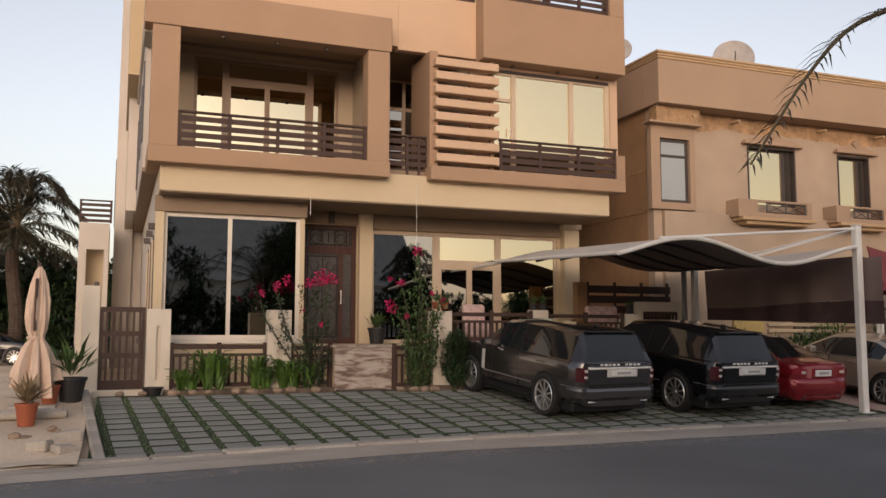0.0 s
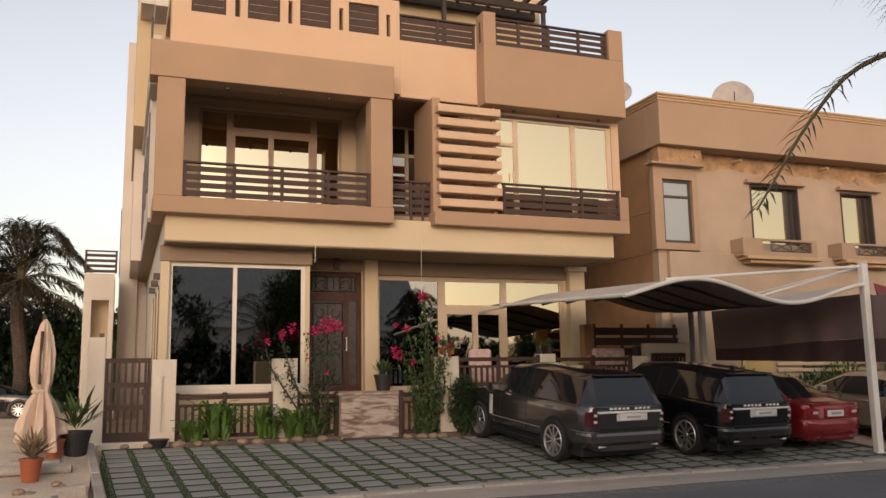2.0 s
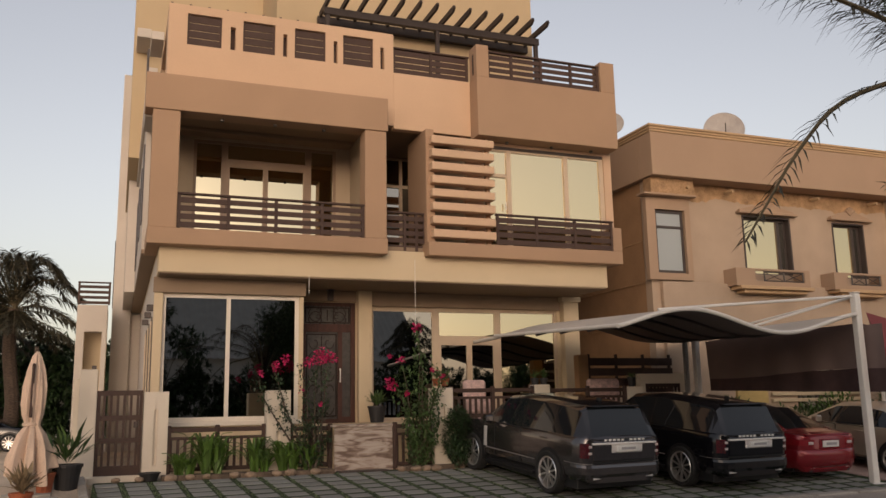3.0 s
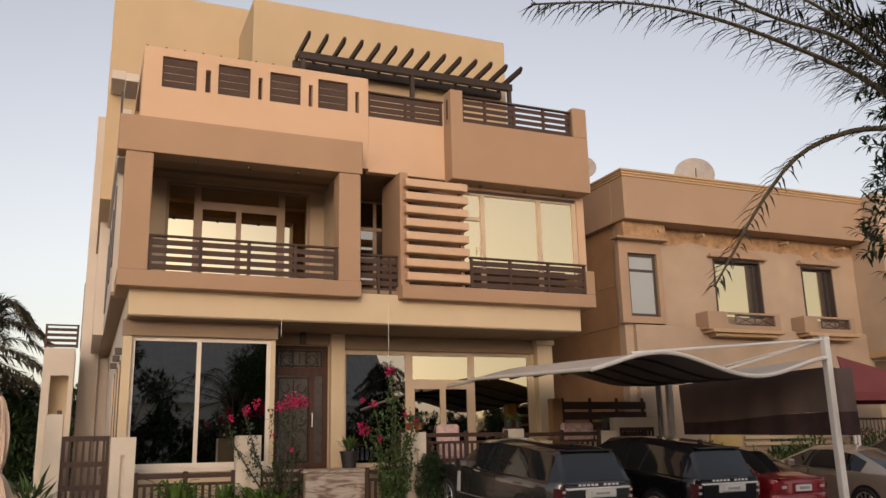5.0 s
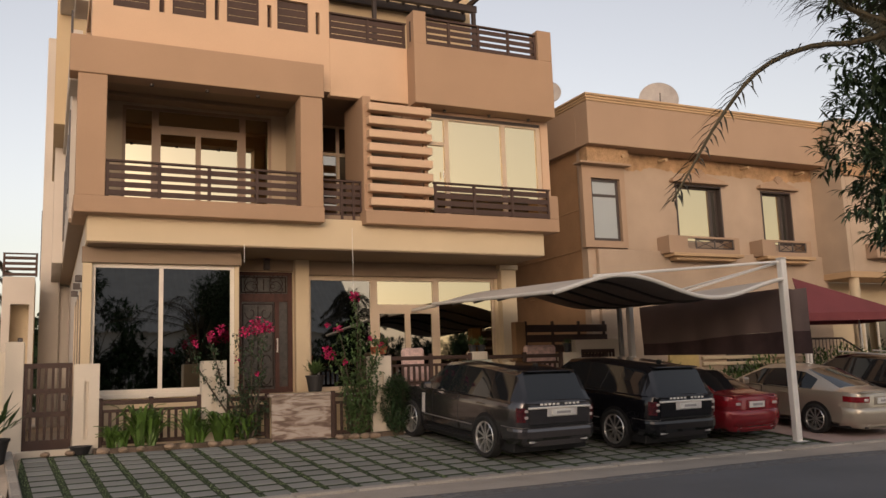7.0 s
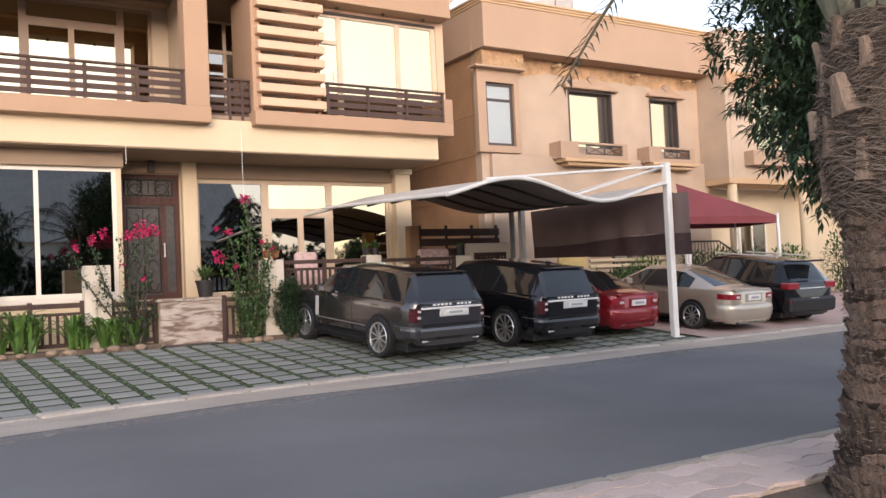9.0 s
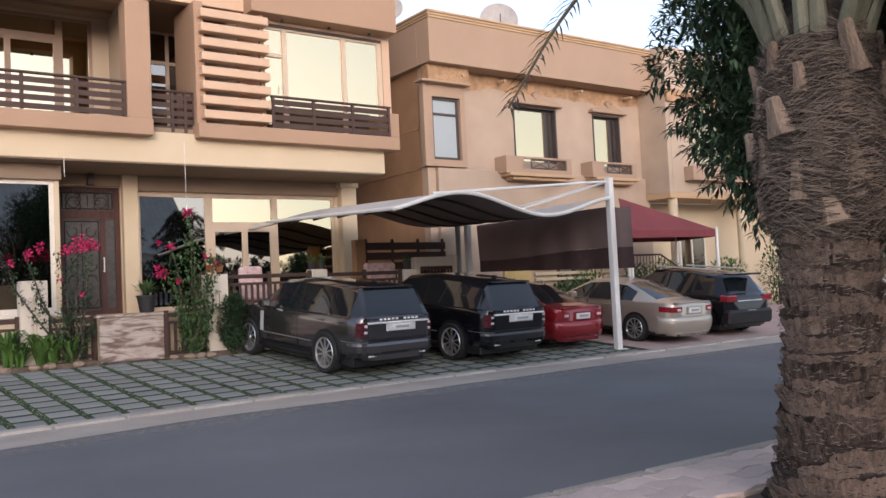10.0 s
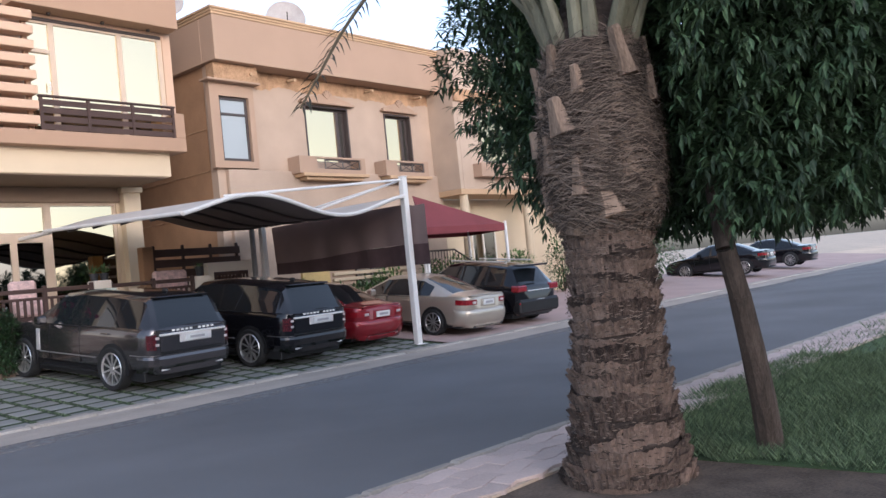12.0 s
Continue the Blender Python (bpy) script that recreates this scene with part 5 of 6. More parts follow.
car("black_crossover", "black crossover car parked on brick paving", BLACKP, CRS, [(-1.7, -1.2), (-1.12, -0.3), (-0.22, 0.6)], (0.45, 1.32), (-2.22, -1.85), 1.88, (-1.38, 1.38), 0.36, 0.28, 19.55, 16.05, -2, rear_crossover)
far_car = car("dark_saloon", "dark saloon parked far off on the sandy plot", BLACKP, SAL, sal_win, (0.4, 1.25), (-1.72, -0.85), 1.78, (-1.35, 1.35), 0.33, 0.22, -4.9, 37.5, 90, rear_saloon(0.95, REDLAMP))
far_car.matrix_world = pose(-4.9, 37.5, 0.44, 0, 0, -95)
c2 = copy_thing(far_car, pose(38, 16.2, 0.3, 0, 0, 5))
tagged(c2, "dark saloon parked far along the street")
c3 = copy_thing(far_car, pose(44, 16.2, 0.3, 0, 0, 5))
tagged(c3, "dark saloon parked farther along the street")

# ---- plants ----
LEAF = material("green_leaf", (0.06, 0.115, 0.033), 0.55, 0.2, 2, 20, 0.05, island=0.6)
LEAFLIGHT = material("bright_leaf", (0.08, 0.16, 0.028), 0.5, 0.2, 2, 20, 0.05, island=0.5)
LEAFDARK = material("dark_leaf", (0.028, 0.062, 0.022), 0.5, 0.25, 2, 20, 0.05, island=0.7)
LEAFTREE = material("street_tree_leaf", (0.06, 0.105, 0.045), 0.6, 0.25, 2, 20, 0.05, island=0.7)
PINK = material("magenta_bract", (0.55, 0.015, 0.12), 0.6, 0.15, 3, 20, 0.02, island=0.4)
BARK = material("grey_brown_bark", (0.12, 0.09, 0.07), 0.95, 0.3, 4, 30, 0.6, stretch=(3, 3, 0.6))
TERRACOTTA = material("terracotta", (0.36, 0.10, 0.045), 0.8, 0.12, 3, 30, 0.15)
BLACKPOT = material("black_plastic_pot", (0.022, 0.022, 0.024), 0.6, 0.1, 3, 30, 0.05)
CANVAS = material("cream_canvas", (0.66, 0.50, 0.39), 0.9, 0.1, 1.5, 50, 0.2)
rng = random.Random(4)


def leaf(bm, p, d, up, L, w, fold=0.15):
    """One pointed leaf from p along d."""
    d = Vector(d).normalized()
    s = d.cross(Vector(up))
    s = s.normalized() if s.length > 1e-3 else Vector((1, 0, 0))
    n = s.cross(d).normalized()
    p = Vector(p)
    a = bm.verts.new(p)
    b = bm.verts.new(p + d * L * 0.45 + s * w / 2 + n * fold * w)
    c = bm.verts.new(p + d * L - n * fold * L * 0.5)
    e = bm.verts.new(p + d * L * 0.45 - s * w / 2 + n * fold * w)
    m = bm.verts.new(p + d * L * 0.5)
    bm.faces.new((a, b, m))
    bm.faces.new((b, c, m))
    bm.faces.new((c, e, m))
    bm.faces.new((e, a, m))


def rand_dir(r, flat=0.0):
    while True:
        v = Vector((r.uniform(-1, 1), r.uniform(-1, 1), r.uniform(-1, 1)))
        if 0.05 < v.length < 1:
            v.z -= flat
            return v.normalized()


def limb(bm, pts, r0, r1, n=7):
    for i, (a, b) in enumerate(zip(pts, pts[1:])):
        f0, f1 = i / (len(pts) - 1), (i + 1) / (len(pts) - 1)
        tube(bm, a, b, r0 + (r1 - r0) * f0, r0 + (r1 - r0) * f1, n, caps=True)


def wander(a, b, n, amp, r):
    a, b = Vector(a), Vector(b)
    return [a + (b - a) * (i / n) + (Vector((r.uniform(-amp, amp), r.uniform(-amp, amp), r.uniform(-amp, amp) * 0.5)) if 0 < i < n else Vector()) for i in range(n + 1)]


def lily(x, y, z, h, n, seed):
    r = random.Random(seed)
    t = thing("lily_clump", "clump of bright green strap leaves in the bed", "plant", group="leafy clumps along the fence")
    bm = bmesh.new()
    for i in range(n):
        a = r.uniform(0, 6.283)
        rad, hh = h * r.uniform(0.12, 0.55), h * r.uniform(0.55, 1.08)
        pts = [(0, 0), (0.18 * rad, 0.38 * hh), (0.5 * rad, 0.74 * hh), (0.9 * rad, 0.95 * hh), (1.35 * rad, hh * r.uniform(0.7, 1.02))]
        wid = [0.018, 0.030, 0.034, 0.024, 0.002]
        ox, oy = r.uniform(-0.07, 0.07), r.uniform(-0.05, 0.05)
        rows = []
        for (d, q), w in zip(pts, wid):
            c = Vector((x + ox + d * math.cos(a), y + oy + 0.7 * d * math.sin(a), z + q))
            sd = Vector((-math.sin(a), math.cos(a), 0)) * w
            rows.append([c - sd, c + Vector((0, 0, -0.014)), c + sd])
        loft(bm, rows, closed=False)
    part("leaves", bm, LEAFLIGHT, t, smooth=True)


for i, (x, h, n) in enumerate(((1.28, 0.42, 26), (1.48, 0.36, 16), (1.80, 0.74, 30), (2.02, 0.66, 24), (2.75, 0.66, 28), (2.95, 0.45, 14), (3.34, 0.58, 26), (3.56, 0.52, 22), (3.86, 0.5, 24))):
    lily(x, 18.36 - 0.02 * (i % 3), 0.54, h * 1.12, int(n * 1.7), i)


def shrub(name, label, base, tips, seed, leaves, flowers, flower_pts, mat=LEAF, leaf_l=0.09, spread=0.22):
    """Woody stems with leaves along them and bract clusters."""
    r = random.Random(seed)
    t = thing(name, label, "shrub")
    st, lf, fl = bmesh.new(), bmesh.new(), bmesh.new()
    lines = []
    for tip in tips:
        pts = wander((base[0] + r.uniform(-0.1, 0.1), base[1] + r.uniform(-0.06, 0.06), base[2]), tip, 5, 0.07, r)
        limb(st, pts, 0.028, 0.006, 6)
        lines.append(pts)
    for i in range(leaves):
        pts = r.choice(lines)
        f = r.random() ** 0.7 * (len(pts) - 1.001)
        k = int(f)
        p = pts[k].lerp(pts[k + 1], f - k) + rand_dir(r) * r.uniform(0, spread)
        leaf(lf, p, rand_dir(r, 0.3), (0, 0, 1), leaf_l * r.uniform(0.7, 1.3), leaf_l * 0.55)
    for c, rad, n in flower_pts:
        for i in range(int(1.4 * n)):
            p = Vector(c) + rand_dir(r) * rad * r.random() ** 0.5
            leaf(fl, p, rand_dir(r), (0, 0, 1), 0.07, 0.065, 0.3)
    tagged(part("stem", st, BARK, t), kind="stuff")
    tagged(part("leaves", lf, mat, t), kind="stuff")
    if flower_pts:
        tagged(part("bract", fl, PINK, t, "magenta bracts"), kind="stuff")
    return t


shrub("bougainvillea", "straggly bougainvillea with magenta bracts by the front steps", (3.95, 18.35, 0.5),
      [(4.05, 18.4, 2.85), (4.3, 18.3, 2.9), (3.7, 18.4, 2.75), (3.1, 18.3, 2.7), (2.8, 18.3, 2.4), (4.2, 18.3, 2.1), (3.3, 18.3, 2.0), (3.75, 18.3, 1.6), (4.3, 18.35, 1.3)], 11, 1500, 0,
      [((4.1, 18.3, 2.92), 0.2, 60), ((4.32, 18.25, 2.88), 0.14, 45), ((3.85, 18.3, 2.8), 0.14, 30), ((3.35, 18.25, 2.85), 0.12, 26), ((3.15, 18.3, 2.72), 0.1, 20), ((2.85, 18.3, 2.55), 0.07, 10), ((4.1, 18.25, 1.9), 0.06, 8), ((3.7, 18.25, 2.2), 0.05, 6)], LEAFDARK, 0.085, 0.16)
shrub("bougainvillea", "tall bougainvillea with magenta bracts against the fence", (6.3, 18.1, 0.5),
      [(6.25, 18.1, 3.5), (6.3, 18.05, 3.1), (5.7, 18.1, 2.3), (5.85, 18.1, 2.8), (6.75, 18.05, 2.6), (6.6, 18.0, 2.2), (6.0, 18.0, 1.7), (6.7, 18.0, 1.6), (6.3, 18.0, 2.0), (6.1, 18.0, 1.2)], 12, 2300, 0,
      [((6.22, 18.05, 3.55), 0.11, 40), ((5.62, 18.05, 2.3), 0.16, 46), ((5.85, 18.1, 2.82), 0.08, 20), ((6.6, 18.05, 2.6), 0.07, 16), ((6.8, 18.05, 2.45), 0.07, 12), ((5.95, 18.0, 2.1), 0.06, 10), ((5.6, 18.1, 2.9), 0.06, 10)], LEAF, 0.10, 0.24)


def bush(name, label, x, y, z, rx, rz_, n, seed, mat=LEAF, L=0.09):
    r = random.Random(seed)
    t = thing(name, label, "shrub")
    lf, st = bmesh.new(), bmesh.new()
    for k in range(9):
        d = rand_dir(r)
        d.z = abs(d.z)
        limb(st, wander((x, y, z), (x + d.x * rx * 0.8, y + d.y * rx * 0.8, z + 0.2 + d.z * rz_ * 1.6), 4, 0.03, r), 0.02, 0.005, 5)
    for i in range(n):
        d = rand_dir(r)
        q = r.random() ** 0.35 * (1 + 0.18 * noise.noise(d * 2.2 + Vector((seed, 0, 0))))
        p = Vector((x + d.x * rx * q, y + d.y * rx * q, z + rz_ * 1.05 + d.z * rz_ * q))
        leaf(lf, p, (d + rand_dir(r) * 0.8).normalized(), (0, 0, 1), L * r.uniform(0.7, 1.3), L * 0.4)
    part("stem", st, BARK, t)
    part("leaves", lf, mat, t)
    return t


bush("round_bush", "dense rounded green bush beside the terrace wall", 7.16, 18.02, 0.5, 0.36, 0.62, 4200, 3, LEAFDARK, 0.08)
for i, (x, y, h) in enumerate(((16.0, 19.6, 0.7), (17.0, 19.4, 0.6), (18.2, 19.2, 0.6), (19.5, 19.4, 0.75), (21.5, 19.2, 0.8), (22.6, 19.0, 0.9), (23.6, 18.6, 0.8), (25.5, 18.6, 0.9), (28.5, 18.6, 1.1))):
    bush("garden_shrub", "leafy green shrub before the next house", x, y, 0.45, 0.7, h, 900, 30 + i, LEAFLIGHT if i % 2 else LEAF, 0.16)
hedge = tagged(bush("far_hedge", "green hedge far along the street", 33, 18.0, 0.4, 2.2, 1.2, 2500, 77, LEAF, 0.22), kind="stuff")

# rocks along the bed
ROCK = material("beige_rock", (0.33, 0.24, 0.17), 0.95, 0.2, 4, 25, 0.5)
for i in range(17):
    x = 0.2 + i * 0.42 if i < 10 else 5.9 + (i - 10) * 0.23 if i < 14 else (-1.9 + 0.5 * (i - 14))
    y = 18.16 if i < 10 else 17.95 if i < 14 else 13.9 + 0.5 * (i - 14)
    bm = bmesh.new()
    bmesh.ops.create_icosphere(bm, subdivisions=2, radius=0.08 + 0.05 * rng.random())
    for v in bm.verts:
        v.co *= 1 + 0.35 * noise.noise(v.co * 6 + Vector((i * 3, 0, 0)))
        v.co.z *= 0.6
    ro = tagged(obj("border_rock", bm, ROCK), "rough beige border rock on the ground", "rock", "rocks along the flower bed")
    ro.matrix_world = pose(x + rng.uniform(-0.1, 0.1), y, ground_z(y) + (0.05 if x > 0 else 0.1), 0, 0, rng.uniform(0, 360))


def pot(name, label, x, y, z, r, h, mat, cat="plant pot"):
    t = thing(name, label, cat)
    b = bmesh.new()
    prof = [(0.72 * r, 0), (0.86 * r, 0.5 * h), (r, 0.88 * h), (1.08 * r, 0.88 * h), (1.08 * r, h), (0.95 * r, h), (0.9 * r, 0.9 * h), (0.01, 0.88 * h)]
    n = 20
    rings = [[(x + q * math.cos(2 * math.pi * i / n), y + q * math.sin(2 * math.pi * i / n), z + k) for i in range(n)] for q, k in prof]
    loft(b, rings)
    part("pot", b, mat, t, smooth=False)
    part("soil", tube(bmesh.new(), (x, y, z + 0.86 * h), (x, y, z + 0.9 * h), 0.9 * r, n=16), SOIL, t)
    return t


def pot_leaves(t, x, y, z, h, n, seed, mat, L):
    r = random.Random(seed)
    b = bmesh.new()
    for i in range(n):
        d = rand_dir(r)
        d.z = abs(d.z) + 0.5
        d.normalize()
        leaf(b, Vector((x, y, z)) + d * h * r.random() * 0.6, d + rand_dir(r) * 0.5, (0, 0, 1), L * r.uniform(0.6, 1.2), L * 0.16)
    part("leaves", b, mat, t)


DRY = material("dry_twigs", (0.30, 0.22, 0.13), 0.9, 0.2, 3, 20, 0.1, island=0.4)
p = pot("terracotta_pot", "terracotta pot with a dried plant on sand", -1.29, 15.5, 0.24, 0.17, 0.36, TERRACOTTA)
pot_leaves(p, -1.29, 15.5, 0.58, 0.35, 70, 5, DRY, 0.4)
p = pot("terracotta_pot", "terracotta pot standing behind the folded parasol", -1.08, 17.3, 0.44, 0.17, 0.34, TERRACOTTA)
p = pot("black_pot", "large black pot with a young palm", -0.74, 17.55, 0.44, 0.26, 0.46, BLACKPOT)
pot_leaves(p, -0.74, 17.55, 0.9, 0.7, 46, 6, LEAF, 0.5)
p = pot("bowl_pot", "dark low bowl at the foot of the gate post", 0.72, 18.3, 0.48, 0.2, 0.16, BLACKPOT)
p = pot("porch_pot", "dark pot with a small shrub on the porch", 6.05, 20.6, 1.45, 0.22, 0.4, BLACKPOT)
pot_leaves(p, 6.05, 20.6, 1.85, 0.4, 160, 7, LEAF, 0.22)
for i, (x, y, z) in enumerate(((9.31, 18.45, 2.27), (9.55, 18.45, 2.27), (11.99, 18.45, 2.2), (6.8, 18.4, 2.27), (7.0, 18.4, 2.27))):
    p = pot("small_pot", "small dark pot with a plant on a pedestal", x, y, z, 0.1, 0.16 if i != 2 else 0.24, BLACKPOT if i < 3 else TERRACOTTA)
    pot_leaves(p, x, y, z + 0.15, 0.22, 60, 20 + i, LEAF, 0.16)

# terrace seats with pink cushions
CUSHION = material("pink_cushion", (0.72, 0.52, 0.49), 0.9, 0.25, 9, 40, 0.2)
for x0, x1, y in ((8.1, 8.7, 19.4), (11.45, 12.4, 19.1)):
    t = thing("terrace_sofa", "pink patterned cushioned seat on the terrace", "sofa", group="seats on the terrace")
    part("seat", bx(x0, x1, y, y + 0.6, 1.62, 1.98, 0.05), CUSHION, t)
    part("backrest", bx(x0, x1, y + 0.5, y + 0.68, 1.98, 2.44, 0.06), CUSHION, t)
    part("base", bx(x0 + 0.04, x1 - 0.04, y + 0.05, y + 0.6, 1.45, 1.62), BROWN, t)

# folded parasol on the sandy plot
par = thing("folded_parasol", "tall folded cream canvas parasol tied at its waist", "parasol")
b = bmesh.new()
n = 96
rings = []
for z, r, amp in ((2.93, 0.025, 0.0), (2.84, 0.075, 0.12), (2.6, 0.125, 0.26), (2.3, 0.16, 0.3), (2.0, 0.165, 0.3), (1.8, 0.155, 0.26), (1.66, 0.125, 0.16), (1.6, 0.125, 0.16), (1.45, 0.20, 0.3), (1.2, 0.28, 0.36), (0.98, 0.34, 0.4), (0.84, 0.35, 0.42)):
    ring = []
    for i in range(n):
        a = 2 * math.pi * i / n
        fold = 0.6 * math.cos(9 * a + 0.9 * z) + 0.4 * math.cos(14 * a - 1.4 * z + 1.0)
        q = r * (1 + amp * fold + 0.1 * noise.noise((3 * math.cos(a), 3 * math.sin(a), z * 2)))
        hem = 0.0 if z > 1.0 else (0.12 * math.cos(4 * a + 0.6) - 0.10 * max(0, math.cos(a - 5.2)) * 1.6)
        ring.append((-1.33 + q * math.cos(a), 17.3 + q * math.sin(a), z + hem))
    rings.append(ring)
loft(b, rings, caps=False)
part("canopy", b, CANVAS, par, smooth=True)
b = bmesh.new()
loft(b, [[(-1.36 + q * math.cos(2 * math.pi * i / 24), 17.3 + q * math.sin(2 * math.pi * i / 24), z) for i in range(24)] for q, z in ((0.135, 1.60), (0.15, 1.63), (0.135, 1.66))], caps=False)
part("tie_band", b, CANVAS, par)
part("pole", tube(bmesh.new(), (-1.36, 17.3, 0.4), (-1.36, 17.3, 3.02), 0.025), BARK, par)
part("base", bx(-1.75, -0.95, 16.9, 17.6, 0.36, 0.44), KERB, par, "grey concrete base slabs")
part("cover_strip", bx(-1.385, -1.335, 17.09, 17.22, 1.75, 2.7), BROWN, par)
part("finial", tube(bmesh.new(), (-1.33, 17.3, 2.92), (-1.33, 17.3, 3.0), 0.03, 0.015), BARK, par)

for i in range(14):
    bm = bmesh.new()
    bmesh.ops.create_icosphere(bm, subdivisions=1, radius=0.06 + 0.09 * rng.random())
    for v in bm.verts:
        v.co *= 1 + 0.5 * noise.noise(v.co * 7 + Vector((i * 5, 1, 0)))
        v.co.z *= 0.55
    x, y = rng.uniform(-3.2, -0.75), rng.uniform(13.3, 17.0)
    ro = tagged(obj("rubble_stone", bm, ROCK if i % 3 else KERB), "broken stone lying on the sand", "rubble", "rubble on the sandy plot")
    ro.matrix_world = pose(x, y, ground_z(y) + 0.07, rng.uniform(-20, 20), 0, rng.uniform(0, 360))

for bxx, byy, w, d, h, a in ((-0.62, 14.3, 0.42, 0.22, 0.16, 12), (-0.95, 13.75, 0.34, 0.2, 0.15, -25), (-0.62, 13.55, 0.3, 0.24, 0.12, 30), (-1.9, 14.1, 0.3, 0.2, 0.1, 8), (-2.6, 13.6, 0.5, 0.25, 0.12, -6)):
    bm = bx(-w / 2, w / 2, -d / 2, d / 2, 0, h, 0.02)
    for v in bm.verts:
        v.co += Vector((noise.noise(v.co * 9), noise.noise(v.co * 11 + Vector((3, 0, 0))), noise.noise(v.co * 8))) * 0.03
    ob = tagged(obj("kerb_block", bm, KERB), "broken pale concrete kerb block on the sand", "block", "broken kerb blocks")
    ob.matrix_world = pose(bxx, byy, ground_z(byy) + 0.02, rng.uniform(-6, 6), rng.uniform(-6, 6), a)
for yy, x0, x1 in ((15.9, -1.95, -0.72), (16.08, -1.8, -0.8)):
    t = thing("grey_pipe", "grey plastic pipe lying on the sand", "pipe", group="pipes lying on the sand")
    part("tube", tube(bmesh.new(), (x0, yy, ground_z(yy) + 0.12), (x1, yy + 0.05, ground_z(yy) + 0.12), 0.07, n=16), KERB, t)
    for xe in (x0, x1):
        part("end_cap", tube(bmesh.new(), (xe - 0.015, yy if xe == x0 else yy + 0.05, ground_z(yy) + 0.12), (xe + 0.015, yy if xe == x0 else yy + 0.05, ground_z(yy) + 0.12), 0.05, n=12), BLACKPOT, t)
notice = thing("fence_notice", "small dark notice with pale writing on the fence", "sign")
part("board", bx(6.05, 6.62, 18.36, 18.375, 1.16, 1.50, 0.004), DARKFRAME, notice)
for k, (w0, w1) in enumerate(((6.10, 6.55), (6.16, 6.48))):
    part("writing_bar", bx(w0, w1, 18.354, 18.36, 1.38 - 0.12 * k, 1.42 - 0.12 * k, 0), STEELWHITE, notice)

# ---- date palms ----
FIBRE = material("palm_fibre", (0.085, 0.06, 0.046), 0.97, 0.35, 9, 60, 0.8, stretch=(1, 1, 2.5))
BOOT = material("cut_leaf_base", (0.34, 0.24, 0.17), 0.9, 0.3, 4, 30, 0.5, stretch=(3, 3, 0.7), per_object=0.5)
STRAND = material("grey_palm_strands", (0.23, 0.175, 0.135), 0.95, 0.3, 6, 40, 0.3, island=0.9)
BOOTOLD = material("weathered_leaf_base", (0.235, 0.165, 0.125), 0.95, 0.45, 9, 55, 1.0, dark=(0.045, 0.03, 0.023), stretch=(2.2, 2.2, 0.55), per_object=0.35)
FROND = material("dull_palm_leaf", (0.045, 0.042, 0.025), 0.6, 0.2, 2, 20, 0.05, island=0.4)
MIDRIB = material("palm_midrib", (0.11, 0.088, 0.05), 0.7, 0.15, 3, 20, 0.1)


def boot_mesh(name, w, L, t):
    bm = bmesh.new()
    rings = []
    for f, ww, tt, out in ((0, 1.25, 1.0, 0), (0.3, 0.95, 0.95, 0.05), (0.65, 0.72, 0.8, 0.13), (0.93, 0.62, 0.62, 0.23), (1.0, 0.5, 0.36, 0.26)):
        a, c = w * ww / 2, t * tt
        rings.append([(-a, -out * L, f * L), (-a * 0.5, -out * L - c, f * L), (a * 0.5, -out * L - c, f * L), (a, -out * L, f * L), (0, -out * L + 0.35 * c, f * L)])
    loft(bm, rings)
    me = bpy.data.meshes.new(name)
    bmesh.ops.recalc_face_normals(bm, faces=bm.faces)
    bm.to_mesh(me)
    bm.free()
    return me


def frond(t, pts, width, n, seed, droop=0.35, lw=0.022):
    """A feather leaf: a curved midrib with narrow leaflets on both sides."""
    r = random.Random(seed)
    P = [Vector(p) for p in pts]

    def at(f):
        # a smooth curve through the given points
        k = min(int(f * (len(P) - 1)), len(P) - 2)
        u = f * (len(P) - 1) - k
        p0, p1, p2, p3 = P[max(k - 1, 0)], P[k], P[k + 1], P[min(k + 2, len(P) - 1)]
        return 0.5 * (2 * p1 + (p2 - p0) * u + (2 * p0 - 5 * p1 + 4 * p2 - p3) * u * u + (3 * p1 - p0 - 3 * p2 + p3) * u ** 3)
    rb, lb = bmesh.new(), bmesh.new()
    line = [at(i / 24) for i in range(25)]
    limb(rb, line, 0.026, 0.006, 6)
    for i in range(n):
        f = 0.1 + 0.9 * i / n
        c = at(f)
        d = (at(min(1, f + 0.02)) - at(max(0, f - 0.02))).normalized()
        s = d.cross(Vector((0, 0, 1)))
        s = s.normalized() if s.length > 0.05 else Vector((1, 0, 0))
        for sg in (-1, 1):
            L = width * (0.45 + 0.55 * math.sin(math.pi * min(1, f * 0.8 + 0.18))) * r.uniform(0.75, 1.15)
            v = (s * sg * 0.75 + d * r.uniform(0.5, 0.9) + Vector((0, 0, r.uniform(0.25, -droop * 2)))).normalized()
            leaf(lb, c, v, (0, 0, 1), L, lw, 0.3)
    fr = part("frond", lb, FROND, t, "dusty green feather leaf")
    part("midrib", rb, MIDRIB, fr)


palm = thing("date_palm", "date palm with a shaggy trunk of cut leaf bases", "palm tree")
PX, PY = 5.77, 3.55
prof = [(-0.1, 0.52), (0.1, 0.47), (0.4, 0.41), (0.8, 0.37), (1.2, 0.345), (1.6, 0.335), (1.85, 0.345), (2.0, 0.385), (2.2, 0.425), (2.5, 0.445), (2.9, 0.41), (3.15, 0.36), (3.4, 0.27), (3.7, 0.18), (4.0, 0.1)]


def trunk_r(z):
    return lerp_table(prof, z, 1)


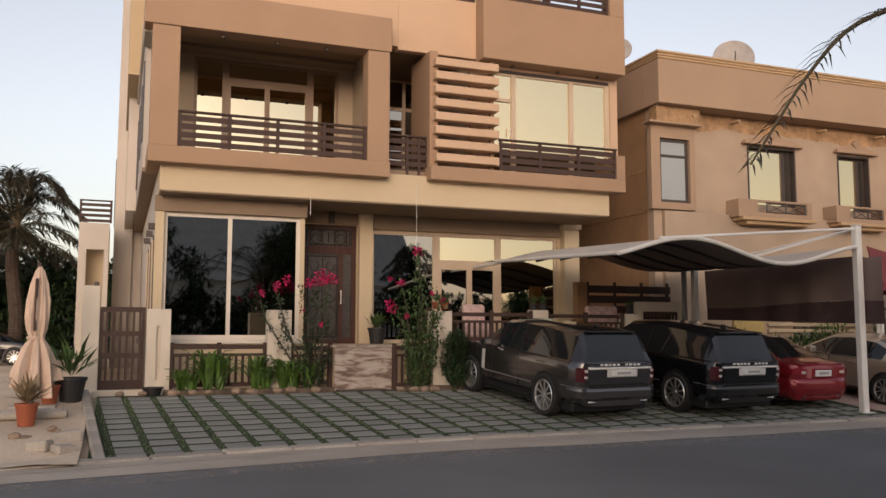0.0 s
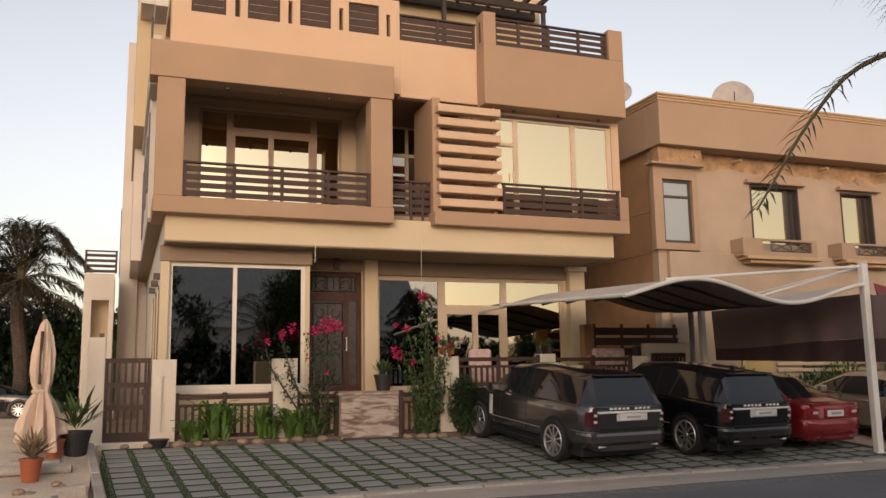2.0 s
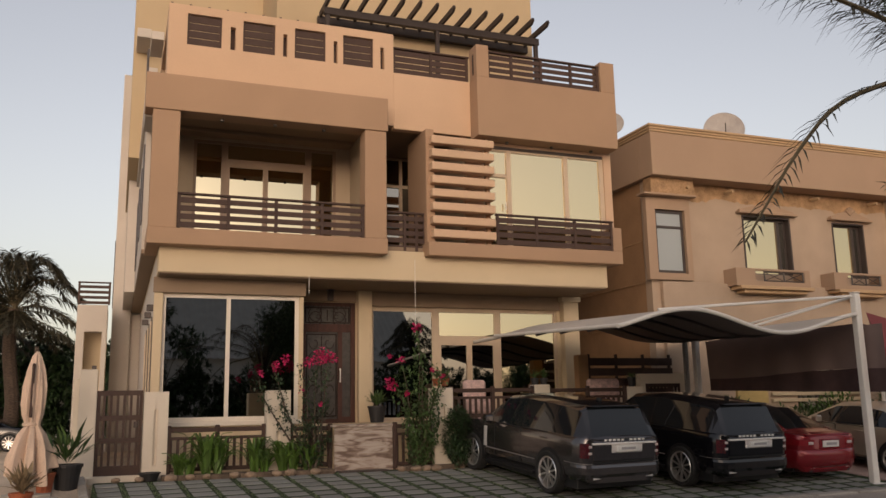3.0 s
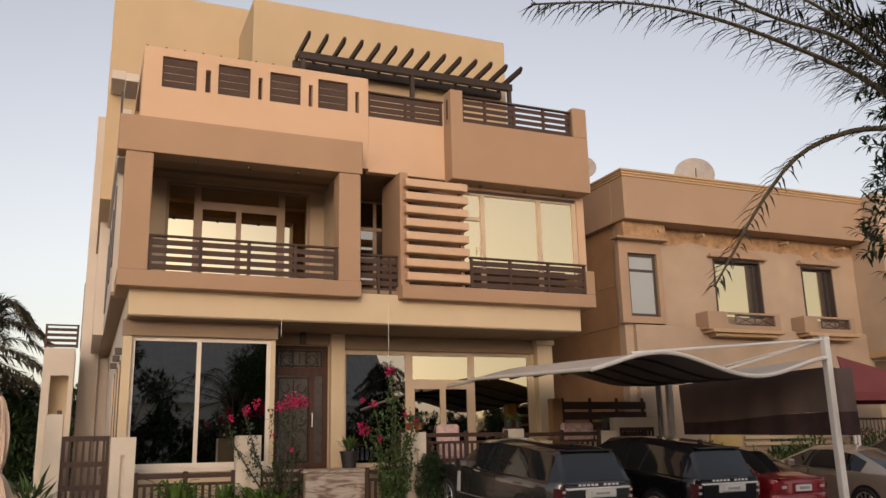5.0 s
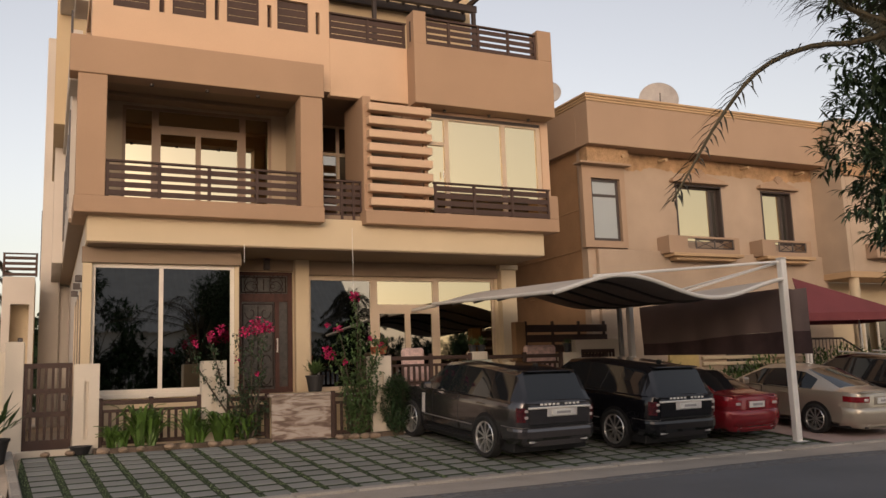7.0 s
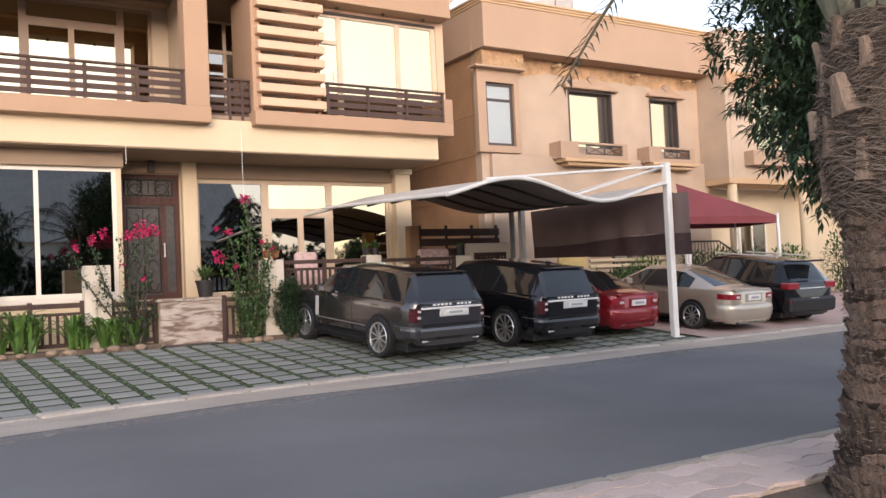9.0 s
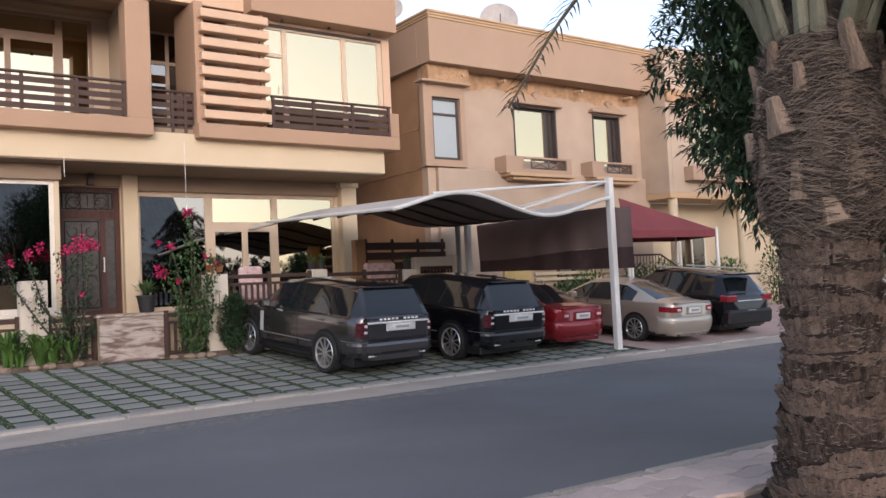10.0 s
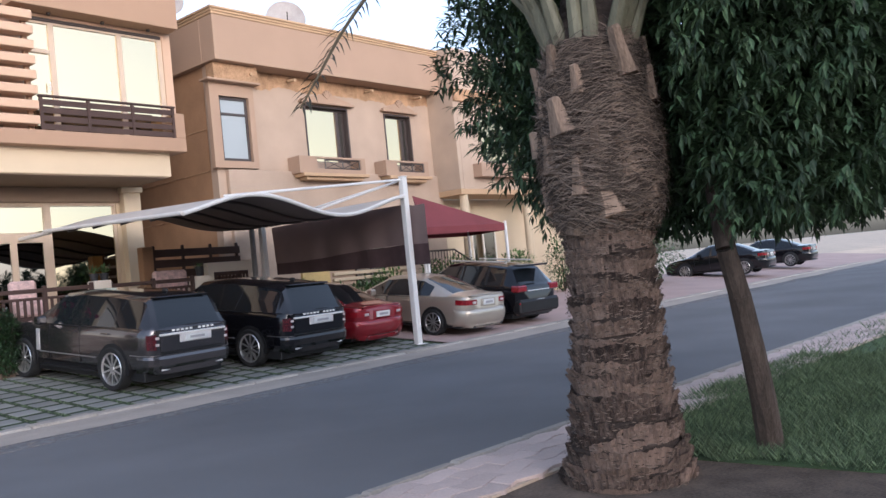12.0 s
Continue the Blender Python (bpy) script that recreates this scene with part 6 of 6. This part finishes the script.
b = bmesh.new()
rings = []
for k in range(260):
    z = -0.1 + 4.1 * k / 259
    rr = trunk_r(z)
    ring = []
    for i in range(72):
        a = 2 * math.pi * i / 72
        q = rr * (1 + 0.07 * noise.noise((2.2 * math.cos(a), 2.2 * math.sin(a), z * 16)) + 0.07 * noise.noise((5 * math.cos(a), 5 * math.sin(a), z * 34))) + (-0.04 if z < 2.0 else 0.0)
        ring.append((PX + 0.03 * (z - 2) + q * math.cos(a), PY + q * math.sin(a), z))
    rings.append(ring)
loft(b, rings)
part("trunk", b, FIBRE, palm, "grey-brown fibrous trunk", True)
def scar_mesh(k, a0, half, z0, h, seed):
    """The stump of an old leaf: a curved plate that flares out to a cracked, ragged rim."""
    q = random.Random(seed)
    bm = bmesh.new()
    flare = q.uniform(0.012, 0.042)
    rows = [[] for _ in range(8)]
    for i in range(23):
        u = 2 * i / 22 - 1
        a = a0 + half * u
        edge = 1 - abs(u) ** 3
        tip = h * (0.55 + 0.45 * edge) * (1 + 0.22 * noise.noise((a * 9, k * 3.1, seed)) + q.uniform(-0.07, 0.07))
        lift = 0.025 * math.sin(a + k * 0.7)
        crack = 0.022 * noise.noise((a * 26, k * 2.3, 1.0)) + q.uniform(-0.006, 0.006)
        for j in range(8):
            v = min(1.0, j / 5)
            r = trunk_r(z0) - 0.035 + (0.012 + flare * edge) * v ** 1.5 + crack * (0.3 + v) + 0.006 * noise.noise((a * 12, v * 7, seed))
            z = z0 + lift + tip * v
            if j > 5:
                r -= 0.03 * (j - 5)
                z -= 0.022 * (j - 5)
            rows[j].append((PX + 0.03 * (z - 2) + r * math.cos(a), PY + r * math.sin(a), z))
    loft(bm, rows, closed=False)
    return bm


r = random.Random(8)
z, k = -0.02, 0
while z < 1.93:
    n = 7 if z < 0.5 else 6
    for i in range(n):
        a0 = 2 * math.pi * (i + 0.5 * (k % 2) + r.uniform(-0.15, 0.15)) / n
        part("leaf_scar", scar_mesh(k, a0, 1.2 * math.pi / n, z + r.uniform(-0.025, 0.025), r.uniform(0.10, 0.14), 900 + 10 * k + i), BOOTOLD, palm)
    z += r.uniform(0.075, 0.10)
    k += 1
young = [boot_mesh("leaf_base", 0.16, 0.25, 0.07), boot_mesh("leaf_base", 0.14, 0.21, 0.06), boot_mesh("leaf_base", 0.17, 0.34, 0.07), boot_mesh("leaf_base", 0.18, 0.23, 0.075)]
for m in young:
    m.materials.append(BOOT)
for i in range(38):
    a = i * 2.39996 + 0.5
    z = 1.82 + 1.3 * i / 38
    rr = trunk_r(z)
    ob = new("leaf_base", r.choice(young))
    ob.parent = palm
    ob.matrix_world = Matrix.Translation((PX + 0.03 * (z - 2) + (rr - 0.02) * math.cos(a), PY + (rr - 0.02) * math.sin(a), z)) @ pose(0, 0, 0, r.uniform(-15, -2), r.uniform(-14, 14), math.degrees(a) + 90 + r.uniform(-20, 20)) @ Matrix.Diagonal((r.uniform(0.65, 1.25), r.uniform(0.8, 1.2), r.uniform(0.75, 1.25), 1))
# loose fibre round the upper trunk
b = bmesh.new()
for i in range(21000):
    a = r.uniform(0, 6.283)
    z = r.uniform(0.0, 2.0) if i % 5 == 0 else r.uniform(1.85, 3.28)
    rr = trunk_r(z) * r.uniform(0.97, 1.05 if z < 1.95 else 1.06)
    p = Vector((PX + 0.03 * (z - 2) + rr * math.cos(a), PY + rr * math.sin(a), z))
    tan = Vector((-math.sin(a), math.cos(a), 0)) * r.choice((-1, 1))
    out = Vector((math.cos(a), math.sin(a), 0))
    if z < 1.95:
        v = tan * r.uniform(0.5, 1.0) + out * r.uniform(0.0, 0.25) + Vector((0, 0, r.uniform(-0.3, 0.2)))
        leaf(b, p, v, out, r.uniform(0.02, 0.07), 0.007, 0.4)
    else:
        v = tan + out * r.uniform(0.0, 0.25) + Vector((0, 0, 0.4 * math.sin(3 * a + 4 * z) + r.uniform(-0.55, 0.55)))
        leaf(b, p, v, out, r.uniform(0.06, 0.28), 0.006, 0.4)
tagged(part("loose_fibre", b, STRAND, palm), kind="stuff")
top = (PX + 0.05, PY, 3.6)
frond(palm, [top, (5.4, 3.85, 3.95), (4.93, 4.0, 3.86), (4.5, 4.0, 3.77), (4.05, 4.0, 3.56), (3.7, 4.0, 3.22), (3.45, 4.0, 2.9), (3.28, 4.0, 2.68)], 0.25, 52, 1, 0.12, 0.013)
frond(palm, [top, (5.45, 3.8, 3.9), (4.97, 4.0, 4.09), (4.64, 4.0, 4.2), (4.15, 4.0, 4.30), (3.48, 4.0, 4.39), (2.85, 4.0, 4.37), (2.19, 4.0, 4.23)], 0.30, 150, 2, 0.5, 0.013)
frond(palm, [top, (5.4, 3.8, 4.1), (5.0, 4.05, 4.34), (4.6, 4.05, 4.48), (4.1, 4.1, 4.56), (3.5, 4.1, 4.66), (2.7, 4.1, 4.72)], 0.36, 150, 3, 0.5, 0.013)
frond(palm, [top, (5.45, 3.9, 4.1), (5.2, 4.1, 4.42), (4.85, 4.2, 4.72), (4.4, 4.3, 4.95), (3.8, 4.4, 5.1)], 0.40, 120, 4, 0.45, 0.014)
frond(palm, [top, (5.5, 3.9, 4.15), (5.35, 4.15, 4.5), (5.1, 4.3, 4.85), (4.75, 4.5, 5.2)], 0.40, 110, 5, 0.5, 0.014)
for i in range(9):
    a = radians(-150 + i * 19)
    d = Vector((math.cos(a), math.sin(a), 0))
    el = r.uniform(0.8, 1.5)
    o = Vector(top)
    frond(palm, [o, o + d * 0.35 + Vector((0, 0, 0.8 * el)), o + d * 1.2 + Vector((0, 0, 1.4 * el)), o + d * 2.2 + Vector((0, 0, 1.4 * el)), o + d * 3.0 + Vector((0, 0, 0.8 * el))], 0.42, 60, 40 + i, 0.4)
STALK = material("pale_green_stalk", (0.21, 0.20, 0.13), 0.6, 0.2, 3, 20, 0.1, stretch=(3, 3, 0.5))
for i in range(17):
    a = i * 2.39996
    lean = 0.3 + 0.5 * (i % 4) / 3
    sb = bmesh.new()
    foot = Vector((PX + 0.04 + 0.25 * math.cos(a), PY + 0.25 * math.sin(a), 3.08 + 0.012 * i))
    head = foot + Vector((lean * math.cos(a), lean * math.sin(a), 1.05))
    mid = foot.lerp(head, 0.45) + Vector((-0.07 * math.cos(a), -0.07 * math.sin(a), 0.03))
    tube(sb, foot, mid, 0.075, 0.045, 8)
    tube(sb, mid, head, 0.045, 0.026, 8)
    part("frond_stalk", sb, STALK, palm)


def far_palm(x, y, h, R, seed, label):
    r = random.Random(seed)
    t = thing("far_palm", label, "palm tree")
    b = bmesh.new()
    limb(b, [(x + 0.15 * math.sin(k), y, 0.4 + (h - 0.4) * k / 6) for k in range(7)], 0.3, 0.25, 10)
    part("trunk", b, FIBRE, t)
    for i in range(46):
        a = r.uniform(0, 6.283)
        e = r.uniform(-0.75, 1.3)
        d = Vector((math.cos(a), math.sin(a), 0)) * math.cos(e * 0.8)
        o = Vector((x, y, h))
        frond(t, [o, o + d * R * 0.35 + Vector((0, 0, R * 0.5 * e + 0.3)), o + d * R * 0.75 + Vector((0, 0, R * 0.6 * e)), o + d * R * 1.05 + Vector((0, 0, R * (0.55 * e - 0.2)))], 0.7, 46, seed * 50 + i, 0.3, 0.07)
    return t


far_palm(-4.1, 40, 6.2, 2.9, 5, "tall date palm standing behind the sandy plot")
far_palm(-6.6, 42, 5.4, 2.9, 6, "date palm standing behind the sandy plot")


def leafy_tree(name, label, trunk_pts, r0, clumps, n, seed, mat, L, keep=None, trunk_mat=None):
    """clumps: (x, y, z, radius). Leaves gather at twig ends inside the clumps."""
    r = random.Random(seed)
    t = thing(name, label, "tree")
    st, lf = bmesh.new(), bmesh.new()
    limb(st, trunk_pts, r0, r0 * 0.55, 10)
    topp = Vector(trunk_pts[-1])
    for c in clumps[:16]:
        limb(st, wander(topp, c[:3], 5, 0.16, r), r0 * 0.3, 0.01, 6)
    tot = sum(c[3] ** 2 for c in clumps)
    for c in clumps:
        for k in range(int(n * c[3] ** 2 / tot / 7)):
            d = rand_dir(r)
            q = c[3] * r.random() ** 0.4
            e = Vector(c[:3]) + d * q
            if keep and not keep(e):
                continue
            ax = (d + rand_dir(r) * 0.7).normalized()
            for j in range(7):
                v = (ax + rand_dir(r) * 0.9 + Vector((0, 0, -0.25))).normalized()
                leaf(lf, e + ax * 0.02 * j, v, (0, 0, 1), L * r.uniform(0.7, 1.25), L * 0.3, 0.2)
    part("trunk", st, trunk_mat or BARK, t)
    part("crown", lf, mat, t, "dense dark green pointed leaves")
    return t


r = random.Random(21)
cl = []
for i in range(150):
    d = rand_dir(r)
    q = r.random() ** 0.3
    cl.append((8.1 + 2.75 * d.x * q, 3.2 + 2.75 * d.y * q, 4.1 + 2.35 * d.z * q, r.uniform(0.45, 0.85)))
for i in range(40):
    cl.append((6.2 + r.uniform(-0.25, 1.4), 2.45 + r.uniform(-0.6, 0.35), r.uniform(2.05, 3.6), r.uniform(0.3, 0.5)))
for i in range(30):
    f = r.random()
    cl.append((6.75 + 0.35 * f + r.uniform(-0.3, 0.5), 4.62 - 0.5 * f + r.uniform(-0.3, 0.35), 2.75 + 1.3 * r.random() - 0.6 * f, r.uniform(0.25, 0.45)))
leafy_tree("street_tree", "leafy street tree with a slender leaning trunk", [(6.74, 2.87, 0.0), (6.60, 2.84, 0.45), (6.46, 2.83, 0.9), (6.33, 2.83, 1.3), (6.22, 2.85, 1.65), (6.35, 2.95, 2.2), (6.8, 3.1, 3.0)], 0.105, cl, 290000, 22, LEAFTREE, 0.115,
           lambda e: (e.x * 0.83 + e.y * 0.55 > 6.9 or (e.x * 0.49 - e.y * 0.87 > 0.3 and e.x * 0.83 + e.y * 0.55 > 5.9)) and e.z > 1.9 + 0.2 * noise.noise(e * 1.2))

# trees and a long shed on the camera's side of the street, seen in the villa's windows
for i, (x, y, h) in enumerate(((-18, -10, 7.5), (-9, -12, 7.0), (-3, -14, 6.5), (2.3, -15, 9.0), (7.8, -14, 3.7), (10.5, -16, 2.6), (14, -16, 3.2), (18.5, -16, 5.0), (23.5, -16, 4.4), (29, -16, 4.6), (35, -16, 4.8))):
    rr = random.Random(60 + i)
    c = []
    for k in range(22):
        d = rand_dir(rr)
        c.append((x + 2.6 * d.x, y + 2.0 * d.y, h * 0.58 + h * 0.36 * d.z, rr.uniform(0.7, 1.1)))
    leafy_tree("roadside_tree", "dark roadside tree across the street", [(x, y, 0), (x + 0.1, y, 1.2), (x, y, 2.4)], 0.14, c, 11000, 80 + i, LEAFDARK, 0.45)
far_palm(20.5, -17, 6.0, 2.4, 9, "date palm across the street")
SHEDMAT = material("ribbed_grey_metal", (0.42, 0.425, 0.43), 0.6, 0.08, 1, 30, 0.1)
shed = thing("long_shed", "long grey shed with a ribbed metal roof", "shed")
part("wall", bx(-8, 27, -34, -33.6, 0, 6.25, 0), SHEDMAT, shed)
b = bmesh.new()
rows = [[(x * 0.3 - 8, -33 - 9 * v, 6.0 + 7.4 * v + (0.08 if x % 2 else 0)) for x in range(118)] for v in (0, 1)]
loft(b, rows, closed=False)
part("roof", b, SHEDMAT, shed)

# background growth on the left
for i, (x, y) in enumerate(((-12, 44), (-9, 47), (-6, 46), (-3, 48), (-1.5, 45), (-15, 46), (-7.5, 50), (-4.5, 44.5))):
    rr = random.Random(160 + i)
    c = [(x + 2.2 * rr.uniform(-1, 1), y + rr.uniform(-1, 1), 2.7 + 2.2 * rr.uniform(-1, 1), rr.uniform(0.8, 1.2)) for k in range(16)]
    leafy_tree("background_tree", "dark bushy tree behind the sandy plot", [(x, y, 0.4), (x, y, 1.5)], 0.12, c, 7000, 180 + i, LEAFDARK, 0.4)

# ---- near pavement, grass ----
tagged(obj("tree_bed", bx(-14, 12, 1.5, 4.35, -0.05, 0.05, 0), SOIL), "dry brown earth round the palm", "soil", kind="structure")
GRASS = material("long_grass", (0.165, 0.23, 0.115), 0.7, 0.25, 2, 20, 0.05, island=0.7)
b = bmesh.new()
r = random.Random(5)
for i in range(85000):
    if r.random() < 0.8:
        x, y = r.uniform(5.9, 12), r.uniform(0.4, 4.5)
    else:
        x, y = r.uniform(12, 24), r.uniform(-1.5, 4.6)
    lim = 4.15 + 0.2 * noise.noise((x * 0.9, 0, 0)) + (0.3 if x > 8.5 else 0)
    if y > lim or (x - PX) ** 2 + (y - PY) ** 2 < 0.45 or x < 6.35 + 0.5 * noise.noise((0, y, 0)):
        continue
    h = r.uniform(0.08, 0.2) * (1 + 0.5 * noise.noise((x * 1.3, y * 1.3, 0)))
    a = r.uniform(0, 6.283)
    leaf(b, (x, y, 0.03), Vector((math.cos(a) * 0.7, math.sin(a) * 0.7, 1.0)), (math.cos(a + 1.5), math.sin(a + 1.5), 0.2), h * 0.9, 0.009, 0.3)
grass = tagged(obj("grass", b, GRASS), "unmown green grass on the verge", "grass", kind="stuff")
tagged(obj("verge", bx(6.3, 60, -8, 4.2, -0.06, 0.055, 0), VERGE), "green verge under the grass", "grass", kind="structure")

# ---- kerbs, slabs and pavers: one piece each ----
def piece(name, me, parent, m):
    ob = new(name, me)
    ob.parent = parent
    ob.matrix_world = m
    return ob


def mesh_of(name, bm, mat):
    me = bpy.data.meshes.new(name)
    bmesh.ops.recalc_face_normals(bm, faces=bm.faces)
    bm.to_mesh(me)
    bm.free()
    me.materials.append(mat)
    return me


r = random.Random(13)
farkerb = thing("far_kerb", "low concrete kerb along the drive", "kerb", kind="structure")
km = mesh_of("kerb_stone", bx(-0.49, 0.49, -0.16, 0.16, -0.1, 0.05, 0.025), KERB)
for i in range(70):
    x = -20 + i
    piece("kerb_stone", km, farkerb, pose(x, kerb_y(x) - 0.18 + r.uniform(-0.012, 0.012), r.uniform(-0.012, 0.008), 0, 0, math.degrees(math.atan(kerb_y(x + 0.5) - kerb_y(x - 0.5))) + r.uniform(-0.6, 0.6)))
apb = bmesh.new()
loft(apb, [[(x * 0.5, kerb_y(x * 0.5) + e, 0.014) for x in range(-40, 120)] for e in (-0.7, -0.3)], closed=False)
tagged(obj("apron", apb, DUST), "dusty concrete apron before the kerb", "apron", kind="structure")
leftkerb = thing("side_kerb", "concrete kerb along the side of the drive", "kerb", kind="structure")
km2 = mesh_of("kerb_stone", bx(-0.08, 0.08, -0.48, 0.48, -0.1, 0.09, 0.02), KERB)
for i in range(6):
    y = 13.2 + i * 0.98
    piece("kerb_stone", km2, leftkerb, pose(-0.18 - 0.07 * (y - 13.4), y, ground_z(y), math.degrees(math.atan(SLOPE)), 0, 4))
nearkerb = thing("near_kerb", "pale concrete kerb of the near pavement", "kerb", kind="structure")
km3 = mesh_of("kerb_stone", bx(-0.49, 0.49, -0.06, 0.06, -0.1, 0.10, 0.02), KERB)
for i in range(60):
    piece("kerb_stone", km3, nearkerb, pose(-10 + i, 5.22, r.uniform(-0.006, 0.006), 0, 0, r.uniform(-0.4, 0.4)))

drive = thing("slab_drive", "grey concrete slabs laid in turf on the sloping drive", "paving", kind="structure")
sm = [mesh_of("slab", bx(-0.2, 0.2, -0.158, 0.158, -0.02, 0.022, 0.008), SLAB) for _ in range(2)]
tiltm = pose(0, 0, 0, math.degrees(math.atan(SLOPE)))
count = 0
fb = bmesh.new()
for i in range(30):
    for j in range(-1, 12):
        y = 13.62 + j * 0.43
        x = 0.26 + i * 0.525 - 0.07 * (y - 13.4)
        if x > 15.1 or y > 18.15 or y + 0.05 < kerb_y(x):
            continue
        short = 1.0
        if y - 0.18 < kerb_y(x):
            short = (y + 0.18 - kerb_y(x)) / 0.36
            y += 0.18 * (1 - short)
        m = Matrix.Translation((x, y, ground_z(y) - 0.016 + r.uniform(-0.003, 0.005))) @ tiltm @ pose(0, 0, 0, r.uniform(-0.5, 0.5), r.uniform(-0.5, 0.5), 4 + r.uniform(-0.8, 0.8)) @ Matrix.Diagonal((1, short, 1, 1))
        if count < 300 and x < 13:
            piece("slab", r.choice(sm), drive, m)
            count += 1
        else:
            box(fb, -0.2, 0.2, -0.158, 0.158, -0.02, 0.022, 0.008, m)
tagged(part("far_slabs", fb, SLABFAR, drive), kind="stuff")
b = bmesh.new()
for i in range(9000):
    c = r.randrange(30)
    y = r.uniform(13.0, 18.1)
    x = 0.26 + (c - 0.5) * 0.525 - 0.07 * (y - 13.4) + r.uniform(-0.045, 0.045)
    if y < kerb_y(x) + 0.03:
        continue
    a = r.uniform(0, 6.283)
    leaf(b, (x, y, ground_z(y)), (math.cos(a) * 0.6, math.sin(a) * 0.6, 1), (math.cos(a + 1.5), math.sin(a + 1.5), 0.2), r.uniform(0.012, 0.028), 0.014, 0.2)
tagged(part("turf_blades", b, GRASS, drive), kind="stuff")

pave = thing("near_pavement", "pinkish interlocking pavers beside the street", "pavement", kind="structure")
pw, pd = 0.46, 0.213
zig = [(-pw / 2, -pd / 2), (-pw / 4, -pd / 2 + 0.035), (0, -pd / 2), (pw / 4, -pd / 2 - 0.035), (pw / 2, -pd / 2), (pw / 2, pd / 2), (pw / 4, pd / 2 - 0.035), (0, pd / 2), (-pw / 4, pd / 2 + 0.035), (-pw / 2, pd / 2)]


def paver(bm, m):
    t = bmesh.new()
    loft(t, [[(a * 0.985, c * 0.972, z) if q else (a * 0.965, c * 0.94, z) for a, c in zig] for z, q in ((-0.04, 1), (0.0, 1), (0.005, 0))])
    join(bm, t, m)


pb0 = bmesh.new()
paver(pb0, Matrix.Identity(4))
pm = mesh_of("paver", pb0, PINKPAVE)
cnt = 0
rest = bmesh.new()
for i in range(74):
    for j in range(4):
        x = 2.6 + i * pw + (pw / 2 if j % 2 else 0)
        y = 4.3 + (j + 0.5) * pd
        m = pose(x, y, 0.085 + 0.012 * noise.noise((x * 0.7, y, 0)) + r.uniform(-0.003, 0.003), r.uniform(-0.6, 0.6), r.uniform(-0.6, 0.6), 0) @ Matrix.Diagonal((-1 if j % 2 else 1, 1, 1, 1))
        if cnt < 290:
            piece("paver", pm, pave, m)
            cnt += 1
        else:
            paver(rest, m)
tagged(part("far_pavers", rest, PINKFAR, pave), kind="stuff")
part("sand_bed", bx(-10, 45, 4.28, 5.16, -0.05, 0.07, 0), SAND, pave)
# the near kerb and pavement run at a slight angle to the houses
swing = Matrix.Translation((4.0, 5.14, 0)) @ Matrix.Rotation(radians(-2.0), 4, "Z") @ Matrix.Translation((-4.0, -5.22, 0))
for root in (pave, nearkerb):
    root.matrix_world = swing
